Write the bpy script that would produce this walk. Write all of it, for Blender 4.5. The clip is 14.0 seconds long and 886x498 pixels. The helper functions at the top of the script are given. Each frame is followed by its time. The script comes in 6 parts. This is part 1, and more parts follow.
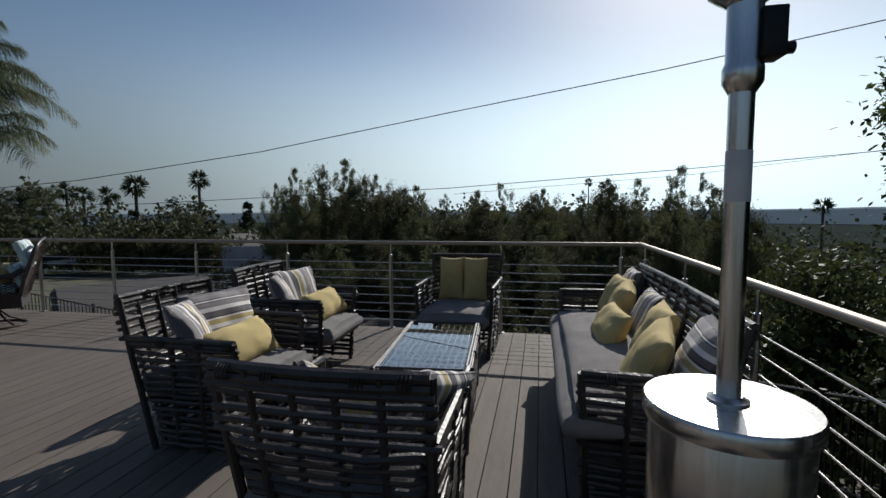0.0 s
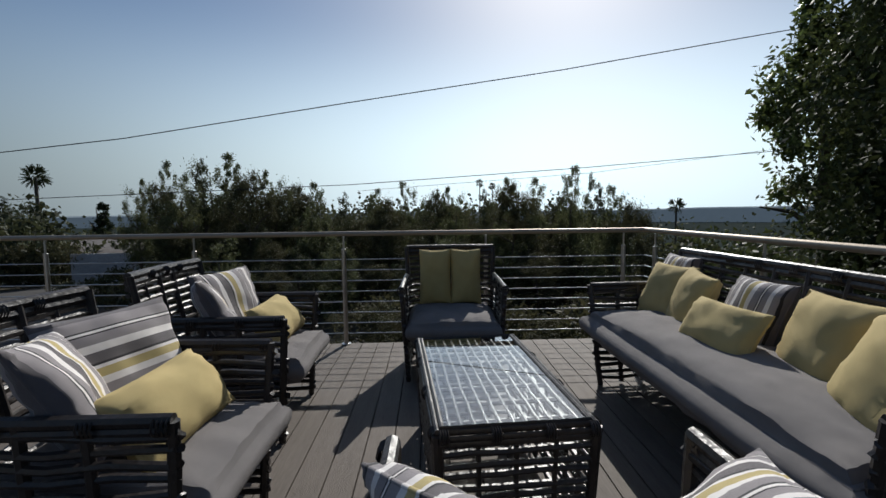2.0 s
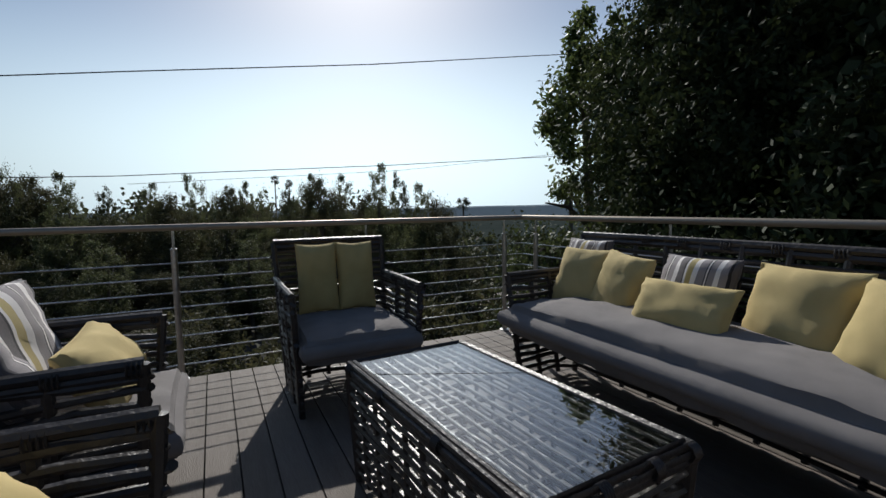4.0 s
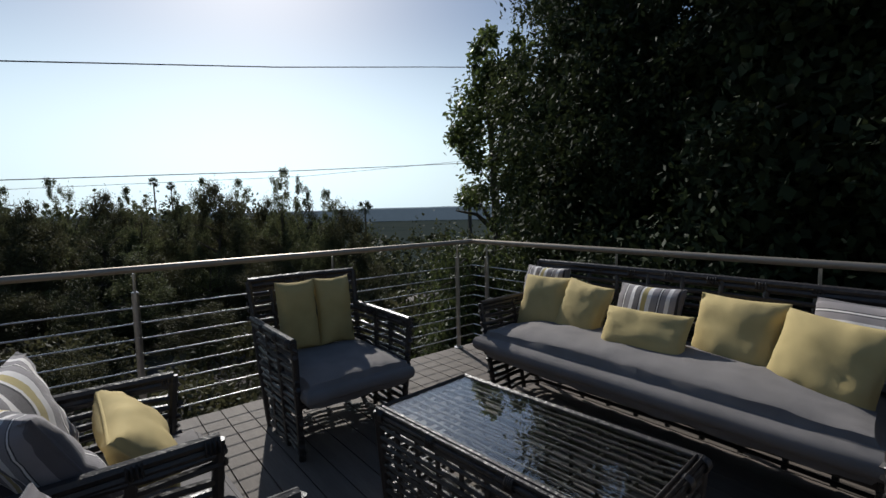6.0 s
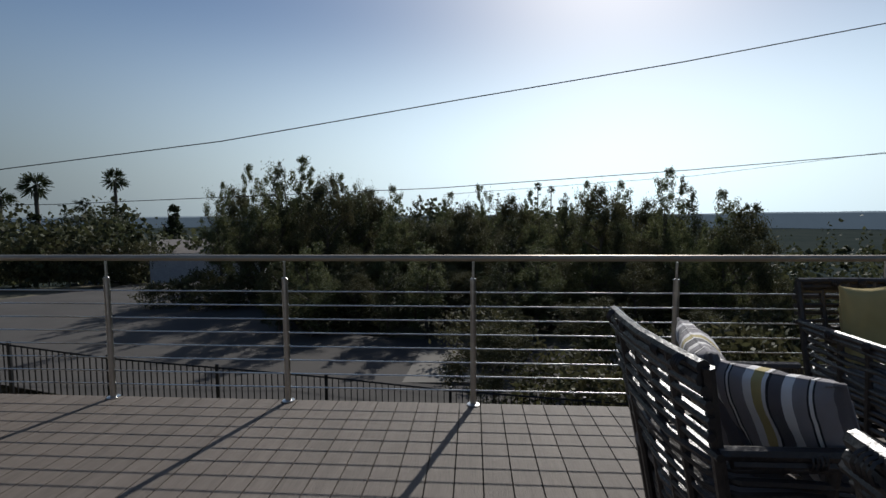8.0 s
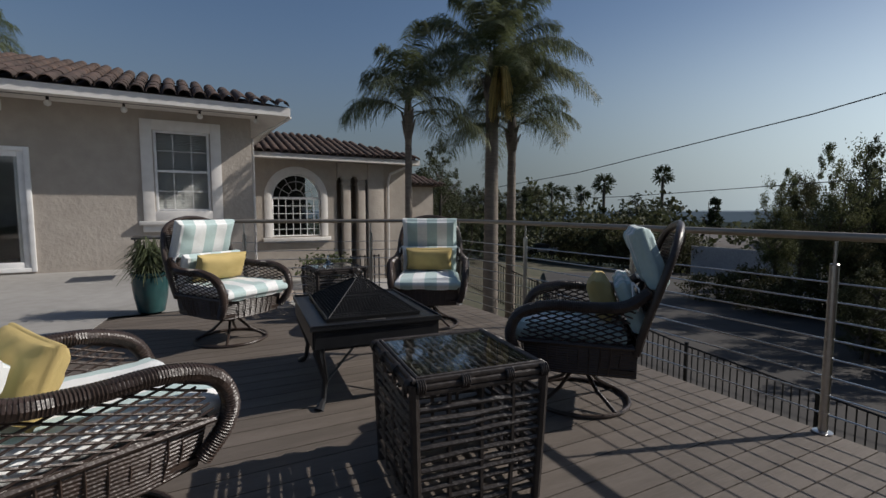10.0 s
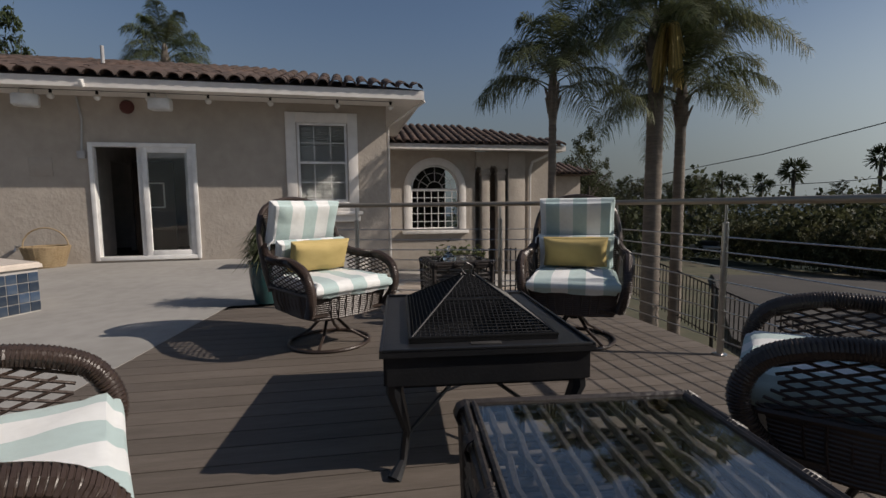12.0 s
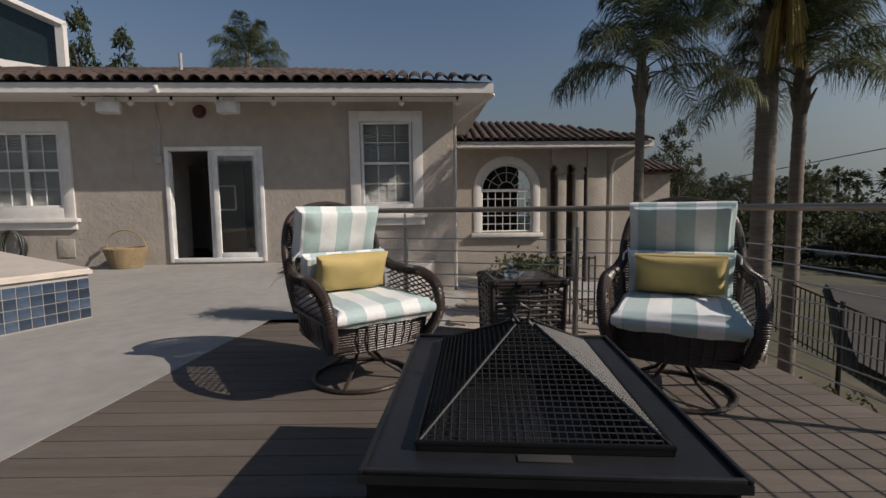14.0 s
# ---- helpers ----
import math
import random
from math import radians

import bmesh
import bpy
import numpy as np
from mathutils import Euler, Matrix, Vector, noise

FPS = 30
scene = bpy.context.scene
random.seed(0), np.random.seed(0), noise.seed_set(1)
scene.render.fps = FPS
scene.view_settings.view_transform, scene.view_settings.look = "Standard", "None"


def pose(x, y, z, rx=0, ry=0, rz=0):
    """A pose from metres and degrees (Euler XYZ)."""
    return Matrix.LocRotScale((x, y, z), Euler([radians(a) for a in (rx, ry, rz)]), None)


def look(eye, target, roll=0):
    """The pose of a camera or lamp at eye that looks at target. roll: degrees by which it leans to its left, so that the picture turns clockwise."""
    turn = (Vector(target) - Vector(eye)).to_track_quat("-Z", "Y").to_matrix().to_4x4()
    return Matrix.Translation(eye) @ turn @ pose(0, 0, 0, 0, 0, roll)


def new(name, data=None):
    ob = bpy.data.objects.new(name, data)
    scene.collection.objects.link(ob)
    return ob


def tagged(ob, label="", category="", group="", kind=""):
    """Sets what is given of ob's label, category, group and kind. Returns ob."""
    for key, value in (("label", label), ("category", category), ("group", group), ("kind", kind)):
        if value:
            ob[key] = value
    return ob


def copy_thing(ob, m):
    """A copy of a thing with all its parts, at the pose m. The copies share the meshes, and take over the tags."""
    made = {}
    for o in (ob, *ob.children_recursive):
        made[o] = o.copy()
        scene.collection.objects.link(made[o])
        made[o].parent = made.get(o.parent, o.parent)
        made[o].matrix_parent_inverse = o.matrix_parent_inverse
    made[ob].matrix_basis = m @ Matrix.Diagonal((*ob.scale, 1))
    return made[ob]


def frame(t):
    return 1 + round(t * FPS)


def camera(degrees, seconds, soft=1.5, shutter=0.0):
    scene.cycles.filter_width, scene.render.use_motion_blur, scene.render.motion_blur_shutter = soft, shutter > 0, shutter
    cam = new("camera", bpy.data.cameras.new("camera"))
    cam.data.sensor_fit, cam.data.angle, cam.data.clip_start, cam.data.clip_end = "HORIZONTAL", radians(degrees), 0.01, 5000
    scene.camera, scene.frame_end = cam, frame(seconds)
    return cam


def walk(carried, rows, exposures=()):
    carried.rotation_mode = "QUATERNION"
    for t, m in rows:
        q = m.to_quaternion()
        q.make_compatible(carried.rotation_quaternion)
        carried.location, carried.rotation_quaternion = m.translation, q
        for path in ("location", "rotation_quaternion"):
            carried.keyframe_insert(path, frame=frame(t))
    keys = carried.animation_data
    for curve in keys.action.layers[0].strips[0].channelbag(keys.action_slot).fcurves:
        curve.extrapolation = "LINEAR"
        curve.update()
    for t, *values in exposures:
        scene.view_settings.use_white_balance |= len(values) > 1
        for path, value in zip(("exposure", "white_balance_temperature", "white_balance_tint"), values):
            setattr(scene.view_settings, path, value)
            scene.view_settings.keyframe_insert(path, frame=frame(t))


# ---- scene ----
cam = camera(87.4, 14.0)
METRES, EYE, TILT, LEAN, TURN = 8.0, 1.5, 0.0, 0.0, 10.7
PATH = [
    (0, (0.609, 0.468, 1.431), (0.199, 2.418, 1.264), -0.4),
    (0.5, (0.357, 0.797, 1.373), (-0.052, 2.748, 1.203), -0.3),
    (1, (0.099, 1.033, 1.339), (-0.251, 2.995, 1.169), -0.4),
    (1.5, (-0.13, 1.246, 1.281), (-0.297, 3.232, 1.114), -0.6),
    (2, (-0.359, 1.475, 1.248), (-0.302, 3.467, 1.083), -0.7),
    (2.5, (-0.548, 1.673, 1.214), (-0.246, 3.642, 1.047), -0.8),
    (3, (-0.698, 1.878, 1.172), (-0.195, 3.807, 1.006), -0.8),
    (3.5, (-0.818, 2.08, 1.158), (-0.117, 3.945, 0.977), -0.9),
    (4, (-0.916, 2.238, 1.153), (-0.033, 4.023, 0.972), -0.9),
    (4.2, (-0.98, 2.304, 1.174), (-0.025, 4.051, 0.981), -0.9),
    (6.3, (-1.543, 2.375, 1.421), (-0.294, 3.927, 1.243), -1.2),
    (6.5, (-1.628, 2.348, 1.44), (-0.381, 3.901, 1.261), -1.2),
    (7, (-1.932, 2.249, 1.456), (-0.839, 3.915, 1.282), -1.0),
    (7.5, (-2.23, 2.224, 1.441), (-1.675, 4.138, 1.273), -1.1),
    (7.7, (-2.361, 2.37, 1.404), (-2.117, 4.348, 1.244), -0.8),
    (7.8, (-2.419, 2.448, 1.392), (-2.288, 4.438, 1.231), -0.7),
    (8, (-2.533, 2.601, 1.349), (-2.661, 4.591, 1.199), -0.3),
    (8.3, (-2.737, 2.594, 1.327), (-3.199, 4.534, 1.178), -0.1),
    (8.5, (-2.874, 2.625, 1.327), (-3.561, 4.497, 1.174), -0.1),
    (8.8, (-3.09, 2.697, 1.278), (-4.105, 4.414, 1.129), -0.1),
    (9, (-3.226, 2.722, 1.286), (-4.439, 4.304, 1.13), 0.1),
    (9.2, (-3.392, 2.759, 1.274), (-4.787, 4.184, 1.114), 0.2),
    (11.3, (-4.684, 3.239, 1.048), (-6.617, 3.718, 0.868), -0.5),
    (11.5, (-4.77, 3.291, 1.04), (-6.715, 3.718, 0.859), -0.5),
    (12, (-4.992, 3.39, 1.033), (-6.959, 3.704, 0.847), -0.6),
    (12.5, (-5.212, 3.454, 1.034), (-7.187, 3.715, 0.846), -0.7),
    (13, (-5.431, 3.525, 1.018), (-7.415, 3.697, 0.836), -0.8),
    (13.5, (-5.574, 3.569, 1.036), (-7.565, 3.618, 0.854), -0.8),
    (14, (-5.696, 3.605, 1.071), (-7.688, 3.6, 0.89), -0.7),
]
EXPOSURES = [(0, 0.0, 6180, 7), (9.2, 0.0, 6180, 8), (11.3, -0.05, 6800, 12), (14, -0.06, 6850, 12)]
walk(cam, [(t, look(eye, target, roll)) for t, eye, target, roll in PATH], EXPOSURES)

# ---- world and sun ----
SUN_AZ, SUN_EL = radians(16.8), radians(35.0)
world = bpy.data.worlds.new("world")
scene.world = world
world.use_nodes = True
wn, wl = world.node_tree.nodes, world.node_tree.links
sky = wn.new("ShaderNodeTexSky")
sky.sky_type, sky.sun_disc = "NISHITA", False
sky.sun_elevation, sky.sun_rotation = SUN_EL, SUN_AZ
sky.air_density, sky.dust_density, sky.ozone_density = 1.0, 1.0, 2.5
sun_dir = Vector((math.sin(SUN_AZ) * math.cos(SUN_EL), math.cos(SUN_AZ) * math.cos(SUN_EL), math.sin(SUN_EL)))
# thin haze: whiter towards the horizon and round the sun
wco = wn.new("ShaderNodeTexCoord")
wsep = wn.new("ShaderNodeSeparateXYZ")
wl.new(wco.outputs["Generated"], wsep.inputs[0])
low = wn.new("ShaderNodeMapRange")
low.interpolation_type = "SMOOTHSTEP"
low.inputs["From Min"].default_value, low.inputs["From Max"].default_value = 0.40, -0.02
wl.new(wsep.outputs[2], low.inputs[0])
dot = wn.new("ShaderNodeVectorMath")
dot.operation, dot.inputs[1].default_value = "DOT_PRODUCT", sun_dir
wl.new(wco.outputs["Generated"], dot.inputs[0])
near = wn.new("ShaderNodeMath")
near.operation, near.inputs[1].default_value = "MAXIMUM", 0.0
wl.new(dot.outputs["Value"], near.inputs[0])
powr = wn.new("ShaderNodeMath")
powr.operation, powr.inputs[1].default_value = "POWER", 3.0
wl.new(near.outputs[0], powr.inputs[0])
amount = wn.new("ShaderNodeMapRange")
amount.inputs["To Min"].default_value, amount.inputs["To Max"].default_value = 0.17, 1.9
wl.new(powr.outputs[0], amount.inputs[0])
haze = wn.new("ShaderNodeVectorMath")
haze.operation = "SCALE"
haze.inputs[0].default_value = (11.4, 13.2, 13.9)
wl.new(amount.outputs[0], haze.inputs["Scale"])
haze_mix = wn.new("ShaderNodeMix")
haze_mix.data_type = "RGBA"
wl.new(low.outputs[0], haze_mix.inputs["Factor"])
wl.new(sky.outputs[0], haze_mix.inputs["A"])
wl.new(haze.outputs[0], haze_mix.inputs["B"])
wl.new(haze_mix.outputs["Result"], wn["Background"].inputs[0])
wn["Background"].inputs[1].default_value = 0.07
sun = new("sun", bpy.data.lights.new("sun", "SUN"))
sun.data.energy, sun.data.angle, sun.data.color = 4.2, radians(0.5), (1.0, 0.93, 0.85)
sun.matrix_world = look(sun_dir * 50, (0, 0, 0))


# ---- materials ----
def material(name, color, rough=0.6, metal=0.0, second=None, scale=5.0, bump=0.0, bump_scale=None, stretch=(1, 1, 1), vary=0.0, spec=0.5, detail=6.0):
    """A surface of two mixed colours in two scales of noise, with fine relief."""
    m = bpy.data.materials.new(name)
    m.use_nodes = True
    n, l = m.node_tree.nodes, m.node_tree.links
    b = n["Principled BSDF"]
    b.inputs["Roughness"].default_value, b.inputs["Metallic"].default_value = rough, metal
    b.inputs["Specular IOR Level"].default_value = spec
    co = n.new("ShaderNodeTexCoord")
    mp = n.new("ShaderNodeMapping")
    mp.inputs["Scale"].default_value = stretch
    l.new(co.outputs["Object"], mp.inputs[0])
    second = second or tuple(c * 0.75 for c in color)
    nz = n.new("ShaderNodeTexNoise")
    nz.inputs["Scale"].default_value, nz.inputs["Detail"].default_value = scale, detail
    l.new(mp.outputs[0], nz.inputs["Vector"])
    big = n.new("ShaderNodeTexNoise")
    big.inputs["Scale"].default_value, big.inputs["Detail"].default_value = scale * 0.13, 3
    l.new(mp.outputs[0], big.inputs["Vector"])
    add = n.new("ShaderNodeMath")
    add.operation = "ADD"
    l.new(nz.outputs[0], add.inputs[0])
    l.new(big.outputs[0], add.inputs[1])
    ramp = n.new("ShaderNodeMapRange")
    ramp.inputs["From Min"].default_value, ramp.inputs["From Max"].default_value = 0.75, 1.25
    l.new(add.outputs[0], ramp.inputs[0])
    mix = n.new("ShaderNodeMix")
    mix.data_type = "RGBA"
    mix.inputs["A"].default_value, mix.inputs["B"].default_value = (*color, 1), (*second, 1)
    l.new(ramp.outputs[0], mix.inputs["Factor"])
    out = mix.outputs["Result"]
    if vary:
        info = n.new("ShaderNodeObjectInfo")
        hs = n.new("ShaderNodeHueSaturation")
        mr = n.new("ShaderNodeMapRange")
        mr.inputs["To Min"].default_value, mr.inputs["To Max"].default_value = 1 - vary, 1 + vary
        l.new(info.outputs["Random"], mr.inputs[0])
        l.new(mr.outputs[0], hs.inputs["Value"])
        l.new(out, hs.inputs["Color"])
        out = hs.outputs[0]
    l.new(out, b.inputs["Base Color"])
    if bump:
        bp = n.new("ShaderNodeBump")
        bp.inputs["Strength"].default_value, bp.inputs["Distance"].default_value = bump, 0.01
        bn = n.new("ShaderNodeTexNoise")
        bn.inputs["Scale"].default_value, bn.inputs["Detail"].default_value = bump_scale or scale * 4, 4
        l.new(mp.outputs[0], bn.inputs["Vector"])
        l.new(bn.outputs[0], bp.inputs["Height"])
        l.new(bp.outputs[0], b.inputs["Normal"])
    return m


def leaf_material(name, color, second, rough=0.5, through_light=0.25):
    """Leaves, each of its own tone, that let some light through."""
    m = material(name, color, rough, second=second, scale=1.2)
    n, l = m.node_tree.nodes, m.node_tree.links
    b, out = n["Principled BSDF"], n["Material Output"]
    b.inputs["Specular IOR Level"].default_value = 0.22
    geo = n.new("ShaderNodeNewGeometry")
    hs = n.new("ShaderNodeHueSaturation")
    mr = n.new("ShaderNodeMapRange")
    mr.inputs["To Min"].default_value, mr.inputs["To Max"].default_value = 0.55, 1.6
    l.new(geo.outputs["Random Per Island"], mr.inputs[0])
    l.new(mr.outputs[0], hs.inputs["Value"])
    l.new(b.inputs["Base Color"].links[0].from_socket, hs.inputs["Color"])
    l.new(hs.outputs[0], b.inputs["Base Color"])
    tr = n.new("ShaderNodeBsdfTranslucent")
    hs2 = n.new("ShaderNodeHueSaturation")
    hs2.inputs["Value"].default_value, hs2.inputs["Hue"].default_value = 1.8, 0.48
    l.new(hs.outputs[0], hs2.inputs["Color"])
    l.new(hs2.outputs[0], tr.inputs[0])
    mx = n.new("ShaderNodeMixShader")
    mx.inputs[0].default_value = through_light
    l.new(b.outputs[0], mx.inputs[1])
    l.new(tr.outputs[0], mx.inputs[2])
    l.new(mx.outputs[0], out.inputs[0])
    return m


def striped(name, bands, axis=0, rough=0.9, repeat=1.0, wave=0.0):
    """Woven cloth with stripes across one axis of the thing's own box."""
    m = material(name, (1, 1, 1), rough, scale=40, bump=0.25, bump_scale=900)
    n, l = m.node_tree.nodes, m.node_tree.links
    b = n["Principled BSDF"]
    b.inputs["Sheen Weight"].default_value = 0.2
    co = n.new("ShaderNodeTexCoord")
    sep = n.new("ShaderNodeSeparateXYZ")
    l.new(co.outputs["Generated"], sep.inputs[0])
    mul = n.new("ShaderNodeMath")
    mul.operation, mul.inputs[1].default_value = "MULTIPLY", repeat
    l.new(sep.outputs[axis], mul.inputs[0])
    fr = n.new("ShaderNodeMath")
    fr.operation = "FRACT"
    l.new(mul.outputs[0], fr.inputs[0])
    cr = n.new("ShaderNodeValToRGB")
    cr.color_ramp.interpolation = "CONSTANT"
    e = cr.color_ramp.elements
    while len(e) < len(bands):
        e.new(0.5)
    for k, (at, c) in enumerate(bands):
        e[k].position, e[k].color = at, (*c, 1)
    l.new(fr.outputs[0], cr.inputs[0])
    mix = n.new("ShaderNodeMix")
    mix.data_type, mix.blend_type = "RGBA", "MULTIPLY"
    mix.inputs["Factor"].default_value = 0.35
    l.new(cr.outputs[0], mix.inputs["A"])
    l.new(b.inputs["Base Color"].links[0].from_socket, mix.inputs["B"])
    l.new(mix.outputs["Result"], b.inputs["Base Color"])
    return m


def glass(name, tint=(1, 1, 1), rough=0.0):
    m = bpy.data.materials.new(name)
    m.use_nodes = True
    b = m.node_tree.nodes["Principled BSDF"]
    b.inputs["Base Color"].default_value = (*tint, 1)
    b.inputs["Roughness"].default_value, b.inputs["Transmission Weight"].default_value = rough, 1.0
    b.inputs["IOR"].default_value = 1.5
    return m


DECK = material("deck_board", (0.148, 0.124, 0.106), 0.7, second=(0.108, 0.090, 0.075), scale=22, bump=0.35, bump_scale=60, stretch=(6, 0.5, 1), vary=0.10, spec=0.3)
DECK_FRAME = material("deck_underside", (0.05, 0.043, 0.036), 0.85)
STEEL = material("brushed_steel", (0.56, 0.55, 0.53), 0.28, 1.0, second=(0.44, 0.43, 0.42), scale=30, bump=0.05)
STEEL_SHEET = material("stainless_sheet", (0.62, 0.61, 0.59), 0.24, 1.0, second=(0.5, 0.48, 0.46), scale=9, bump=0.12, bump_scale=6, stretch=(8, 8, 0.6))
CAP = material("rail_cap_metal", (0.36, 0.31, 0.25), 0.5, 0.7, second=(0.33, 0.28, 0.22), scale=12, bump=0.08)
BLACK_WICKER = material("black_resin_cane", (0.022, 0.018, 0.017), 0.40, second=(0.038, 0.031, 0.028), scale=30, bump=0.45, bump_scale=45, spec=0.5)
BROWN_WICKER = material("brown_resin_wicker", (0.05, 0.033, 0.026), 0.36, second=(0.032, 0.022, 0.018), scale=30, bump=0.25, bump_scale=90)
GREY_CLOTH = material("grey_canvas", (0.205, 0.19, 0.186), 0.95, second=(0.165, 0.153, 0.15), scale=9, bump=0.3, bump_scale=500)
YELLOW = material("mustard_cloth", (0.55, 0.43, 0.19), 0.9, second=(0.45, 0.355, 0.15), scale=8, bump=0.3, bump_scale=400)
AMBER = material("golden_cloth", (0.54, 0.41, 0.17), 0.9, second=(0.45, 0.34, 0.13), scale=8, bump=0.3, bump_scale=400)
G1, G2, WH, YE, BK = (0.27, 0.245, 0.25), (0.12, 0.107, 0.112), (0.82, 0.78, 0.75), (0.50, 0.40, 0.16), (0.018, 0.016, 0.018)
BANDS = [(0, G2), (0.05, BK), (0.075, G1), (0.15, WH), (0.20, G1), (0.27, BK), (0.282, WH), (0.30, BK), (0.312, G1), (0.40, WH), (0.46, YE), (0.53, WH), (0.555, BK), (0.575, G2), (0.66, WH),
         (0.72, G1), (0.80, BK), (0.812, WH), (0.83, BK), (0.842, G1), (0.93, G2)]
STRIPE = striped("striped_cloth", BANDS, 0)
STRIPE_ACROSS = striped("striped_cloth_across", BANDS, 1)
TEAL = striped("teal_white_cloth", [(0, (0.46, 0.58, 0.57)), (0.5, (0.80, 0.81, 0.80))], 0, repeat=2.75)
FIRE_BLACK = material("black_enamel", (0.02, 0.021, 0.024), 0.36, 0.3, second=(0.03, 0.03, 0.032), scale=14, bump=0.1)
IRON = material("black_iron", (0.014, 0.014, 0.015), 0.5, 0.4)
CONCRETE = material("pale_concrete", (0.34, 0.325, 0.305), 0.85, second=(0.27, 0.258, 0.24), scale=6, bump=0.2, bump_scale=120)
STUCCO = material("sand_stucco", (0.41, 0.365, 0.32), 0.93, second=(0.34, 0.30, 0.26), scale=4, bump=1.0, bump_scale=14, detail=8)
TRIM = material("white_trim_paint", (0.72, 0.69, 0.66), 0.55, second=(0.62, 0.59, 0.56), scale=6)
VINYL = material("white_vinyl", (0.80, 0.79, 0.78), 0.4)
TILE_ROOF = material("clay_roof_tile", (0.10, 0.062, 0.047), 0.85, second=(0.045, 0.034, 0.03), scale=9, bump=0.4, vary=0.3)
GLASS = glass("clear_glass", (0.92, 0.95, 0.95))
TABLE_GLASS = glass("table_glass", (0.86, 0.92, 0.93))
TABLE_GLASS.node_tree.nodes["Principled BSDF"].inputs["IOR"].default_value = 1.75
# near-black that puts the darkness of unlit interiors into the colour
DARK = material("unlit_interior_dark", (0.03, 0.028, 0.027), 0.8)
INNER = material("interior_plaster", (0.5, 0.47, 0.44), 0.9)
BLIND = material("window_blind", (0.7, 0.69, 0.67), 0.6)
BLUE_TILE = material("blue_glazed_tile", (0.028, 0.048, 0.085), 0.15, second=(0.06, 0.08, 0.11), scale=14, vary=0.45)
GROUT = material("pale_grout", (0.42, 0.40, 0.38), 0.9)
COPING = material("cream_coping", (0.62, 0.55, 0.48), 0.7, second=(0.5, 0.44, 0.38), scale=10, bump=0.2)
BASKET = material("straw_basket", (0.36, 0.27, 0.16), 0.8, second=(0.25, 0.18, 0.10), scale=40, bump=0.8, bump_scale=90)
POT = material("teal_glazed_pot", (0.03, 0.085, 0.085), 0.25, second=(0.02, 0.05, 0.055), scale=7, bump=0.1)
FAR_LAND = material("scrubby_far_land", (0.028, 0.037, 0.035), 1.0, second=(0.042, 0.05, 0.046), scale=0.05, spec=0.0)
ASPHALT = material("asphalt", (0.075, 0.07, 0.066), 0.95, second=(0.055, 0.052, 0.05), scale=0.6, bump=0.3, bump_scale=30, spec=0.2)
DRIVE = material("sunlit_driveway_concrete", (0.15, 0.14, 0.125), 0.9, scale=2)
SOIL = material("dry_soil_and_litter", (0.10, 0.085, 0.055), 0.95, second=(0.045, 0.05, 0.025), scale=0.8, bump=0.5, bump_scale=8)
FLAG = material("flagstone", (0.33, 0.28, 0.23), 0.85, second=(0.25, 0.21, 0.18), scale=4, bump=0.3, vary=0.15)
BARK = material("grey_palm_bark", (0.20, 0.17, 0.14), 0.9, second=(0.12, 0.10, 0.085), scale=5, bump=0.8, bump_scale=18, stretch=(1, 1, 5))
WOOD_BARK = material("tree_bark", (0.09, 0.075, 0.06), 0.9, scale=8, bump=0.6)
LEAF_DARK = leaf_material("dark_broad_leaf", (0.022, 0.034, 0.014), (0.036, 0.047, 0.018), 0.75, 0.10)
LEAF_WOOD = leaf_material("wood_dark_leaf", (0.036, 0.046, 0.022), (0.054, 0.058, 0.028), 0.7, 0.2)
LEAF_SHADE = leaf_material("shaded_small_leaf", (0.04, 0.058, 0.02), (0.06, 0.075, 0.026), 0.55, 0.2)
LEAF_MID = leaf_material("grey_green_leaf", (0.06, 0.076, 0.034), (0.085, 0.092, 0.042), 0.65, 0.28)
LEAF_OLIVE = leaf_material("olive_leaf", (0.05, 0.056, 0.026), (0.07, 0.066, 0.032), 0.7, 0.2)
FROND = leaf_material("palm_frond", (0.062, 0.082, 0.038), (0.09, 0.095, 0.055), 0.45, 0.3)
FROND_DRY = leaf_material("dry_palm_flower", (0.50, 0.42, 0.17), (0.40, 0.32, 0.13), 0.6, 0.25)
DRY_GRASS = leaf_material("dry_grass_blade", (0.30, 0.24, 0.11), (0.22, 0.17, 0.08), 0.7, 0.2)
PLASTIC = material("white_plastic", (0.7, 0.69, 0.67), 0.4)
RED = material("dull_red_enamel", (0.10, 0.025, 0.02), 0.6)
WIRE = material("black_cable", (0.02, 0.02, 0.02), 0.6)
RUBBER = material("green_grey_hose", (0.07, 0.075, 0.065), 0.5)
# distance haze put into the hills: blue-grey base with a faint bluish glow
FAR_HILL = material("distant_hill_haze", (0.13, 0.15, 0.165), 1.0, second=(0.10, 0.12, 0.135), scale=0.02, spec=0.0)
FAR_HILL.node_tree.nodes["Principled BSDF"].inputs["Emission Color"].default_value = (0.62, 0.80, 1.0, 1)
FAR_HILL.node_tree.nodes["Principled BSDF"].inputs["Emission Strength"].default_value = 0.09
CAR_PAINT = material("silver_car_paint", (0.35, 0.36, 0.37), 0.3, 0.6)
TYRE = material("tyre_rubber", (0.02, 0.02, 0.02), 0.8)
CEMENT_WALL = material("grey_painted_wall", (0.42, 0.42, 0.43), 0.9)
REDWOOD = material("red_siding", (0.16, 0.05, 0.035), 0.8)
BULB = material("frosted_bulb", (0.75, 0.73, 0.7), 0.3)


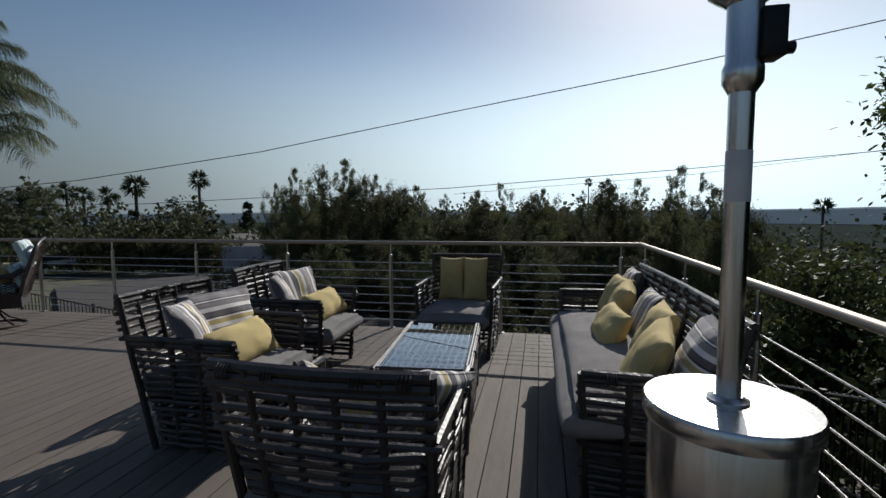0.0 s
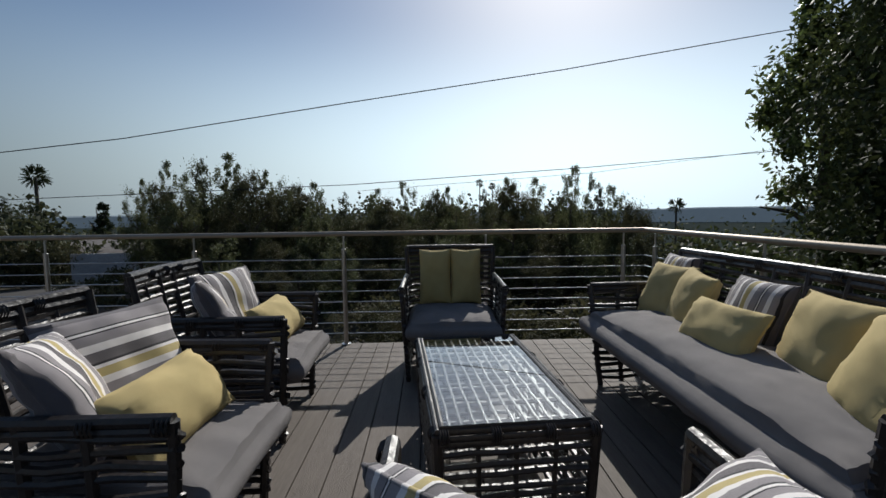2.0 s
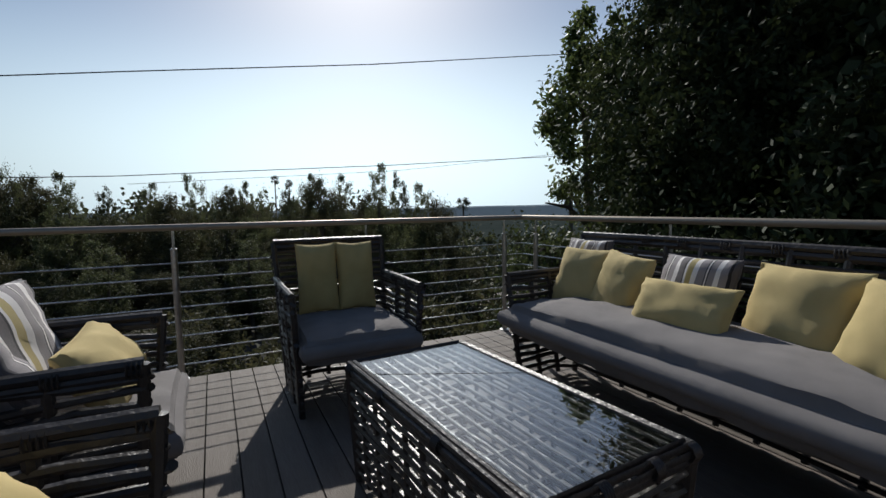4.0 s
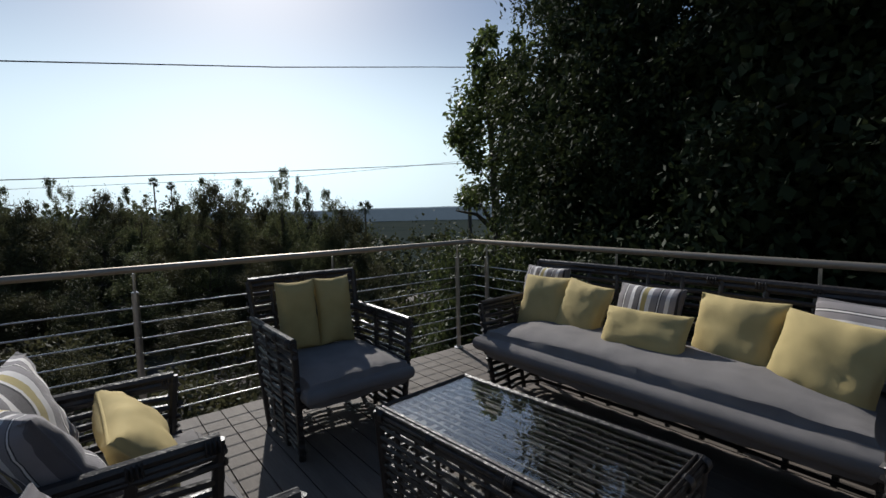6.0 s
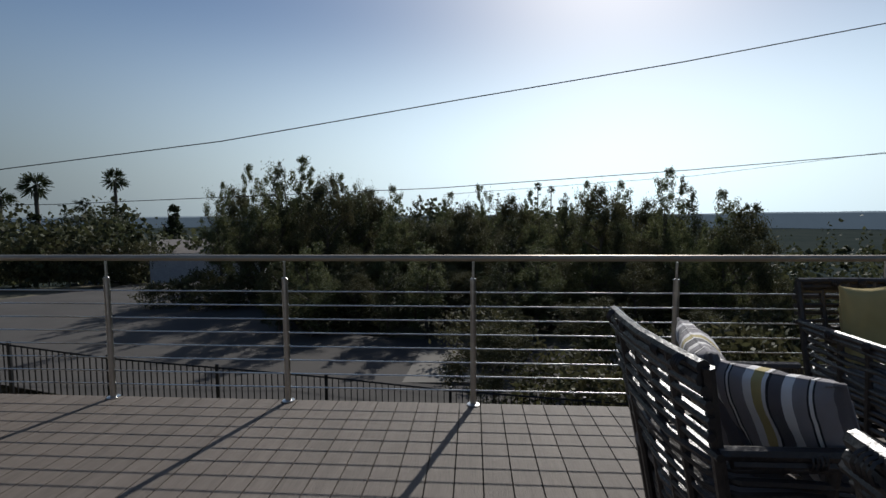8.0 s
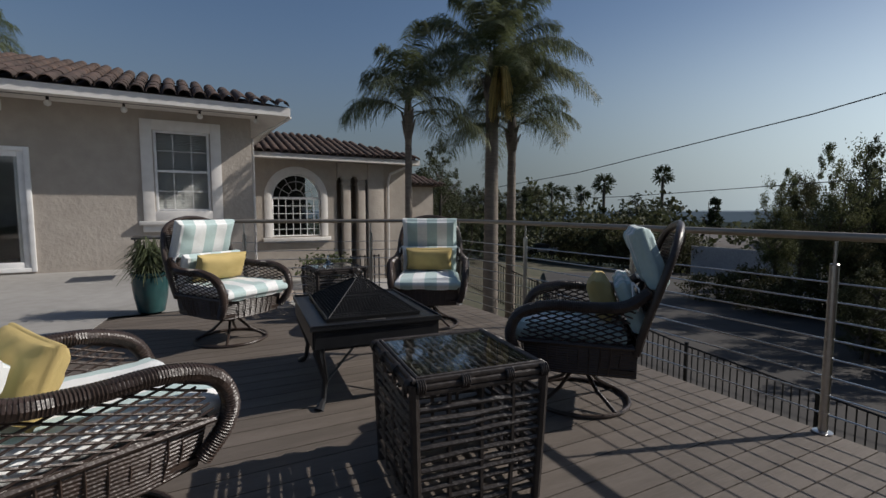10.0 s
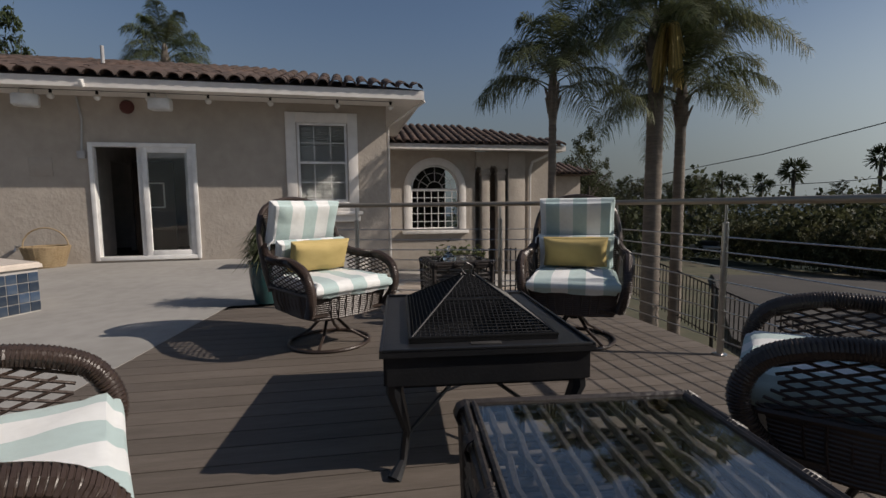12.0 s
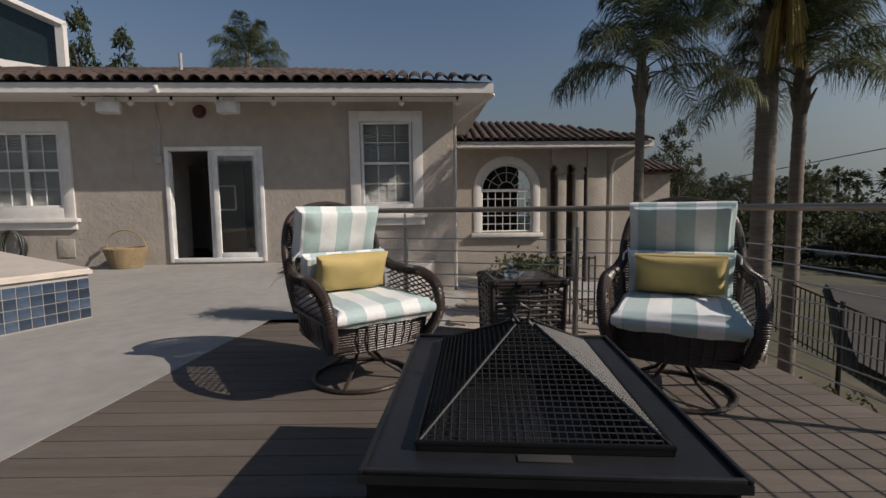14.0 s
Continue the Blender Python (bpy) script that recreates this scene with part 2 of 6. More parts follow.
# ---- helpers ----
def finish(bm, name, mat, smooth=True):
    me = bpy.data.meshes.new(name)
    bm.normal_update()
    bm.to_mesh(me)
    bm.free()
    me.materials.append(mat)
    if smooth:
        me.shade_smooth()
        me.set_sharp_from_angle(angle=radians(40))
    return me


def part(name, bm, mat, parent=None, label="", kind="", smooth=True):
    ob = new(name, finish(bm, name, mat, smooth))
    ob.parent = parent
    if label or kind:
        tagged(ob, label=label, kind=kind)
    return ob


def thing(name, label, category, m=None, group="", kind=""):
    ob = new(name)
    ob.empty_display_size = 0.1
    if m is not None:
        ob.matrix_world = m
    return tagged(ob, label, category, group, kind)


def solo(name, bm, mat, label, category, m=None, group="", kind="", smooth=True):
    ob = new(name, finish(bm, name, mat, smooth))
    if m is not None:
        ob.matrix_world = m
    return tagged(ob, label, category, group, kind)


def box(bm, a, b, bevel=0.0):
    """A box from corner a to corner b."""
    c = [(p + q) / 2 for p, q in zip(a, b)]
    s = [max(abs(q - p), 1e-4) for p, q in zip(a, b)]
    got = bmesh.ops.create_cube(bm, size=1, matrix=Matrix.LocRotScale(c, None, s))
    if bevel:
        ed = list({e for v in got["verts"] for e in v.link_edges})
        bmesh.ops.bevel(bm, geom=ed, offset=bevel, segments=2, profile=0.5, affect="EDGES")
    return bm


def slab(bm, outline, z0, z1):
    """A prism over a plan outline; z1 may be a list, one height a corner."""
    tops = z1 if isinstance(z1, (list, tuple)) else [z1] * len(outline)
    lo = [bm.verts.new((x, y, z0)) for x, y in outline]
    hi = [bm.verts.new((x, y, z)) for (x, y), z in zip(outline, tops)]
    bm.faces.new(hi)
    bm.faces.new(lo[::-1])
    for k in range(len(lo)):
        j = (k + 1) % len(lo)
        bm.faces.new((lo[k], lo[j], hi[j], hi[k]))
    bmesh.ops.recalc_face_normals(bm, faces=bm.faces[:])
    return bm


def tube(bm, pts, r, sides=6, closed=False, caps=True, flat=1.0):
    """A tube through points; r is one radius or one a point."""
    pts = [Vector(p) for p in pts]
    n = len(pts)
    rs = r if isinstance(r, (list, tuple)) else [r] * n
    rings, up = [], None
    for k, p in enumerate(pts):
        if closed:
            d = pts[(k + 1) % n] - pts[k - 1]
        else:
            d = pts[min(k + 1, n - 1)] - pts[max(k - 1, 0)]
        d = d.normalized() if d.length > 1e-9 else Vector((0, 0, 1))
        if up is None:
            up = Vector((0, 0, 1)) if abs(d.z) < 0.9 else Vector((1, 0, 0))
        side = d.cross(up)
        if side.length < 1e-6:
            side = d.orthogonal()
        side.normalize()
        up = side.cross(d).normalized()
        rings.append([bm.verts.new(p + (side * math.cos(a) + up * math.sin(a) * flat) * rs[k]) for a in (2 * math.pi * i / sides for i in range(sides))])
    for k in range(n if closed else n - 1):
        a, b = rings[k], rings[(k + 1) % n]
        for i in range(sides):
            j = (i + 1) % sides
            bm.faces.new((a[i], a[j], b[j], b[i]))
    if caps and not closed:
        bm.faces.new(rings[0][::-1])
        bm.faces.new(rings[-1])
    return bm


def lathe(bm, profile, segs=32, center=(0, 0), closed=False):
    """Turns a profile of (radius, height) about an upright axis."""
    rings = [[bm.verts.new((center[0] + r * math.cos(2 * math.pi * i / segs), center[1] + r * math.sin(2 * math.pi * i / segs), z)) for i in range(segs)] for r, z in profile]
    for a, b in zip(rings, rings[1:]):
        for i in range(segs):
            j = (i + 1) % segs
            bm.faces.new((a[i], a[j], b[j], b[i]))
    bm.faces.new(rings[0][::-1])
    bm.faces.new(rings[-1])
    return bm


def bent(p, q, n=4, wob=0.0, rng=random):
    p, q = Vector(p), Vector(q)
    return [p.lerp(q, i / n) + Vector((rng.uniform(-wob, wob), rng.uniform(-wob, wob), rng.uniform(-wob, wob))) for i in range(n + 1)]


SEAM = []


def cushion(bm, sx, sy, sz, power=4.0, edge=0.5, seed=0, n=18, crease=0.012, bulge=0.22, fold=0.004):
    """A stuffed cushion: sx by sy, sz thick; power: how flat its middle is, edge: the share of the thickness kept at its rim."""
    ofs = Vector((seed * 3.1, seed * 1.7, 0))
    grids = []
    for sgn in (1, -1):
        g = []
        for i in range(n + 1):
            row = []
            for j in range(n + 1):
                u, v = math.sin((i / n - 0.5) * math.pi), math.sin((j / n - 0.5) * math.pi)
                prof = ((1 - abs(u) ** power) * (1 - abs(v) ** power)) ** 0.5
                h = sz / 2 * (edge + (1 - edge) * prof) if edge < 0.99 else sz / 2
                rim = max(abs(u), abs(v))
                pinch = 1 - 0.07 * (1 - edge) * (1 - min(abs(u), abs(v)) ** 2) * rim ** 3
                x, y = u * sx / 2 * pinch, v * sy / 2 * pinch
                w = noise.noise(Vector((x * 6, y * 6, sgn * 2)) + ofs) * crease + noise.noise(Vector((x * 17, y * 13, sgn)) + ofs) * crease * 0.5
                gather = noise.noise(Vector((x * 26 * (abs(v) > abs(u)) + x * 4, y * 26 * (abs(u) >= abs(v)) + y * 4, sgn * 3)) + ofs)
                w += gather * fold * rim ** 2 * 2.2
                if rim > 0.97:
                    h *= 0.7
                row.append(bm.verts.new((x, y, sgn * h + w * (1 if rim < 0.97 else 0))))
            g.append(row)
        grids.append(g)
    top, bot = grids
    for i in range(n):
        for j in range(n):
            bm.faces.new((top[i][j], top[i + 1][j], top[i + 1][j + 1], top[i][j + 1]))
            bm.faces.new((bot[i][j], bot[i][j + 1], bot[i + 1][j + 1], bot[i + 1][j]))
    SEAM[:] = []
    loop = [(i, 0) for i in range(n)] + [(n, j) for j in range(n)] + [(i, n) for i in range(n, 0, -1)] + [(0, j) for j in range(n, 0, -1)]
    ring = []
    for g in grids:
        SEAM.append([g[i][j].co.copy() for i, j in loop])
    for i, j in loop:
        p = (top[i][j].co + bot[i][j].co) / 2
        out = Vector((p.x / sx, p.y / sy, 0))
        out = Vector((math.copysign(abs(out.x) ** 5, out.x), math.copysign(abs(out.y) ** 5, out.y), 0)).normalized()
        side = [bot[i][j]]
        half = (top[i][j].co - bot[i][j].co) / 2
        for t in (-0.72, -0.36, 0, 0.36, 0.72):
            side.append(bm.verts.new(p + out * sz * bulge * edge * (1 - t * t) ** 0.5 + half * t))
        ring.append(side + [top[i][j]])
    for k in range(len(loop)):
        e, f = ring[k], ring[(k + 1) % len(loop)]
        for a, b, c, d in zip(e, f, f[1:], e[1:]):
            bm.faces.new((a, b, c, d))
    return bm


def leaves(points, size, rng, spread=0.4, droop=0.0, narrow=0.45):
    """Arrays of small pointed leaves at the given points."""
    pts = np.asarray(points, float)
    n = len(pts)
    d = rng.normal(size=(n, 3))
    d[:, 2] -= droop
    d /= np.linalg.norm(d, axis=1)[:, None]
    s = np.cross(d, rng.normal(size=(n, 3)))
    s /= np.linalg.norm(s, axis=1)[:, None] + 1e-9
    L = (size * rng.uniform(0.6, 1.3, n))[:, None]
    a, b = pts, pts + d * L
    m = pts + d * L * 0.5
    v = np.stack([a, m + s * L * narrow * 0.5, b, m - s * L * narrow * 0.5], axis=1).reshape(-1, 3)
    f = np.arange(n * 4).reshape(n, 4)
    return v, f


def leaf_mesh(name, v, f, mat):
    me = bpy.data.meshes.new(name)
    me.vertices.add(len(v))
    me.vertices.foreach_set("co", np.asarray(v, np.float32).ravel())
    me.loops.add(f.size)
    me.loops.foreach_set("vertex_index", f.astype(np.int32).ravel())
    me.polygons.add(len(f))
    me.polygons.foreach_set("loop_start", (np.arange(len(f)) * f.shape[1]).astype(np.int32))
    me.update(calc_edges=True)
    me.materials.append(mat)
    return me


def clumps(rng, n_clumps, n_leaves, radius, center, squash=1.0, clump=0.28, shell=0.55):
    """Leaf places in uneven clumps round a crown's outside."""
    d = rng.normal(size=(n_clumps, 3))
    d /= np.linalg.norm(d, axis=1)[:, None]
    r = radius * (shell + (1 - shell) * rng.uniform(0, 1, n_clumps) ** 0.6) * rng.uniform(0.8, 1.15, n_clumps)
    c = d * r[:, None]
    k = rng.integers(0, n_clumps, n_leaves)
    e = rng.normal(size=(n_leaves, 3)) * radius * clump * rng.uniform(0.5, 1.0, n_clumps)[k][:, None] * 0.6
    p = c[k] + e
    p[:, 2] *= squash
    return p + np.asarray(center)


STORE = {}


def tree(kind, seed, height, radius, mat, n_leaves, leaf=0.16, label="", name="tree", category="tree"):
    """A tree with a tapered trunk, limbs and a leafy crown, its foot at its own origin."""
    rng = np.random.default_rng(seed)
    root = thing(name, label, category, group="")
    bm = bmesh.new()
    top = height * 0.8
    lean = rng.uniform(-0.06, 0.06, 2) * height
    spine = [Vector((lean[0] * t * t, lean[1] * t * t, top * t)) for t in (0, 0.25, 0.5, 0.75, 1)]
    tube(bm, spine, [height * 0.022 * (1 - 0.75 * t) for t in (0, 0.25, 0.5, 0.75, 1)], 8)
    for k in range(9):
        t = rng.uniform(0.3, 0.9)
        s = Vector((lean[0] * t * t, lean[1] * t * t, top * t))
        a = rng.uniform(0, 2 * math.pi)
        e = s + Vector((math.cos(a) * radius * 0.8, math.sin(a) * radius * 0.8, height * rng.uniform(0.06, 0.2)))
        tube(bm, [s, s.lerp(e, 0.5) + Vector((0, 0, 0.05 * height * rng.uniform(-0.3, 0.6))), e], [height * 0.009, height * 0.006, height * 0.002], 5)
    part("trunk", bm, WOOD_BARK, root)
    groups = []
    levels = {"round": [(0.62, 1.0, 1.0), (0.86, 0.6, 1.0)], "tall": [(0.34, 0.75, 1.1), (0.55, 0.9, 1.1), (0.75, 0.72, 1.2), (0.93, 0.42, 1.2)],
              "spire": [(0.15, 0.8, 1.6), (0.4, 0.9, 1.6), (0.65, 0.7, 1.6), (0.86, 0.4, 1.8)], "low": [(0.45, 1.0, 0.5), (0.6, 0.7, 0.6)]}[kind]
    tot = sum(r * r for _, r, _ in levels)
    for z, r, sq in levels:
        off = rng.uniform(-0.25, 0.25, 2) * radius * (0.2 if kind == "spire" else 1)
        groups.append(clumps(rng, max(9, int(46 * r)), int(n_leaves * r * r / tot), radius * r, (off[0], off[1], height * z), sq, 0.23, 0.45))
    pts = np.concatenate(groups)
    v, f = leaves(pts, leaf, rng, droop=0.5, narrow=0.45)
    crown = new("crown", leaf_mesh("crown", v, f, mat))
    crown.parent = root
    return root


# ---- the deck ----
def line_y(x):
    """The deck's front edge towards the patio."""
    return -3.0 if x > -4.715 else 1.405 + (-4.715 - x) * 0.0925


def far_y(x):
    return 5.88 - max(0, -6.48 - x) * 0.056 if x > -8.98 else max(5.74 - (-8.98 - x) * 2.65, 1.9)


bm = bmesh.new()
slab(bm, [(1.78, -3.0), (1.78, 5.82), (-6.48, 5.82), (-8.98, 5.69), (-10.0, 2.75), (-10.0, 1.98), (-4.75, 1.42), (-4.75, -3.0)], -0.30, -0.04)
deck_base = solo("deck_frame", bm, DECK_FRAME, "", "", kind="structure", smooth=False)
bm = bmesh.new()
for x in (-9.2, -6.0, -3.0, 0.0, 1.5):
    for y in (5.5, 2.4):
        box(bm, (x, y, -3.4), (x + 0.14, y + 0.14, -0.3))
solo("deck_support", bm, DECK_FRAME, "", "", kind="structure", smooth=False)

RAIL_Y, RAIL_X = 5.80, 1.68
LEFT_A, LEFT_B = Vector((-8.989, 5.653)), Vector((-9.775, 2.885))
railing = thing("deck_railing", "steel cable railing with a bronze cap round the deck", "railing")
CAP_Z, CABLES = 1.045, [0.105 + 0.1 * k for k in range(8)]


def rail_post(x, y):
    root = new("rail_post")
    root.empty_display_size = 0.1
    root.parent = railing
    root.location = (x, y, 0)
    bm = bmesh.new()
    lathe(bm, [(0.021, 0.0), (0.021, 0.9), (0.016, 0.905)], 14)
    for z in CABLES:
        lathe(bm, [(0.0235, z - 0.008), (0.0235, z + 0.008)], 12)
    part("tube", bm, STEEL, root)
    bm = bmesh.new()
    lathe(bm, [(0.009, 0.9), (0.009, 1.02)], 8)
    part("pin", bm, STEEL, root)
    bm = bmesh.new()
    lathe(bm, [(0.045, 0.0), (0.045, 0.008), (0.022, 0.012)], 16)
    part("base_plate", bm, STEEL, root)
    return root


for x in (1.475, 0.167, -1.16, -2.53, -3.87, -5.205, -6.48):
    rail_post(x, RAIL_Y)
rail_post(-7.74, 5.735)
rail_post(-8.98, 5.66)
for y in (5.60, 4.23, 3.035, 1.75, 0.3, -1.0, -2.3):
    rail_post(RAIL_X, y)
for t in (0.37, 0.86):
    p = LEFT_A.lerp(LEFT_B, t)
    rail_post(p.x, p.y)
corner = (RAIL_X, RAIL_Y)
bm = bmesh.new()
tube(bm, [(RAIL_X, -3.0, CAP_Z), (RAIL_X, RAIL_Y - 0.02, CAP_Z), (RAIL_X - 0.02, RAIL_Y, CAP_Z), (-6.48, RAIL_Y, CAP_Z), (LEFT_A.x + 0.02, LEFT_A.y, CAP_Z), (LEFT_A.x - 0.01, LEFT_A.y - 0.02, CAP_Z), (LEFT_B.x, LEFT_B.y, CAP_Z)], 0.026, 14, flat=0.85)
part("rail_cap", bm, CAP, railing, "tan-bronze metal handrail")
for z in CABLES:
    bm = bmesh.new()
    tube(bm, [(RAIL_X, -3.0, z), (RAIL_X, RAIL_Y, z), (-6.48, RAIL_Y, z), (LEFT_A.x, LEFT_A.y, z), (LEFT_B.x, LEFT_B.y, z)], 0.0048, 6)
    part("rail_cable", bm, STEEL, railing)


# ---- black cane seats ----
def cane(width, depth, back_h, arm_h, seat_h, label, name="wicker_armchair", category="armchair", posts_back=4, rake=0.1):
    """A low cane seat facing +y, its foot's middle at the origin: stacked bent canes between upright posts."""
    rng = random.Random(int(width * 100))
    root = thing(name, label, category)
    w, d = width / 2, depth / 2

    def u_line(z, arm):
        flare = 0.90 + 0.10 * min(z / arm_h, 1.0)
        by = -d - rake * max(0, z - 0.25) / (back_h - 0.25) + 0.10 * (1 - min(z / arm_h, 1))
        fx = w * flare
        pts = [(-fx, by + 0.02, z), (fx, by + 0.02, z)]
        if arm:
            fy = d * (0.86 + 0.14 * z / arm_h)
            pts = [(-fx * 0.98, fy, z), (-fx, 0, z), (-fx, by + 0.07, z), (-fx + 0.06, by + 0.01, z), (0, by - 0.025, z), (fx - 0.06, by + 0.01, z), (fx, by + 0.07, z), (fx, 0, z), (fx * 0.98, fy, z)]
        return pts
    bm = bmesh.new()
    z, k = 0.05, 0
    while z < back_h - 0.05:
        arm = z < arm_h - 0.03
        line = u_line(z, arm)
        if arm:
            line = [(line[0][0], line[0][1] + rng.uniform(0.012, 0.03), z)] + line + [(line[-1][0], line[-1][1] + rng.uniform(0.012, 0.03), z)]
            fine = []
            for p, q in zip(line, line[1:]):
                fine += [p, tuple((u + v) / 2 for u, v in zip(p, q))]
            line = fine + [line[-1]]
        else:
            line = [(line[0][0] - rng.uniform(0.01, 0.025), line[0][1], z), (line[1][0] + rng.uniform(0.01, 0.025), line[1][1], z)]
        pts = [(x + rng.uniform(-0.007, 0.007), y + rng.uniform(-0.008, 0.008), zz + rng.uniform(-0.009, 0.009)) for x, y, zz in line]
        if len(pts) == 2:
            a, b = pts
            pts = [a, (a[0] * 0.5, a[1] - 0.02, z + rng.uniform(-0.005, 0.005)), (0, a[1] - 0.03, z), (b[0] * 0.5, b[1] - 0.02, z), b]
        tube(bm, pts, rng.uniform(0.0125, 0.016), 7)
        z += rng.uniform(0.036, 0.047)
        k += 1
    part("weave", bm, BLACK_WICKER, root, kind="stuff")
    bm = bmesh.new()
    for zz, arm, r in ((arm_h, True, 0.02), (back_h, False, 0.021)):
        pts = u_line(zz, arm)
        if arm:
            tube(bm, pts[:3] + [(pts[2][0], pts[3][1] + 0.02, zz)], r, 8)
            tube(bm, [(pts[6][0], pts[3][1] + 0.02, zz)] + pts[6:], r, 8)
            tube(bm, [(p[0] * 1.0, p[1], zz - 0.03) for p in pts[:3]], r * 0.8, 8)
            tube(bm, [(p[0] * 1.0, p[1], zz - 0.03) for p in pts[6:]], r * 0.8, 8)
        else:
            a, b = pts
            for dz in (0, -0.035):
                tube(bm, [(a[0], a[1], zz + dz), (a[0] * 0.5, a[1] - 0.02, zz + dz), (0, a[1] - 0.03, zz + dz), (b[0] * 0.5, b[1] - 0.02, zz + dz), (b[0], b[1], zz + dz)], r, 8)
    part("top_rail", bm, BLACK_WICKER, root)

    def upright(name, a, b, r=0.019):
        bm = bmesh.new()
        tube(bm, bent(a, b, 5, 0.003, rng), r, 7)
        part(name, bm, BLACK_WICKER, root)
    for s in (-1, 1):
        upright("leg", (s * w * 0.9 * 0.98, d * 0.86, 0), (s * w * 0.98, d, arm_h))
        upright("leg", (s * w * 0.9, -d + 0.1, 0), (s * w, -d - rake + 0.03, back_h))
        for t in (0.33, 0.66):
            y0 = -d + 0.1 + (2 * d - 0.15) * t
            upright("arm_stay", (s * w * 0.9, y0, 0.02), (s * w, y0, arm_h), 0.017)
    for k in range(posts_back):
        x = -w + width * (k + 1) / (posts_back + 1)
        upright("back_stay", (x * 0.9, -d + 0.075, 0.02), (x, -d - rake - 0.005, back_h), 0.016)
    bm = bmesh.new()
    box(bm, (-w * 0.93, -d + 0.05, seat_h - 0.15), (w * 0.93, d * 0.92, seat_h - 0.125))
    part("seat_deck", bm, BLACK_WICKER, root)
    return root


def piping(c):
    """A thin sewn cord round the upper and lower edge of the cushion made last."""
    bm = bmesh.new()
    for line in SEAM:
        tube(bm, line, 0.004, 4, closed=True)
    part("piping", bm, GREY_CLOTH, c)


def bindings(root, places):
    bm = bmesh.new()
    for p, q in places:
        p, q = Vector(p), Vector(q)
        for k in range(4):
            c = p.lerp(q, (k + 0.5) / 4)
            d = (q - p).normalized()
            s = d.orthogonal().normalized()
            t = d.cross(s)
            tube(bm, [c + (s * math.cos(a) + t * math.sin(a)) * 0.026 for a in np.linspace(0, 2 * math.pi, 9)[:-1]], 0.004, 4, closed=True)
    part("binding", bm, BLACK_WICKER, root, kind="stuff")


SEAT_W, SEAT_D, ARM_Z, BACK_Z, SEAT_Z = 0.755, 0.70, 0.69, 0.93, 0.45
armchair = cane(SEAT_W, SEAT_D, BACK_Z, ARM_Z, SEAT_Z, "low black cane armchair of stacked bent canes beside the coffee table")
w, d = SEAT_W / 2, SEAT_D / 2
bindings(armchair, [((s * w, y, ARM_Z - 0.015), (s * w, y + 0.05, ARM_Z - 0.015)) for s in (-1, 1) for y in (-0.15, 0.1, 0.3)]
         + [((x, -d - 0.1, BACK_Z - 0.015), (x + 0.05, -d - 0.1, BACK_Z - 0.015)) for x in (-0.33, -0.17, -0.02, 0.13, 0.28)])
bm = bmesh.new()
cushion(bm, 0.64, 0.73, 0.21, 3, 0.58, 3, 22, 0.012, 0.26, 0.003)
c = part("seat_cushion", bm, GREY_CLOTH, armchair, "thick grey canvas seat cushion")
c.location = (0, 0.05, SEAT_Z - 0.065)
piping(c)
CHAIRS = {"A": pose(-0.086, 2.21, 0, 0, 0, 0), "B": pose(-1.405, 3.09, 0, 0, 0, -91), "C": pose(-1.485, 4.26, 0, 0, 0, -89), "D": pose(-0.19, 5.10, 0, 0, 0, 179)}
armchair.matrix_world = CHAIRS["A"]
armchair["group"] = "black cane armchairs round the coffee table"
for key in "BCD":
    copy_thing(armchair, CHAIRS[key])

SOFA = pose(1.095, 3.665, 0, 0, 0, 90)
sofa = cane(2.22, 0.60, 0.94, 0.70, 0.46, "long black cane sofa with one grey seat cushion along the railing", "wicker_sofa", "sofa", 9)
sofa.matrix_world = SOFA
bindings(sofa, [((x, -0.40, 0.925), (x + 0.06, -0.40, 0.925)) for x in (-0.95, -0.7, -0.45, -0.2, 0.05, 0.3, 0.55, 0.8)] + [((s * 1.12, y, 0.685), (s * 1.12, y + 0.05, 0.685)) for s in (-1, 1) for y in (-0.1, 0.15)])
bm = bmesh.new()
cushion(bm, 2.08, 0.66, 0.33, 2.4, 0.50, 5, 36, 0.014, 0.44, 0.004)
c = part("seat_cushion", bm, GREY_CLOTH, sofa, "long overstuffed grey canvas cushion")
c.location = (0, 0.0, 0.43)
piping(c)


def pillow(parent_pose, x, y, z, sx, sy, thick, mat, label, tilt=70, turn=0, roll=0, seed=0, name="pillow"):
    """A loose pillow that stands on its long edge, leaning back: x, y, z of its middle in the seat's own frame."""
    bm = bmesh.new()
    cushion(bm, sx, sy, thick, 2.6, 0.10, seed, 20, 0.018, 0.22, 0.007)
    m = parent_pose @ pose(x, y, z, 0, 0, turn) @ pose(0, 0, 0, 180 - tilt, 0, 0) @ pose(0, 0, 0, 0, 0, roll)
    return solo(name, bm, mat, label, "pillow", m)


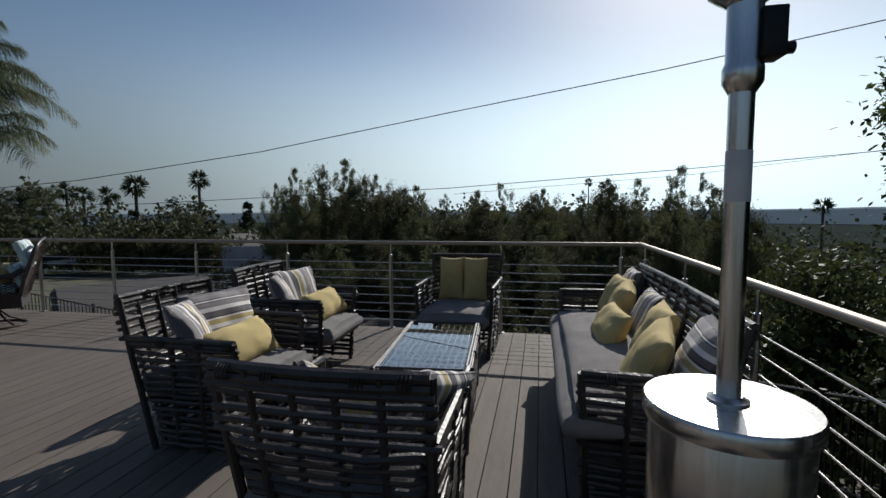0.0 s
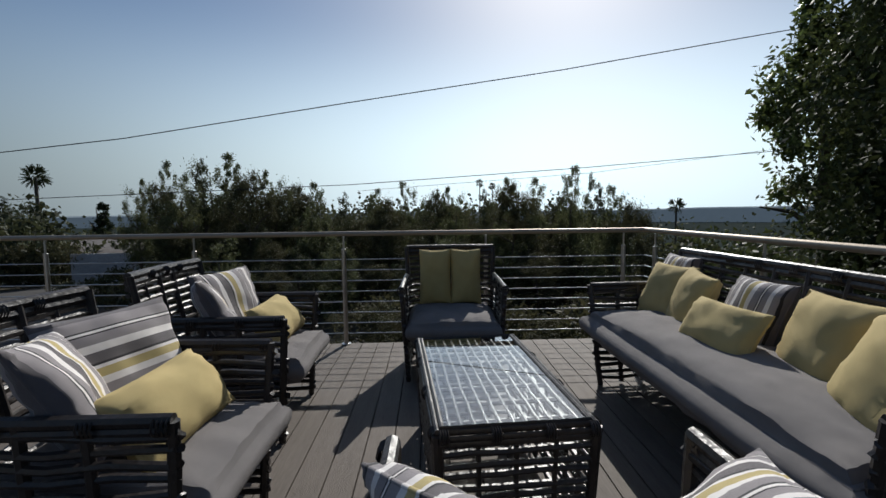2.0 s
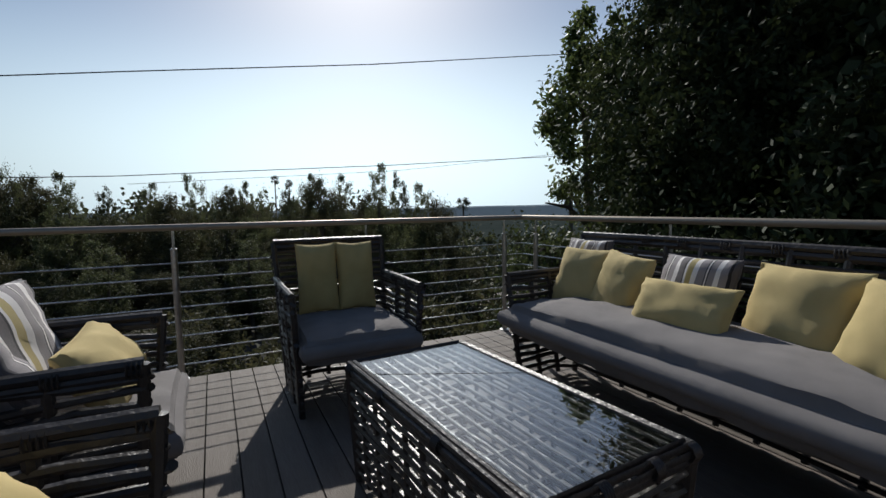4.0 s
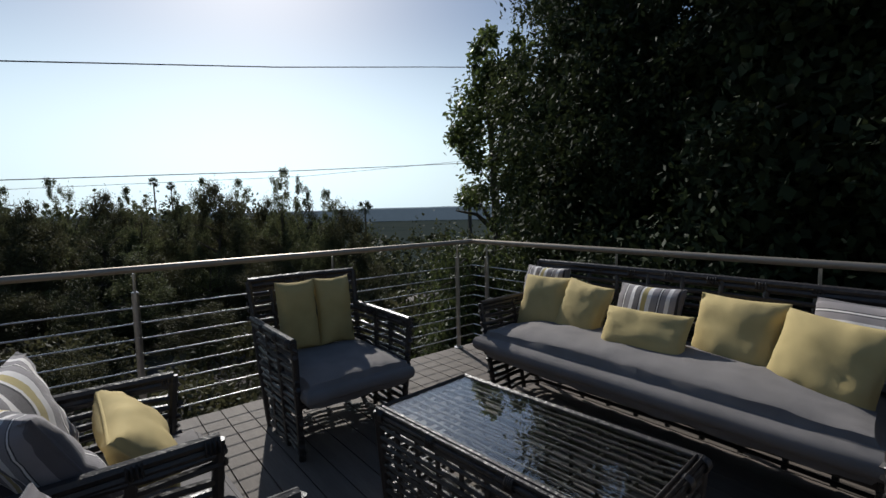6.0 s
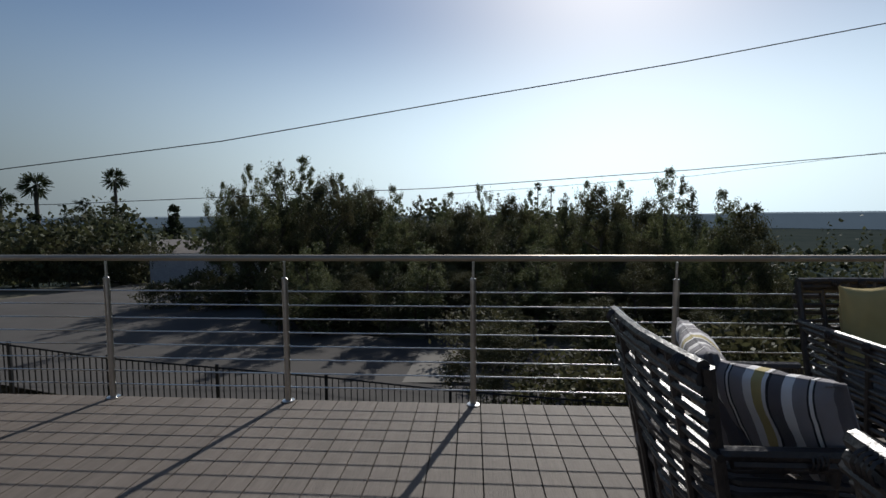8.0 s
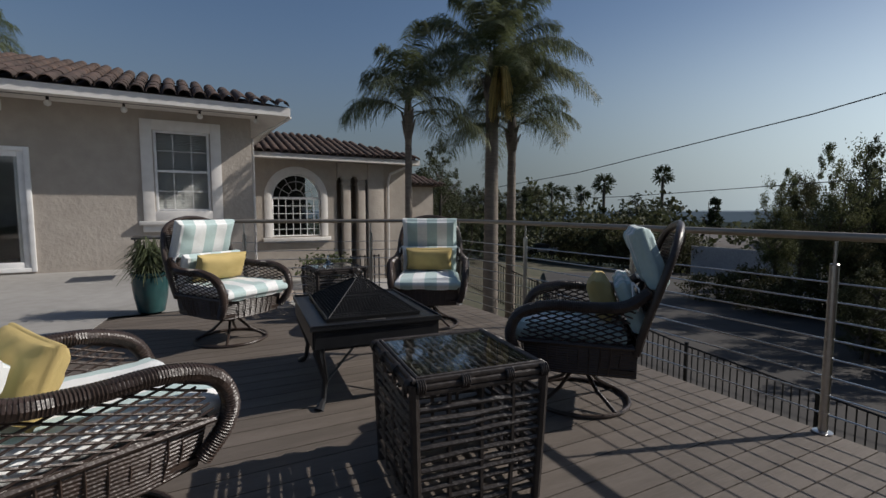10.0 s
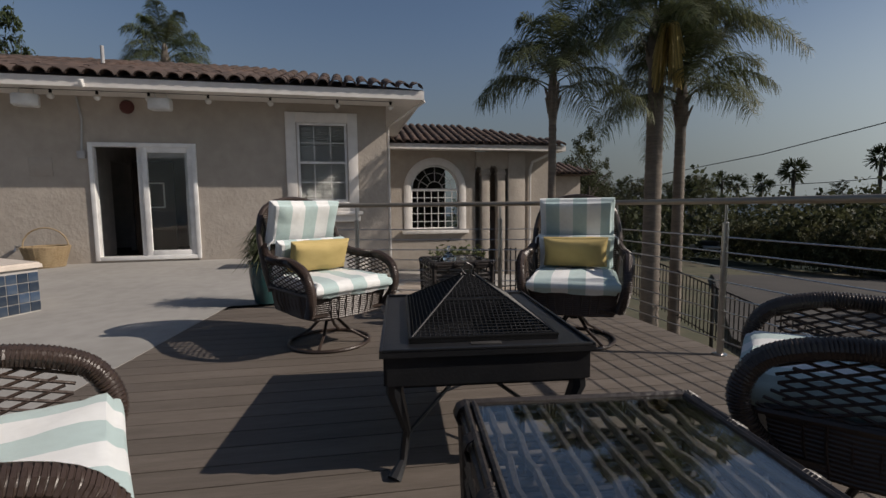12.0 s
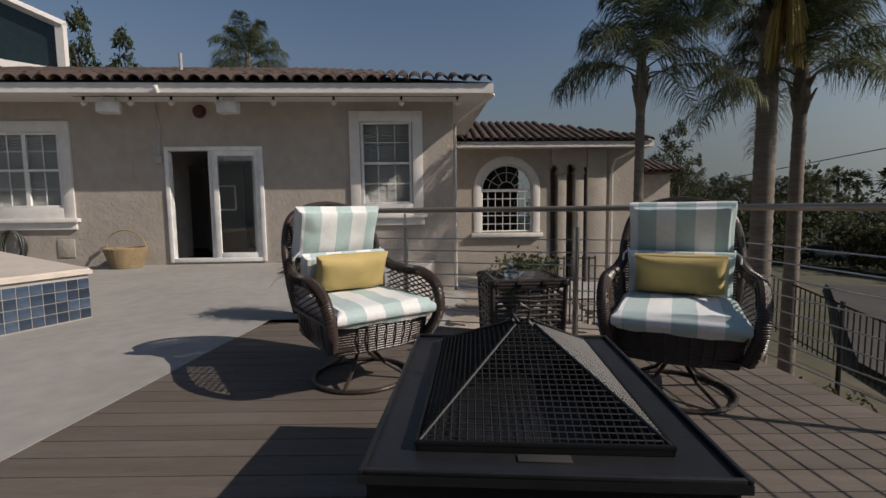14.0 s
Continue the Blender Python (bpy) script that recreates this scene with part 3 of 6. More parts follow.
YL, SL = "plump mustard-yellow pillow leaning on the back", "striped grey, white and yellow square pillow"
A, B, C, D = (CHAIRS[k] for k in "ABCD")
pillow(D, -0.125, -0.22, 0.70, 0.25, 0.46, 0.13, AMBER, "mustard pillow standing upright on the armchair by the railing", 80, 0, 0, 1)
pillow(D, 0.13, -0.22, 0.70, 0.26, 0.46, 0.13, AMBER, "mustard pillow standing upright on the armchair by the railing", 80, 0, 0, 2)
for P, s in ((B, 4), (C, 8)):
    pillow(P, -0.14, -0.13, 0.68, 0.54, 0.44, 0.15, STRIPE if P is C else STRIPE_ACROSS, "striped grey and white square pillow leaning on the armchair's back", 70, -14, 0, s)
    pillow(P, 0.18, -0.08, 0.69, 0.44, 0.42, 0.14, STRIPE, "striped square pillow set sideways in the armchair", 62, 30, 6, s + 1)
    pillow(P, 0.0 if P is B else -0.09, 0.13 if P is B else 0.17, 0.585, 0.56, 0.28, 0.17, YELLOW, "oblong mustard-yellow lumbar pillow lying in front of striped ones", 50, 0, 0, s + 2, "lumbar_pillow")
pillow(A, -0.19, 0.0, 0.63, 0.44, 0.42, 0.15, STRIPE, "striped square pillow set against the armchair's arm", 60, -50, 20, 11)
pillow(A, 0.21, 0.0, 0.63, 0.44, 0.42, 0.15, STRIPE, "striped square pillow set against the armchair's arm", 58, 55, -20, 12)
pillow(A, 0.02, 0.0, 0.60, 0.60, 0.29, 0.17, YELLOW, "oblong mustard-yellow lumbar pillow between striped ones", 50, 0, 0, 13, "lumbar_pillow")
S = SOFA
for x, y, z, sx, sy, mat, tilt, turn, roll, nm in (
        (0.79, -0.17, 0.69, 0.42, 0.42, YELLOW, 66, 10, 0, "pillow"), (0.49, -0.15, 0.69, 0.40, 0.40, YELLOW, 68, -8, 5, "pillow"), (0.90, -0.31, 0.74, 0.42, 0.40, STRIPE, 76, 0, 0, "pillow"),
        (0.13, -0.26, 0.70, 0.44, 0.40, STRIPE, 68, 0, 0, "pillow"), (0.03, -0.01, 0.65, 0.52, 0.30, YELLOW, 58, 4, 0, "lumbar_pillow"), (-0.35, -0.19, 0.70, 0.46, 0.42, YELLOW, 66, -5, 0, "pillow"),
        (-0.72, -0.07, 0.68, 0.46, 0.43, YELLOW, 62, -12, 4, "pillow"), (-0.80, -0.28, 0.72, 0.46, 0.44, STRIPE_ACROSS, 66, -10, 0, "pillow")):
    pillow(S, x * 1.087, y + 0.03, z - 0.01, sx * 0.94, sy * 0.95, 0.17, mat, (YL if mat is YELLOW else SL) + " on the long sofa", tilt, turn, roll, int(40 + x * 10), nm)


def cane_table(lx, ly, h, label, name, group=""):
    """A cane table with a glass top, its foot's middle at the origin."""
    rng = random.Random(int(lx * 50))
    root = thing(name, label, "table", group=group)
    x, y = lx / 2, ly / 2
    bm = bmesh.new()
    z = 0.05
    while z < h - 0.09:
        f = 0.93 + 0.07 * z / h
        o = [(-x * f, -y * f), (x * f, -y * f), (x * f, y * f), (-x * f, y * f)]
        for k in range(4):
            a, b = o[k], o[(k + 1) % 4]
            tube(bm, bent((*a, z), (*b, z), 5, 0.005, rng), 0.012, 6)
        z += rng.uniform(0.034, 0.05)
    n = max(4, int(lx / 0.12))
    for k in range(n + 1):
        for s in (-1, 1):
            t = -x + lx * k / n
            tube(bm, bent((t * 0.94, s * y * 0.95, 0.02), (t, s * y * 0.985, h - 0.05), 3, 0.004, rng), 0.010, 5)
    n2 = max(4, int(ly / 0.12))
    for k in range(1, n2):
        for s in (-1, 1):
            t = -y + ly * k / n2
            tube(bm, bent((s * x * 0.95, t * 0.94, 0.02), (s * x * 0.985, t, h - 0.05), 3, 0.004, rng), 0.010, 5)
    part("weave", bm, BLACK_WICKER, root, kind="stuff")
    for s in (-1, 1):
        for t in (-1, 1):
            bm = bmesh.new()
            tube(bm, [(s * x * 0.93, t * y * 0.93, 0), (s * x * 0.97, t * y * 0.97, h / 2), (s * x, t * y, h - 0.02)], 0.02, 8)
            part("leg", bm, BLACK_WICKER, root)
    bm = bmesh.new()
    for k, (o, z) in enumerate(((0.0, h - 0.012), (0.007, h - 0.034), (0.004, h - 0.056), (-0.018, h - 0.008))):
        tube(bm, [(-x - o, -y - o, z), (x + o, -y - o, z), (x + o, y + o, z), (-x - o, y + o, z)], 0.0115, 8, closed=True)
    part("rim", bm, BLACK_WICKER, root)
    places = []
    for s in (-1, 1):
        for t in (-0.98, -0.34, 0.34, 0.9):
            places += [((t * x, s * y, h - 0.03), (t * x + 0.035, s * y, h - 0.03)), ((s * x, t * y, h - 0.03), (s * x, t * y + 0.035, h - 0.03))]
    bindings(root, places)
    bm = bmesh.new()
    k = -x + 0.05
    while k < x - 0.03:
        tube(bm, bent((k, -y + 0.02, h - 0.026), (k, y - 0.02, h - 0.026), 12, 0.0035, rng), 0.0062 if ly > 0.8 else 0.009, 6)
        k += 0.042 if ly < 0.8 else 0.046
    m = -y + 0.12
    while m < y:
        tube(bm, [(-x + 0.02, m, h - 0.046), (x - 0.02, m, h - 0.046)], 0.010, 6)
        m += 0.16
    part("top_canes", bm, BLACK_WICKER, root)
    bm = bmesh.new()
    box(bm, (-x + 0.014, -y + 0.014, h - 0.012), (x - 0.014, y - 0.014, h - 0.004))
    g = part("glass_top", bm, TABLE_GLASS, root, "clear glass pane let into the cane rim", smooth=False)
    g.visible_shadow = False
    return root


coffee = cane_table(0.56, 1.15, 0.515, "long black cane coffee table with a clear glass top", "coffee_table")
coffee.matrix_world = pose(-0.11, 3.57, 0, 0, 0, 4.5)
side = cane_table(0.55, 0.56, 0.575, "square black cane side table with a glass top", "side_table", "black cane side tables")
side.matrix_world = pose(-5.88, 3.825, 0, 0, 0, 82)
copy_thing(side, pose(-9.50, 4.38, -0.05, 0, 0, 2))


# ---- patio heater ----
heater = thing("patio_heater", "tall stainless steel patio heater with a drum base beside the sofa", "patio heater", pose(1.19, 2.03, 0))
bm = bmesh.new()
lathe(bm, [(0.225, 0.02), (0.23, 0.03), (0.23, 0.77), (0.225, 0.78)], 48)
part("tank_housing", bm, STEEL_SHEET, heater)
bm = bmesh.new()
lathe(bm, [(0.245, 0.772), (0.247, 0.776), (0.247, 0.822), (0.241, 0.83)], 48)
part("housing_lid", bm, STEEL_SHEET, heater, "bright stainless steel drum lid")
bm = bmesh.new()
lathe(bm, [(0.24, 0.0), (0.245, 0.01), (0.245, 0.05), (0.235, 0.055)], 48)
part("base_ring", bm, IRON, heater)
bm = bmesh.new()
lathe(bm, [(0.06, 0.83), (0.06, 0.838), (0.045, 0.844), (0.04, 0.85)], 24)
part("collar", bm, STEEL, heater)
bm = bmesh.new()
lathe(bm, [(0.035, 0.832), (0.035, 1.80)], 24)
part("pole", bm, STEEL_SHEET, heater)
bm = bmesh.new()
lathe(bm, [(0.036, 1.45), (0.0365, 1.452), (0.0365, 1.60), (0.036, 1.602)], 24)
part("sticker", bm, PLASTIC, heater, "faded warning sticker round the pole")
bm = bmesh.new()
lathe(bm, [(0.037, 1.77), (0.055, 1.80), (0.055, 1.84), (0.048, 1.86), (0.048, 2.02), (0.075, 2.04), (0.10, 2.06), (0.10, 2.10)], 24)
part("burner_housing", bm, STEEL_SHEET, heater)
bm = bmesh.new()
lathe(bm, [(0.085, 2.10), (0.09, 2.12), (0.09, 2.36), (0.085, 2.38)], 28)
part("burner_screen", bm, FIRE_BLACK, heater)
bm = bmesh.new()
lathe(bm, [(0.42, 2.44), (0.425, 2.45), (0.2, 2.50), (0.02, 2.53)], 40)
part("reflector", bm, STEEL, heater)
bm = bmesh.new()
box(bm, (0.03, -0.05, 1.86), (0.095, 0.03, 2.0), 0.006)
tube(bm, [(0.095, -0.01, 1.89), (0.125, -0.01, 1.89)], 0.018, 12)
part("gas_control", bm, IRON, heater, "black gas control with a turning knob")


LOUNGE_SIDE = {ob for ob in scene.objects if not ob.name.startswith("side_table")}


# ---- fire table ----
FIRE = pose(-7.28, 3.90, 0, 0, 0, 173)
fire = thing("fire_table", "black steel fire table with a pyramid mesh spark screen", "fire pit", FIRE)
fx, fy, fh = 0.53, 0.405, 0.505
bm = bmesh.new()
for a, b in (((-fx, -fy), (fx, -fy + 0.15)), ((-fx, fy - 0.15), (fx, fy)), ((-fx, -fy + 0.15), (-fx + 0.15, fy - 0.15)), ((fx - 0.15, -fy + 0.15), (fx, fy - 0.15))):
    box(bm, (*a, fh - 0.02), (*b, fh))
part("table_rim", bm, FIRE_BLACK, fire, smooth=False)
bm = bmesh.new()
e = 0.012
for a, b in (((-fx, -fy), (fx, -fy + e)), ((-fx, fy - e), (fx, fy)), ((-fx, -fy + e), (-fx + e, fy - e)), ((fx - e, -fy + e), (fx, fy - e))):
    box(bm, (*a, fh), (*b, fh + 0.012), 0.003)
part("rim_edge", bm, FIRE_BLACK, fire)
for s in (-1, 1):
    bm = bmesh.new()
    box(bm, (-fx + 0.02, s * (fy - 0.02) - 0.006, fh - 0.13), (fx - 0.02, s * (fy - 0.02) + 0.006, fh - 0.02))
    part("apron", bm, FIRE_BLACK, fire, smooth=False)
    bm = bmesh.new()
    box(bm, (s * (fx - 0.02) - 0.006, -fy + 0.026, fh - 0.13), (s * (fx - 0.02) + 0.006, fy - 0.026, fh - 0.02))
    part("apron", bm, FIRE_BLACK, fire, smooth=False)
bm = bmesh.new()
box(bm, (-0.46, -0.34, fh - 0.16), (0.46, 0.34, fh - 0.13))
part("fire_bowl", bm, FIRE_BLACK, fire, smooth=False)
for a, b in (((-0.385, -0.26), (-0.375, 0.26)), ((0.375, -0.26), (0.385, 0.26)), ((-0.375, -0.26), (0.375, -0.25)), ((-0.375, 0.25), (0.375, 0.26))):
    bm = bmesh.new()
    box(bm, (*a, fh - 0.13), (*b, fh - 0.02))
    part("bowl_side", bm, FIRE_BLACK, fire, smooth=False)
for sx in (-1, 1):
    for sy in (-1, 1):
        bm = bmesh.new()
        x, y = sx * (fx - 0.06), sy * (fy - 0.06)
        tube(bm, [(x, y, fh - 0.03), (x + sx * 0.012, y + sy * 0.008, fh - 0.16), (x - sx * 0.05, y - sy * 0.035, 0.16), (x - sx * 0.03, y - sy * 0.02, 0.05), (x + sx * 0.02, y + sy * 0.015, 0.0)], [0.036, 0.034, 0.018, 0.016, 0.03], 8)
        part("leg", bm, FIRE_BLACK, fire)
bm = bmesh.new()
for s in (-1, 1):
    tube(bm, [(-fx + 0.1, s * (fy - 0.1), 0.15), (0, 0, 0.27), (fx - 0.1, -s * (fy - 0.1), 0.15)], 0.009, 6)
part("stretcher", bm, FIRE_BLACK, fire)
# dark plate on the rim, coloured like the shade inside the handle slot
bm = bmesh.new()
box(bm, (-fx + 0.065, -0.06, fh), (-fx + 0.095, 0.06, fh + 0.004), 0.001)
part("handle_slot", bm, DARK, fire)
screen = thing("spark_screen", "pyramid spark screen of black wire mesh standing on the fire table", "spark screen", FIRE @ pose(0, 0, fh))
bm = bmesh.new()
bx, by, ah = 0.425, 0.29, 0.20
tube(bm, [(-bx, -by, 0.02), (bx, -by, 0.02), (bx, by, 0.02), (-bx, by, 0.02)], 0.008, 6, closed=True)
for a, b, c, d in ((-bx, -by, bx, -by), (-bx, by, bx, by), (-bx, -by, -bx, by), (bx, -by, bx, by)):
    box(bm, (min(a, c) - 0.003, min(b, d) - 0.003, 0.002), (max(a, c) + 0.003, max(b, d) + 0.003, 0.014))
for sx in (-1, 1):
    for sy in (-1, 1):
        tube(bm, [(sx * bx, sy * by, 0.02), (sx * 0.03, sy * 0.03, ah)], 0.005, 6)
part("screen_frame", bm, IRON, screen)
bm = bmesh.new()
corners = [Vector((-bx, -by, 0.02)), Vector((bx, -by, 0.02)), Vector((bx, by, 0.02)), Vector((-bx, by, 0.02))]
apex = Vector((0, 0, ah + 0.012))
for k in range(4):
    a, b = corners[k], corners[(k + 1) % 4]
    n = int((b - a).length / 0.019)
    mid = (a + b) / 2
    for i in range(1, n):
        p = a.lerp(b, i / n)
        share = 1 - abs(2 * i / n - 1)
        tube(bm, [p, p + (apex - mid) * share], 0.0022, 4, caps=False)
    rows = int((apex - mid).length / 0.018)
    for i in range(1, rows):
        tube(bm, [a.lerp(apex, i / rows), b.lerp(apex, i / rows)], 0.0022, 4, caps=False)
part("wire_mesh", bm, IRON, screen, kind="stuff")
bm = bmesh.new()
tube(bm, [(0, 0.015, ah), (0, 0.035, ah + 0.03), (0, 0.01, ah + 0.06), (0, -0.02, ah + 0.04), (0, -0.01, ah)], 0.005, 6)
part("lifting_handle", bm, FIRE_BLACK, screen)


# ---- brown wicker swivel chairs, facing +y ----
lounge = thing("swivel_chair", "brown wicker swivel rocker with teal and white striped cushions", "swivel chair")
bm = bmesh.new()
R = 0.30
tube(bm, [(R * math.cos(a), R * math.sin(a), 0.014) for a in np.linspace(0, 2 * math.pi, 33)[:-1]], 0.013, 8, closed=True)
part("base_ring", bm, BROWN_WICKER, lounge)
for k in range(4):
    a = math.pi / 4 + k * math.pi / 2
    bm = bmesh.new()
    tube(bm, [(R * math.cos(a), R * math.sin(a), 0.02), (R * 0.5 * math.cos(a), R * 0.5 * math.sin(a), 0.10), (0.03 * math.cos(a), 0.03 * math.sin(a), 0.22)], 0.012, 7)
    part("base_spoke", bm, BROWN_WICKER, lounge)
bm = bmesh.new()
lathe(bm, [(0.035, 0.17), (0.035, 0.27), (0.16, 0.275), (0.16, 0.285)], 16)
part("swivel_post", bm, IRON, lounge)


def smooth_line(pts, per):
    """A rounded line through the points given."""
    out = []
    v = [Vector(p) for p in pts]
    for k in range(len(v) - 1):
        a, b, c, d = v[max(k - 1, 0)], v[k], v[k + 1], v[min(k + 2, len(v) - 1)]
        for i in range(per):
            t = i / per
            out.append(0.5 * ((2 * b) + (c - a) * t + (2 * a - 5 * b + 4 * c - d) * t * t + (3 * b - a - 3 * c + d) * t ** 3))
    return out + [v[-1]]


def lattice(bm, corner_points, nu, nv, r, diagonal=True):
    """Crossed strands over a bent four-cornered field."""
    a, b, c, d = (Vector(p) for p in corner_points)

    def at(u, v):
        return a.lerp(b, u).lerp(d.lerp(c, u), v)
    if diagonal:
        n = nu
        for k in range(-n, n):
            for sgn in (1, -1):
                pts = []
                for i in range(9):
                    t = i / 8
                    u = (k / n) + t
                    u = u if sgn > 0 else 1 - u
                    if -0.001 <= u <= 1.001:
                        pts.append(at(u, t))
                if len(pts) > 1:
                    tube(bm, pts, r, 4, caps=False)
    else:
        for i in range(nu + 1):
            tube(bm, [at(i / nu, 0), at(i / nu, 0.5), at(i / nu, 1)], r, 4, caps=False)
        for i in range(nv + 1):
            tube(bm, [at(0, i / nv), at(0.5, i / nv), at(1, i / nv)], r, 4, caps=False)


bm = bmesh.new()
n = 13
for k in range(n):
    z = 0.265 + k * 0.0145
    f = 0.90 + 0.1 * k / n
    o = [(-0.31 * f, -0.30), (-0.33 * f, 0.1), (-0.30 * f, 0.31 * f), (-0.1, 0.345 * f), (0.1, 0.345 * f), (0.30 * f, 0.31 * f), (0.33 * f, 0.1), (0.31 * f, -0.30)]
    tube(bm, [(x, y, z) for x, y in o], 0.0115, 6, closed=True)
for k in range(40):
    a = k / 40 * 2 * math.pi
    x, y = 0.335 * math.cos(a), 0.345 * math.sin(a)
    x, y = max(-0.325, min(0.325, x * 1.15)), max(-0.31, min(0.35, y * 1.1))
    tube(bm, [(x * 0.91, y * 0.91, 0.265), (x * 0.985, y * 0.985, 0.35), (x, y, 0.44)], 0.0045, 4)
part("seat_skirt", bm, BROWN_WICKER, lounge)
bm = bmesh.new()
box(bm, (-0.30, -0.29, 0.285), (0.30, 0.31, 0.30))
part("seat_deck", bm, BROWN_WICKER, lounge)
for s in (-1, 1):
    bm = bmesh.new()
    path = smooth_line([(s * 0.31, 0.29, 0.30), (s * 0.335, 0.36, 0.40), (s * 0.35, 0.375, 0.50), (s * 0.36, 0.31, 0.605), (s * 0.37, 0.15, 0.655), (s * 0.37, -0.06, 0.655), (s * 0.35, -0.24, 0.67), (s * 0.315, -0.35, 0.74)], 5)
    tube(bm, path, 0.033, 10, flat=0.9)
    part("arm", bm, BROWN_WICKER, lounge)
    bm = bmesh.new()
    for p, q in zip(path, path[1:]):
        p, q = Vector(p), Vector(q)
        m = max(1, round((q - p).length / 0.0105))
        dd = (q - p).normalized()
        u = dd.cross(Vector((1, 0, 0))).normalized()
        v = dd.cross(u)
        for j in range(m):
            c = p.lerp(q, j / m)
            tube(bm, [c + dd * 0.004 * math.sin(t) + (u * math.cos(t) * 0.9 + v * math.sin(t)) * 0.0325 for t in np.linspace(0, 2 * math.pi, 9)[:-1]], 0.0048, 4, closed=True)
    part("arm_wrap", bm, BROWN_WICKER, lounge, kind="stuff")
    bm = bmesh.new()
    lattice(bm, [(s * 0.325, -0.29, 0.43), (s * 0.335, 0.35, 0.43), (s * 0.365, 0.31, 0.625), (s * 0.35, -0.30, 0.665)], 7, 4, 0.0048)
    tube(bm, [(s * 0.33, -0.29, 0.435), (s * 0.335, 0.33, 0.435)], 0.011, 6)
    part("arm_lattice", bm, BROWN_WICKER, lounge)
bm = bmesh.new()
side_pts = [(-0.31, -0.30, 0.40), (-0.335, -0.35, 0.60), (-0.33, -0.43, 0.85), (-0.25, -0.49, 1.03), (0, -0.53, 1.10), (0.25, -0.49, 1.03), (0.33, -0.43, 0.85), (0.335, -0.35, 0.60), (0.31, -0.30, 0.40)]
tube(bm, smooth_line(side_pts, 5), 0.022, 9)
part("back_frame", bm, BROWN_WICKER, lounge)
bm = bmesh.new()
for k in range(38):
    z = 0.40 + k * 0.017
    wz = 0.325 if z < 0.86 else 0.325 * math.sqrt(max(0.02, 1 - ((z - 0.86) / 0.235) ** 2))
    y = -0.30 - 0.215 * (z - 0.40) / 0.65
    tube(bm, [(-wz, y, z), (-wz * 0.5, y - 0.025, z), (0, y - 0.035, z), (wz * 0.5, y - 0.025, z), (wz, y, z)], 0.0075, 5)
for k in range(11):
    x = -0.27 + k * 0.054
    zt = 0.86 + 0.2 * math.sqrt(max(0, 1 - (x / 0.31) ** 2))
    q = 0.035 * (1 - (x / 0.3) ** 2)
    tube(bm, [(x, -0.30 - q, 0.40), (x, -0.30 - 0.107 - q, 0.72), (x, -0.30 - 0.215 * (zt - 0.4) / 0.65 - q, zt)], 0.009, 5)
part("back_weave", bm, BROWN_WICKER, lounge, kind="stuff")
bm = bmesh.new()
cushion(bm, 0.60, 0.62, 0.12, 8, 0.72, 21)
c = part("seat_cushion", bm, TEAL, lounge, "teal and white broad-striped seat cushion")
c.location = (0, 0.07, 0.475)
bm = bmesh.new()
cushion(bm, 0.56, 0.28, 0.10, 6, 0.6, 22)
c = part("back_cushion", bm, TEAL, lounge, "lower half of the striped back cushion")
c.matrix_local = pose(0, -0.275, 0.645, 68, 0, 0)
bm = bmesh.new()
cushion(bm, 0.56, 0.33, 0.13, 5, 0.6, 23)
c = part("headrest_cushion", bm, TEAL, lounge, "upper half of the striped back cushion")
c.matrix_local = pose(0, -0.355, 0.915, 69, 0, 0)
for s in (-1, 1):
    bm = bmesh.new()
    for q in (0, 0.03):
        tube(bm, [(s * 0.285, -0.27, 0.79), (s * 0.32, -0.30 + q, 0.76), (s * 0.325, -0.31 + q, 0.70 - q), (s * 0.315, -0.30 + q, 0.64)], 0.006, 4)
    part("cushion_tie", bm, VINYL, lounge, "white cloth tie")
lounge["group"] = "brown wicker swivel chairs round the fire table"
LOUNGES = [pose(-8.76, 3.20, 0, 0, 0, -58), pose(-8.36, 5.03, 0, 0, 0, -120), pose(-6.22, 4.95, 0, 0, 0, 132), pose(-6.16, 2.46, 0, 0, 0, 24)]
lounge.matrix_world = LOUNGES[0]
for m in LOUNGES[1:]:
    copy_thing(lounge, m)
for k, m in enumerate(LOUNGES):
    bm = bmesh.new()
    cushion(bm, 0.47, 0.24, 0.14, 3.0, 0.25, 60 + k)
    solo("lumbar_pillow", bm, AMBER, "golden yellow oblong pillow leaning on the striped back cushion", "pillow", m @ pose(0, -0.12, 0.665, 68, 0, 2 if k % 2 else -2))

# ---- side table things ----
bm = bmesh.new()
lathe(bm, [(0.028, 0), (0.055, 0.01), (0.062, 0.035), (0.03, 0.07), (0.012, 0.085), (0.012, 0.13), (0.02, 0.14)], 20)
solo("glass_decanter", bm, GLASS, "small clear glass decanter on the far side table", "decanter", pose(-9.44, 4.30, 0.514))


# ---- ground ----
def ground_z(x, y):
    """Height of the land: a bank under the deck, the street, then the wooded slope and the far valley."""
    base = -3.6
    if y > 11:
        base = -3.6 - 0.9 * min(1, (y - 11) / 3.5)
    if x < -9 and y < 11:
        base += (2.55 if y < 4 else 2.55 * (1 - (y - 4) / 7)) * min(1, (-9 - x) / 1.5)
    if y > 26:
        base -= min((y - 26) * 0.05, 2.0)
    far = max(0, math.hypot(x, y) - 70)
    base -= far * 0.22 if far < 150 else 33 + (far - 150) * 0.006
    if x > 3 and y > 0:
        base -= min((x - 3) * 0.25, 12) * min(1, y / 20)
    return base


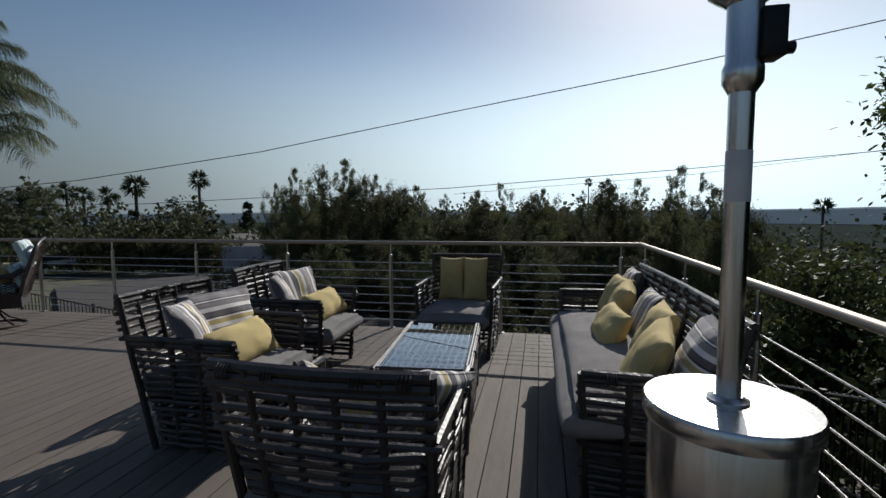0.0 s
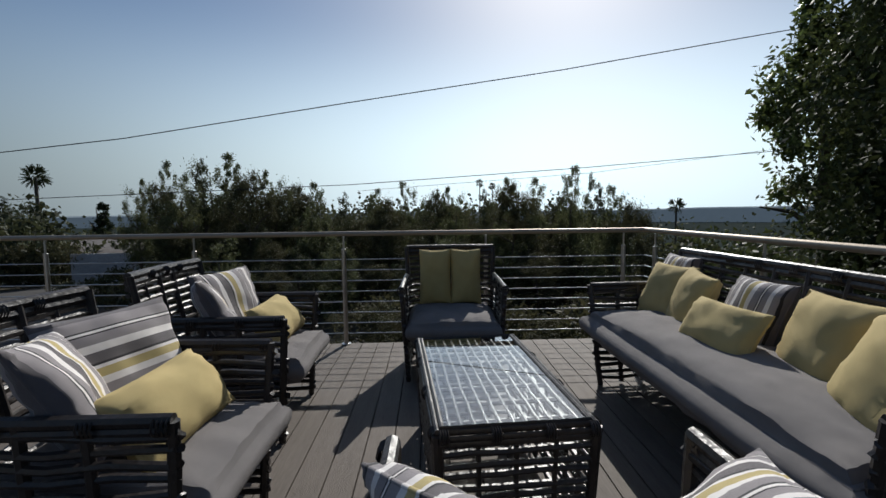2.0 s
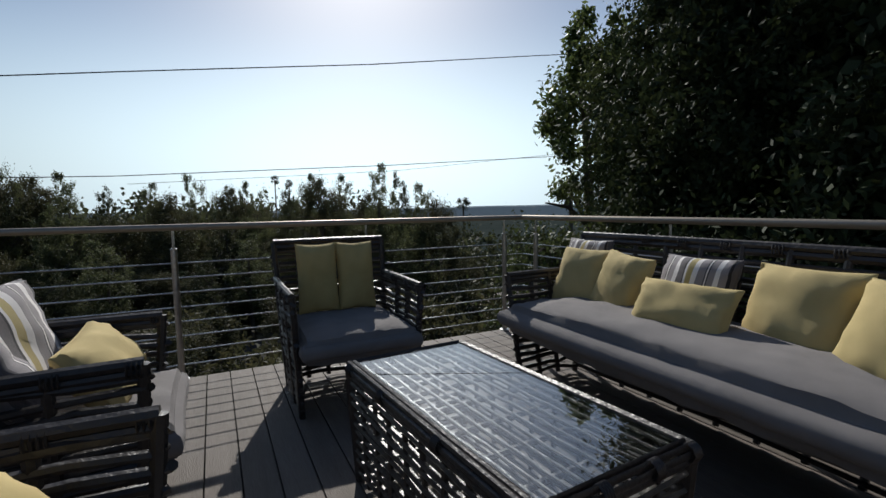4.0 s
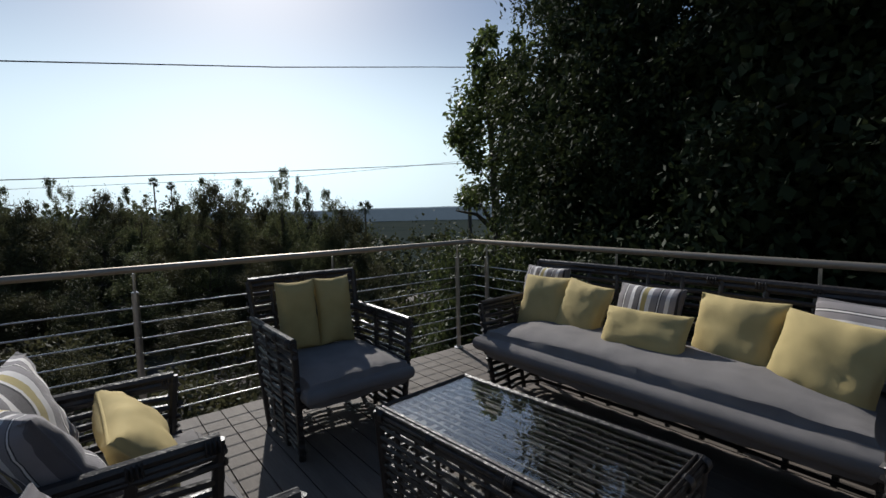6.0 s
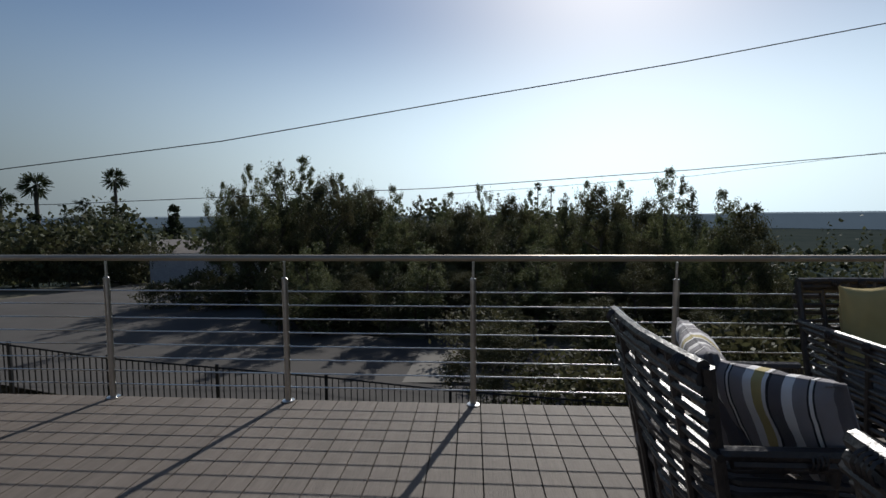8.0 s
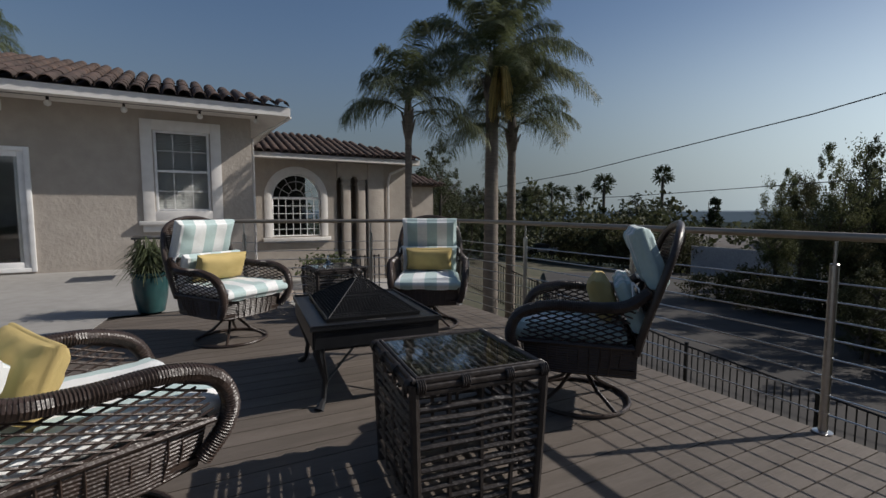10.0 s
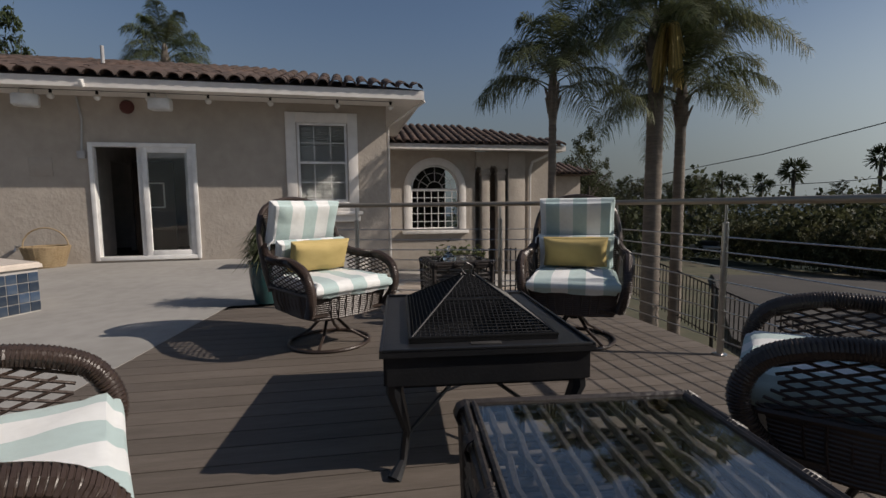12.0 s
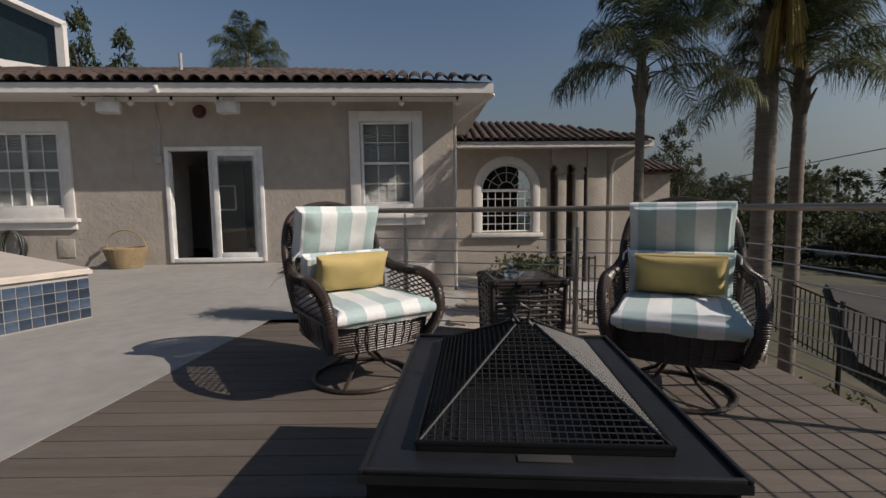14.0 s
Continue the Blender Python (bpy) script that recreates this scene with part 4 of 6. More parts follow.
bm = bmesh.new()
steps = sorted(set([-3000, -1200, -600, -300, -160] + list(np.arange(-100, 100.1, 4.0)) + [160, 300, 600, 1200, 3000]))
steps_y = sorted(set([-400, -150, -60] + list(np.arange(-30, 110.1, 3.5)) + [150, 220, 350, 600, 1000, 1700, 3000]))
grid = [[bm.verts.new((x, y, ground_z(x, y) + noise.noise((x * 0.05, y * 0.05, 0)) * (0.2 if abs(x) < 90 and y < 90 else 6))) for y in steps_y] for x in steps]
for i in range(len(steps) - 1):
    for j in range(len(steps_y) - 1):
        bm.faces.new((grid[i][j], grid[i + 1][j], grid[i + 1][j + 1], grid[i][j + 1]))
for f in bm.faces:
    c = f.calc_center_median()
    f.material_index = 1 if math.hypot(c.x, c.y) > 62 else 0
land = solo("ground", bm, SOIL, "", "", kind="structure")
land.data.materials.append(FAR_LAND)
# ring of hill sheets whose glowing colour stands in for haze
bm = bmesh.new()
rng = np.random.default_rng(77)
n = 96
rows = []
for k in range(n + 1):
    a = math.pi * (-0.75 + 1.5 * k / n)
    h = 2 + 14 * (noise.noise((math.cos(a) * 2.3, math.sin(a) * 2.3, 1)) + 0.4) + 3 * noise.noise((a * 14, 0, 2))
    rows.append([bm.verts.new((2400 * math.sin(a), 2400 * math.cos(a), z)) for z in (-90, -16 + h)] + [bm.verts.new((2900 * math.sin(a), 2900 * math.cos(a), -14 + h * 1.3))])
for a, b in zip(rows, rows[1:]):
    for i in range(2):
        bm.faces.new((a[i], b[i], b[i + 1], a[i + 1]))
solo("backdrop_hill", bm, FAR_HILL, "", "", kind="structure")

ROAD = [(60, 13.6), (8, 13.2), (-8, 13.8), (-20, 18), (-34, 30), (-60, 52), (-95, 80)]
bm = bmesh.new()
lo, hi = [], []
for k, (x, y) in enumerate(ROAD):
    p, q = Vector(ROAD[max(k - 1, 0)]), Vector(ROAD[min(k + 1, len(ROAD) - 1)])
    d = (q - p).normalized()
    nrm = Vector((d.y, -d.x))
    w0, w1 = 0, (8.9 if x > -10 else 10 + min(8, (-10 - x) * 0.4))
    a, b = Vector((x, y)) - nrm * 0, Vector((x, y)) + nrm * w1
    lo.append(bm.verts.new((a.x, a.y, ground_z(a.x, a.y) + 0.32)))
    hi.append(bm.verts.new((b.x, b.y, ground_z(a.x, a.y) + 0.30)))
for k in range(len(ROAD) - 1):
    bm.faces.new((lo[k], lo[k + 1], hi[k + 1], hi[k]))
bmesh.ops.recalc_face_normals(bm, faces=bm.faces[:])
for f in bm.faces:
    if f.normal.z < 0:
        f.normal_flip()
solo("road", bm, ASPHALT, "", "", kind="structure")
# concrete apron; its paler tone also stands in for a sunlit gap in shade
bm = bmesh.new()
slab(bm, [(-5.0, 17.2), (-1.6, 17.2), (-1.9, 20.8), (-5.2, 20.8)], -5.0, -4.14)
solo("pavement", bm, DRIVE, "", "", kind="structure", smooth=False)
bm = bmesh.new()
box(bm, (-31, 46, -8), (-20.5, 46.2, -2.3))
solo("garden_wall", bm, CEMENT_WALL, "long plain grey-white wall across the street", "wall", smooth=False)


# ---- patio ----
bm = bmesh.new()
slab(bm, [(-5.01, 1.325), (-10.16, 2.09), (-10.35, 3.0), (-15.24, 3.9), (-15.24, -9), (-5.01, -9)], -1.4, 0.0)
patio = solo("pavement_patio", bm, CONCRETE, "", "", kind="structure", smooth=False)
patio.name = "pavement"
bm = bmesh.new()
slab(bm, [(-10.65, 0.30), (-10.55, 0.22), (-9.0, -1.55), (-9.6, -2.1), (-11.2, -0.3)], 0.0, 0.44)
spa = thing("raised_spa", "raised spa wall faced with blue glazed tiles and a cream coping", "spa")
# its wall runs from the corner at (-10.65, 0.30)
P0, P1 = Vector((-10.65, 0.26)), Vector((-9.2, -0.42))
P2 = P0 + Vector((-2.6, -3.2))
bm.free()
bm = bmesh.new()
slab(bm, [tuple(P0), tuple(P1), tuple(P1 + (P2 - P0)), tuple(P2)], 0.0, 0.45)
part("wall", bm, GROUT, spa, smooth=False)
bm = bmesh.new()
dv = (P1 - P0).normalized() * 0.03
dn = Vector((dv.y, -dv.x))
slab(bm, [tuple(P0 - dv + Vector((0.02, 0.03))), tuple(P1 + dv + Vector((0.01, 0.03))), tuple(P1 + (P2 - P0)), tuple(P2 - dv)], 0.45, 0.505)
bmesh.ops.bevel(bm, geom=[e for e in bm.edges if abs(e.verts[0].co.z - 0.505) < 1e-4 and abs(e.verts[1].co.z - 0.505) < 1e-4], offset=0.018, segments=3, affect="EDGES")
part("coping", bm, COPING, spa)


def walls(name, axis, at, thick, a0, a1, z0, z1, holes, mat, label="", kind="structure"):
    """An upright wall in the plane x or y = at, with square holes (a0, a1, z0, z1)."""
    bm = bmesh.new()
    us = sorted({a0, a1, *[h[0] for h in holes], *[h[1] for h in holes]})
    zs = sorted({z0, z1, *[h[2] for h in holes], *[h[3] for h in holes]})
    for u0, u1 in zip(us, us[1:]):
        run = None
        for w0, w1 in zip(zs, zs[1:]):
            cu, cw = (u0 + u1) / 2, (w0 + w1) / 2
            if any(h[0] < cu < h[1] and h[2] < cw < h[3] for h in holes):
                continue
            if axis == "x":
                box(bm, (at, u0, w0), (at + thick, u1, w1))
            else:
                box(bm, (u0, at, w0), (u1, at + thick, w1))
    bmesh.ops.remove_doubles(bm, verts=bm.verts[:], dist=1e-4)
    seen = {}
    for f in bm.faces:
        seen.setdefault(tuple(round(c, 3) for c in f.calc_center_median()), []).append(f)
    bmesh.ops.delete(bm, geom=[f for fs in seen.values() if len(fs) > 1 for f in fs], context="FACES")
    return solo(name, bm, mat, label, "", kind=kind, smooth=False)


WX = -15.24
holes = [(-1.30, 0.56, 0.04, 2.29), (2.47, 3.47, 1.14, 2.76), (-4.55, -3.25, 1.14, 2.58)]
walls("wall_front", "x", WX - 0.2, 0.2, -12, 4.30, -1.4, 3.42, holes, STUCCO)
walls("wall_side", "y", 4.10, 0.2, -20.2, WX - 0.2, -1.4, 3.42, [], STUCCO)
walls("wall_wing", "x", -20.2, 0.2, 4.3, 7.65, -2.5, 2.95, [(5.50, 7.10, 0.27, 1.55), (5.50, 7.10, 1.55, 2.36)], STUCCO)


def rect_frame(bm, axis_x, y0, y1, z0, z1, wdt, depth):
    x = axis_x
    box(bm, (x, y0, z0), (x + depth, y0 + wdt, z1), 0.004)
    box(bm, (x, y1 - wdt, z0), (x + depth, y1, z1), 0.004)
    box(bm, (x, y0 + wdt, z0), (x + depth, y1 - wdt, z0 + wdt), 0.004)
    box(bm, (x, y0 + wdt, z1 - wdt), (x + depth, y1 - wdt, z1), 0.004)


def window(y0, y1, z0, z1, cols, rows_upper, blinds=True, halves=1):
    root = thing("window", "white double-hung window with a grid and half-drawn blinds in the stucco wall", "window", kind="structure")
    bm = bmesh.new()
    rect_frame(bm, WX + 0.002, y0 - 0.22, y1 + 0.22, z0 - 0.2, z1 + 0.2, 0.2, 0.04)
    part("window_surround", bm, TRIM, root)
    bm = bmesh.new()
    box(bm, (WX, y0 - 0.3, z0 - 0.28), (WX + 0.12, y1 + 0.3, z0 - 0.2), 0.01)
    box(bm, (WX + 0.001, y0 - 0.24, z0 - 0.42), (WX + 0.06, y1 + 0.24, z0 - 0.28), 0.01)
    part("window_sill", bm, TRIM, root)
    bm = bmesh.new()
    rect_frame(bm, WX - 0.07, y0, y1, z0, z1, 0.05, 0.07)
    mid = (z0 + z1) / 2
    box(bm, (WX - 0.05, y0 + 0.05, mid - 0.025), (WX - 0.01, y1 - 0.05, mid + 0.025))
    if halves == 2:
        c = (y0 + y1) / 2
        box(bm, (WX - 0.055, c - 0.035, z0 + 0.05), (WX - 0.005, c + 0.035, z1 - 0.05))
    part("window_frame", bm, VINYL, root)
    bm = bmesh.new()
    span = (y1 - y0) / (halves)
    for h in range(halves):
        for k in range(1, cols):
            y = y0 + span * h + span * k / cols
            box(bm, (WX - 0.034, y - 0.008, z0 + 0.05), (WX - 0.022, y + 0.008, z1 - 0.05))
    for a, b in ((z0, mid), (mid, z1)):
        for k in range(1, rows_upper):
            z = a + (b - a) * k / rows_upper
            box(bm, (WX - 0.033, y0 + 0.05, z - 0.008), (WX - 0.023, y1 - 0.05, z + 0.008))
    part("glazing_bar", bm, VINYL, root)
    for a, b in ((z0 + 0.05, mid - 0.025), (mid + 0.025, z1 - 0.05)):
        bm = bmesh.new()
        box(bm, (WX - 0.040, y0 + 0.05, a), (WX - 0.036, y1 - 0.05, b))
        part("pane", bm, GLASS, root, smooth=False).visible_shadow = False
    if blinds:
        bm = bmesh.new()
        z = z0 + 0.06
        while z < z1 - 0.05:
            box(bm, (WX - 0.105, y0 + 0.03, z), (WX - 0.095, y1 - 0.03, z + 0.024))
            z += 0.036
        part("blind", bm, BLIND, root, "grey slatted blind behind the glass")
    return root


window(2.47, 3.47, 1.14, 2.76, 3, 2)
window(-4.55, -3.25, 1.14, 2.58, 2, 2, True, 2)
# sliding door, its left half open
door = thing("sliding_door", "white sliding glass door with its left half standing open", "door", kind="structure")
bm = bmesh.new()
rect_frame(bm, WX - 0.12, -1.30, 0.56, 0.04, 2.29, 0.075, 0.16)
part("door_frame", bm, VINYL, door)
bm = bmesh.new()
rect_frame(bm, WX - 0.05, -0.42, 0.485, 0.115, 2.215, 0.10, 0.05)
part("door_leaf", bm, VINYL, door)
bm = bmesh.new()
box(bm, (WX - 0.03, -0.32, 0.215), (WX - 0.024, 0.385, 2.115))
part("pane", bm, GLASS, door, smooth=False).visible_shadow = False
bm = bmesh.new()
rect_frame(bm, WX - 0.10, -0.52, 0.40, 0.115, 2.215, 0.08, 0.04)
part("door_leaf", bm, VINYL, door)
bm = bmesh.new()
for k in range(5):
    box(bm, (WX - 0.022, -0.32, 2.02 + k * 0.02), (WX - 0.018, 0.385, 2.025 + k * 0.02))
part("blind", bm, BLIND, door)
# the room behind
# floor in near-black, the room's dimness put into its colour
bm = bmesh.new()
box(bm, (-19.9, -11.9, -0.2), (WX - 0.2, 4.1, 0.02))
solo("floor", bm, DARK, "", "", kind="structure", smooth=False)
bm = bmesh.new()
box(bm, (-19.9, -11.9, 2.75), (WX - 0.2, 4.1, 2.85))
solo("ceiling", bm, INNER, "", "", kind="structure", smooth=False)
walls("wall_inner", "x", -19.0, 0.1, -11.9, 4.1, 0.02, 2.75, [], INNER)
walls("wall_room", "y", -1.75, 0.1, -18.9, WX - 0.2, 0.02, 2.75, [(-17.9, -16.9, 0.02, 2.1)], INNER)
bm = bmesh.new()
box(bm, (-16.5, -1.05, 0.03), (-16.44, -0.25, 2.05), 0.005)
solo("interior_door", bm, material("dark_wood_door", (0.03, 0.018, 0.012), 0.4, scale=4), "dark wooden door standing in the room behind the glass", "door")
bm = bmesh.new()
rect_frame(bm, -16.44, -0.86, -0.44, 1.05, 1.6, 0.03, 0.02)
solo("picture_frame", bm, BLIND, "thin grey picture frame hung on the dark door", "picture frame")

# fascia, soffit, roof
EX, EY = -14.42, 4.95
bm = bmesh.new()
box(bm, (EX - 0.03, -12, 3.12), (EX, EY, 3.29))
box(bm, (-19.5, EY, 3.12), (EX, EY + 0.03, 3.29))
solo("trim", bm, TRIM, "", "", kind="structure", smooth=False)
bm = bmesh.new()
box(bm, (WX, -12, 3.14), (EX - 0.03, EY, 3.17))
box(bm, (-19.5, 4.3, 3.14), (WX, EY, 3.17))
solo("ceiling", bm, TRIM, "", "", kind="structure", smooth=False)
RIDGE_X, RIDGE_Z, HIP_Y = -18.9, 4.72, 0.6
bm = bmesh.new()
v = [bm.verts.new(p) for p in ((EX, -12, 3.30), (EX, EY, 3.30), (RIDGE_X, HIP_Y, RIDGE_Z), (RIDGE_X, -12, RIDGE_Z), (-23.4, EY, 3.30), (-23.4, -12, 3.30))]
for f in ((0, 1, 2, 3), (1, 4, 2), (3, 2, 4, 5)):
    bm.faces.new([v[i] for i in f])
solo("roof", bm, TILE_ROOF, "", "", kind="structure", smooth=False)

wing_eave = 2.78
bm = bmesh.new()
box(bm, (-19.45, 4.3, wing_eave), (-19.42, 10.55, wing_eave + 0.16))
box(bm, (-24.0, 10.55, wing_eave), (-19.42, 10.58, wing_eave + 0.16))
solo("trim", bm, TRIM, "", "", kind="structure", smooth=False)
bm = bmesh.new()
box(bm, (-20.0, 4.3, wing_eave + 0.02), (-19.45, 10.55, wing_eave + 0.05))
solo("ceiling", bm, TRIM, "", "", kind="structure", smooth=False)
bm = bmesh.new()
v = [bm.verts.new(p) for p in ((-19.42, 4.3, wing_eave + 0.16), (-19.42, 10.58, wing_eave + 0.16), (-22.5, 6.8, 4.0), (-22.5, 4.3, 4.0), (-25, 10.58, wing_eave + 0.16))]
for f in ((0, 1, 2, 3), (1, 4, 2)):
    bm.faces.new([v[i] for i in f])
solo("roof", bm, TILE_ROOF, "", "", kind="structure", smooth=False)
walls("wall_porch", "x", -21.6, 0.2, 7.65, 10.1, -3.0, 2.95, [], STUCCO)
walls("wall_porch", "y", 7.45, 0.2, -21.4, -20.2, -3.0, 2.95, [], STUCCO)
walls("wall_porch", "y", 10.1, 0.2, -24.5, -20.0, -3.0, 2.95, [], STUCCO)
walls("wall_wing", "x", -20.2, 0.2, 9.35, 10.1, -3.0, 2.95, [], STUCCO)
for y in (7.98, 8.52):
    bm = bmesh.new()
    box(bm, (-20.16, y - 0.14, -2.6), (-19.88, y + 0.14, 2.2), 0.03)
    box(bm, (-20.18, y - 0.17, 2.02), (-19.86, y + 0.17, 2.1), 0.01)
    solo("porch_column", bm, STUCCO, "square stucco pillar of the shaded entrance porch", "column")
bm = bmesh.new()
n = 12
for y0, y1 in ((7.66, 7.84), (8.12, 8.38), (8.66, 8.74)):
    c, r = (y0 + y1) / 2, (y1 - y0) / 2
    arch = [(c - r * math.cos(math.pi * k / n), 2.2 + r * math.sin(math.pi * k / n)) for k in range(n + 1)]
    for (ya, za), (yb, zb) in zip(arch, arch[1:]):
        q = [(-20.14, ya, za), (-20.14, yb, zb), (-20.14, yb, wing_eave), (-20.14, ya, wing_eave)]
        lo, hi = [bm.verts.new(p) for p in q], [bm.verts.new((-19.9, p[1], p[2])) for p in q]
        bm.faces.new(lo)
        bm.faces.new(hi[::-1])
        for k in range(4):
            bm.faces.new((lo[k], hi[k], hi[(k + 1) % 4], lo[(k + 1) % 4]))
for y in (7.98, 8.52):
    box(bm, (-20.14, y - 0.14, 2.2), (-19.9, y + 0.14, wing_eave))
bmesh.ops.recalc_face_normals(bm, faces=bm.faces[:])
solo("wall_porch_head", bm, STUCCO, "", "", kind="structure", smooth=False)
bm = bmesh.new()
box(bm, (-20.15, 8.75, -2.6), (-19.85, 9.35, wing_eave), 0.02)
solo("pillar", bm, STUCCO, "square stucco pillar of the entrance porch", "pillar")
bm = bmesh.new()
box(bm, (-26, 10.3, -4), (-22.3, 12.7, 2.15))
solo("wall_annex", bm, STUCCO, "", "", kind="structure", smooth=False)
bm = bmesh.new()
v = [bm.verts.new(p) for p in ((-21.9, 10.2, 2.2), (-21.9, 13.1, 2.2), (-24, 11.4, 2.95), (-24, 10.2, 2.95), (-26, 13.1, 2.2))]
bm.faces.new((v[0], v[1], v[2], v[3]))
bm.faces.new((v[1], v[4], v[2]))
solo("roof", bm, TILE_ROOF, "", "", kind="structure", smooth=False)


# ---- cables overhead ----
def cable(name, pts, r, label):
    bm = bmesh.new()
    tube(bm, pts, r, 5)
    solo(name, bm, WIRE, label, "overhead cable")


cable("overhead_cable", [(-36, 20, 2.3), (-22.5, 20, 3.07), (-12.1, 20, 4.17), (-3.05, 20, 5.53), (4.9, 20, 6.68), (11.9, 20, 7.85), (18, 20, 8.85), (32, 20, 11.2)], 0.020, "thick twisted black cable strung high over the street")
cable("overhead_cable", [(-60, 25, 1.8), (-23.7, 25, 1.95), (-4.2, 25, 2.6), (7.5, 25, 3.33), (19, 25, 4.2), (30, 25, 5.2), (50, 25, 7.2)], 0.018, "black cable strung low over the street")
cable("overhead_cable", [(-4, 25.5, 2.3), (8, 25.5, 3.1), (20, 25.5, 4.5), (50, 25.5, 8)], 0.009, "thin cable strung over the street")
for ob in scene.objects:
    if ob.name.startswith("overhead_cable"):
        LOUNGE_SIDE.add(ob)


# ---- trees ----
def plant(proto, x, y, turn, s=1.0, z=None):
    return copy_thing(proto, pose(x, y, ground_z(x, y) if z is None else z, 0, 0, turn) @ Matrix.Diagonal((s, s, s, 1)))


def scaled(ob, s):
    ob.scale = (s, s, s)
    return ob


rnd = random.Random(5)
gum = tree("tall", 11, 8.2, 2.1, LEAF_MID, 19000, 0.125, "tall grey-green leafy tree in the wood across the street", "tree")
oak = tree("round", 12, 7.6, 2.6, LEAF_OLIVE, 19000, 0.13, "broad olive-green tree in the wood across the street", "tree")
dark_tree = tree("tall", 13, 7.9, 1.8, LEAF_WOOD, 17000, 0.12, "dark green leafy tree in the wood across the street", "tree")
spire = tree("spire", 14, 8.5, 1.0, LEAF_DARK, 9000, 0.22, "dark narrow cypress standing above the wood", "cypress", "cypress")
shrub = tree("low", 15, 2.2, 1.8, LEAF_OLIVE, 2500, 0.18, "low olive-green shrub beside the street", "shrub", "shrub")
protos = [gum, oak, dark_tree]
for ob, (x, y) in zip((gum, oak, dark_tree, spire, shrub), ((-13.8, 35.5), (-9.0, 34.0), (-11.3, 33.5), (-40.8, 67.0), (-3.0, 31.0))):
    ob.location = (x, y, ground_z(x, y))
gum.scale = (1.2,) * 3
wood = []
SKYLINE = ((-29.6, 3.2), (-27.6, 3.9), (-25.5, 4.0), (-23.1, 4.9), (-20.5, 3.9), (-17.9, 4.2), (-15.3, 3.7), (-12.6, 3.7), (-9.5, 2.7), (-6.7, 2.6), (-3.2, 2.6), (-1.0, 2.4),
           (1.6, 2.9), (4.7, 3.1), (7.8, 2.4), (11.1, 2.7), (13.4, 3.2), (15.0, 3.4), (17.4, 3.0), (20.1, 2.8), (22.1, 3.5), (23.9, 3.7), (27.8, 2.4), (29.8, 2.4))
for k, (bearing, top) in enumerate(SKYLINE):
    reach = 30 + 3.5 * math.sin(k * 2.1)
    if k > 21:
        reach = 22.0
    wood.append((bearing, reach, top - (0.35 if k > 21 else 0.0), (gum, oak, gum, dark_tree, gum, oak)[k % 6], 0.62))
for row, (reach, a0, a1, count, t0, t1) in enumerate(((36, -29, 24, 18, 1.2, 2.4), (27, -26, 29, 21, -0.6, 1.5), (23.5, -17, 33, 20, -1.8, 0.2))):
    for k in range(count):
        wood.append((a0 + (a1 - a0) * (k + 0.5) / count + rnd.uniform(-1, 1), reach + rnd.uniform(-1.3, 1.3), rnd.uniform(t0, t1) - (1.8 if k > count - 4 else 0), protos[(k * 2 + row + k // 3) % 3], 0.95))
for bearing, reach, top, pr, wide in wood:
    x, y = -2.54 + reach * math.tan(radians(bearing)) * 0.99, 2.6 + reach
    g = ground_z(x, y)
    q = (top - g) / 8.35
    t = copy_thing(pr, pose(x, y, g, 0, 0, rnd.uniform(0, 360)))
    t.scale = (max(q, 0.55) * wide, max(q, 0.55) * wide, q)
    t["group"] = "trees of the wood across the street"
    LOUNGE_SIDE.add(t)
for k in range(9):
    bearing = radians(-52.0 - k * 1.5)
    x, y = 0.6 + 84 * math.sin(bearing), 0.5 + 84 * math.cos(bearing)
    t = copy_thing(protos[k % 3], pose(x, y, -3.5, 0, 0, k * 67))
    q = (5.4 + 0.8 * math.sin(k * 1.7) + 3.5) / 8.8
    t.scale = (q * 1.1, q * 1.1, q)
    LOUNGE_SIDE.add(t)
for x, y, top in ((-61.0, 69.0, 4.6), (-57.5, 70.0, 3.6)):
    t = copy_thing(dark_tree, pose(x, y, -4.5, 0, 0, x))
    t.scale = (1.6, 1.6, (top + 4.5) / 8.8)
    LOUNGE_SIDE.add(t)
for k in range(44):
    x, y = rnd.uniform(-10, 26), rnd.uniform(23.6, 26.5)
    if -6 < x < -1:
        continue
    t = copy_thing(shrub, pose(x, y, ground_z(x, y), 0, 0, rnd.uniform(0, 360)))
    t.scale = (rnd.uniform(0.6, 1.1),) * 3


# ---- arched window of the wing ----
AX, AY0, AY1, AZ0, AZS = -20.0, 5.50, 7.10, 0.27, 1.55
AC, AR = (AY0 + AY1) / 2, (AY1 - AY0) / 2
bm = bmesh.new()
n = 20
arc = [(AC - AR * math.cos(math.pi * k / n), AZS + AR * math.sin(math.pi * k / n)) for k in range(n + 1)]
for (ya, za), (yb, zb) in zip(arc, arc[1:]):
    q = [(-20.2, ya, za), (-20.2, yb, zb), (-20.2, yb, AZS + AR + 0.02), (-20.2, ya, AZS + AR + 0.02)]
    lo = [bm.verts.new(p) for p in q]
    hi = [bm.verts.new((AX, p[1], p[2])) for p in q]
    bm.faces.new(lo)
    bm.faces.new(hi[::-1])
    for k in range(4):
        bm.faces.new((lo[k], hi[k], hi[(k + 1) % 4], lo[(k + 1) % 4]))
bmesh.ops.recalc_face_normals(bm, faces=bm.faces[:])
solo("wall_arch_head", bm, STUCCO, "", "", kind="structure", smooth=False)
arch_window = thing("window", "tall arched window with a white sunburst grid in the stucco wing", "window", kind="structure")
bm = bmesh.new()
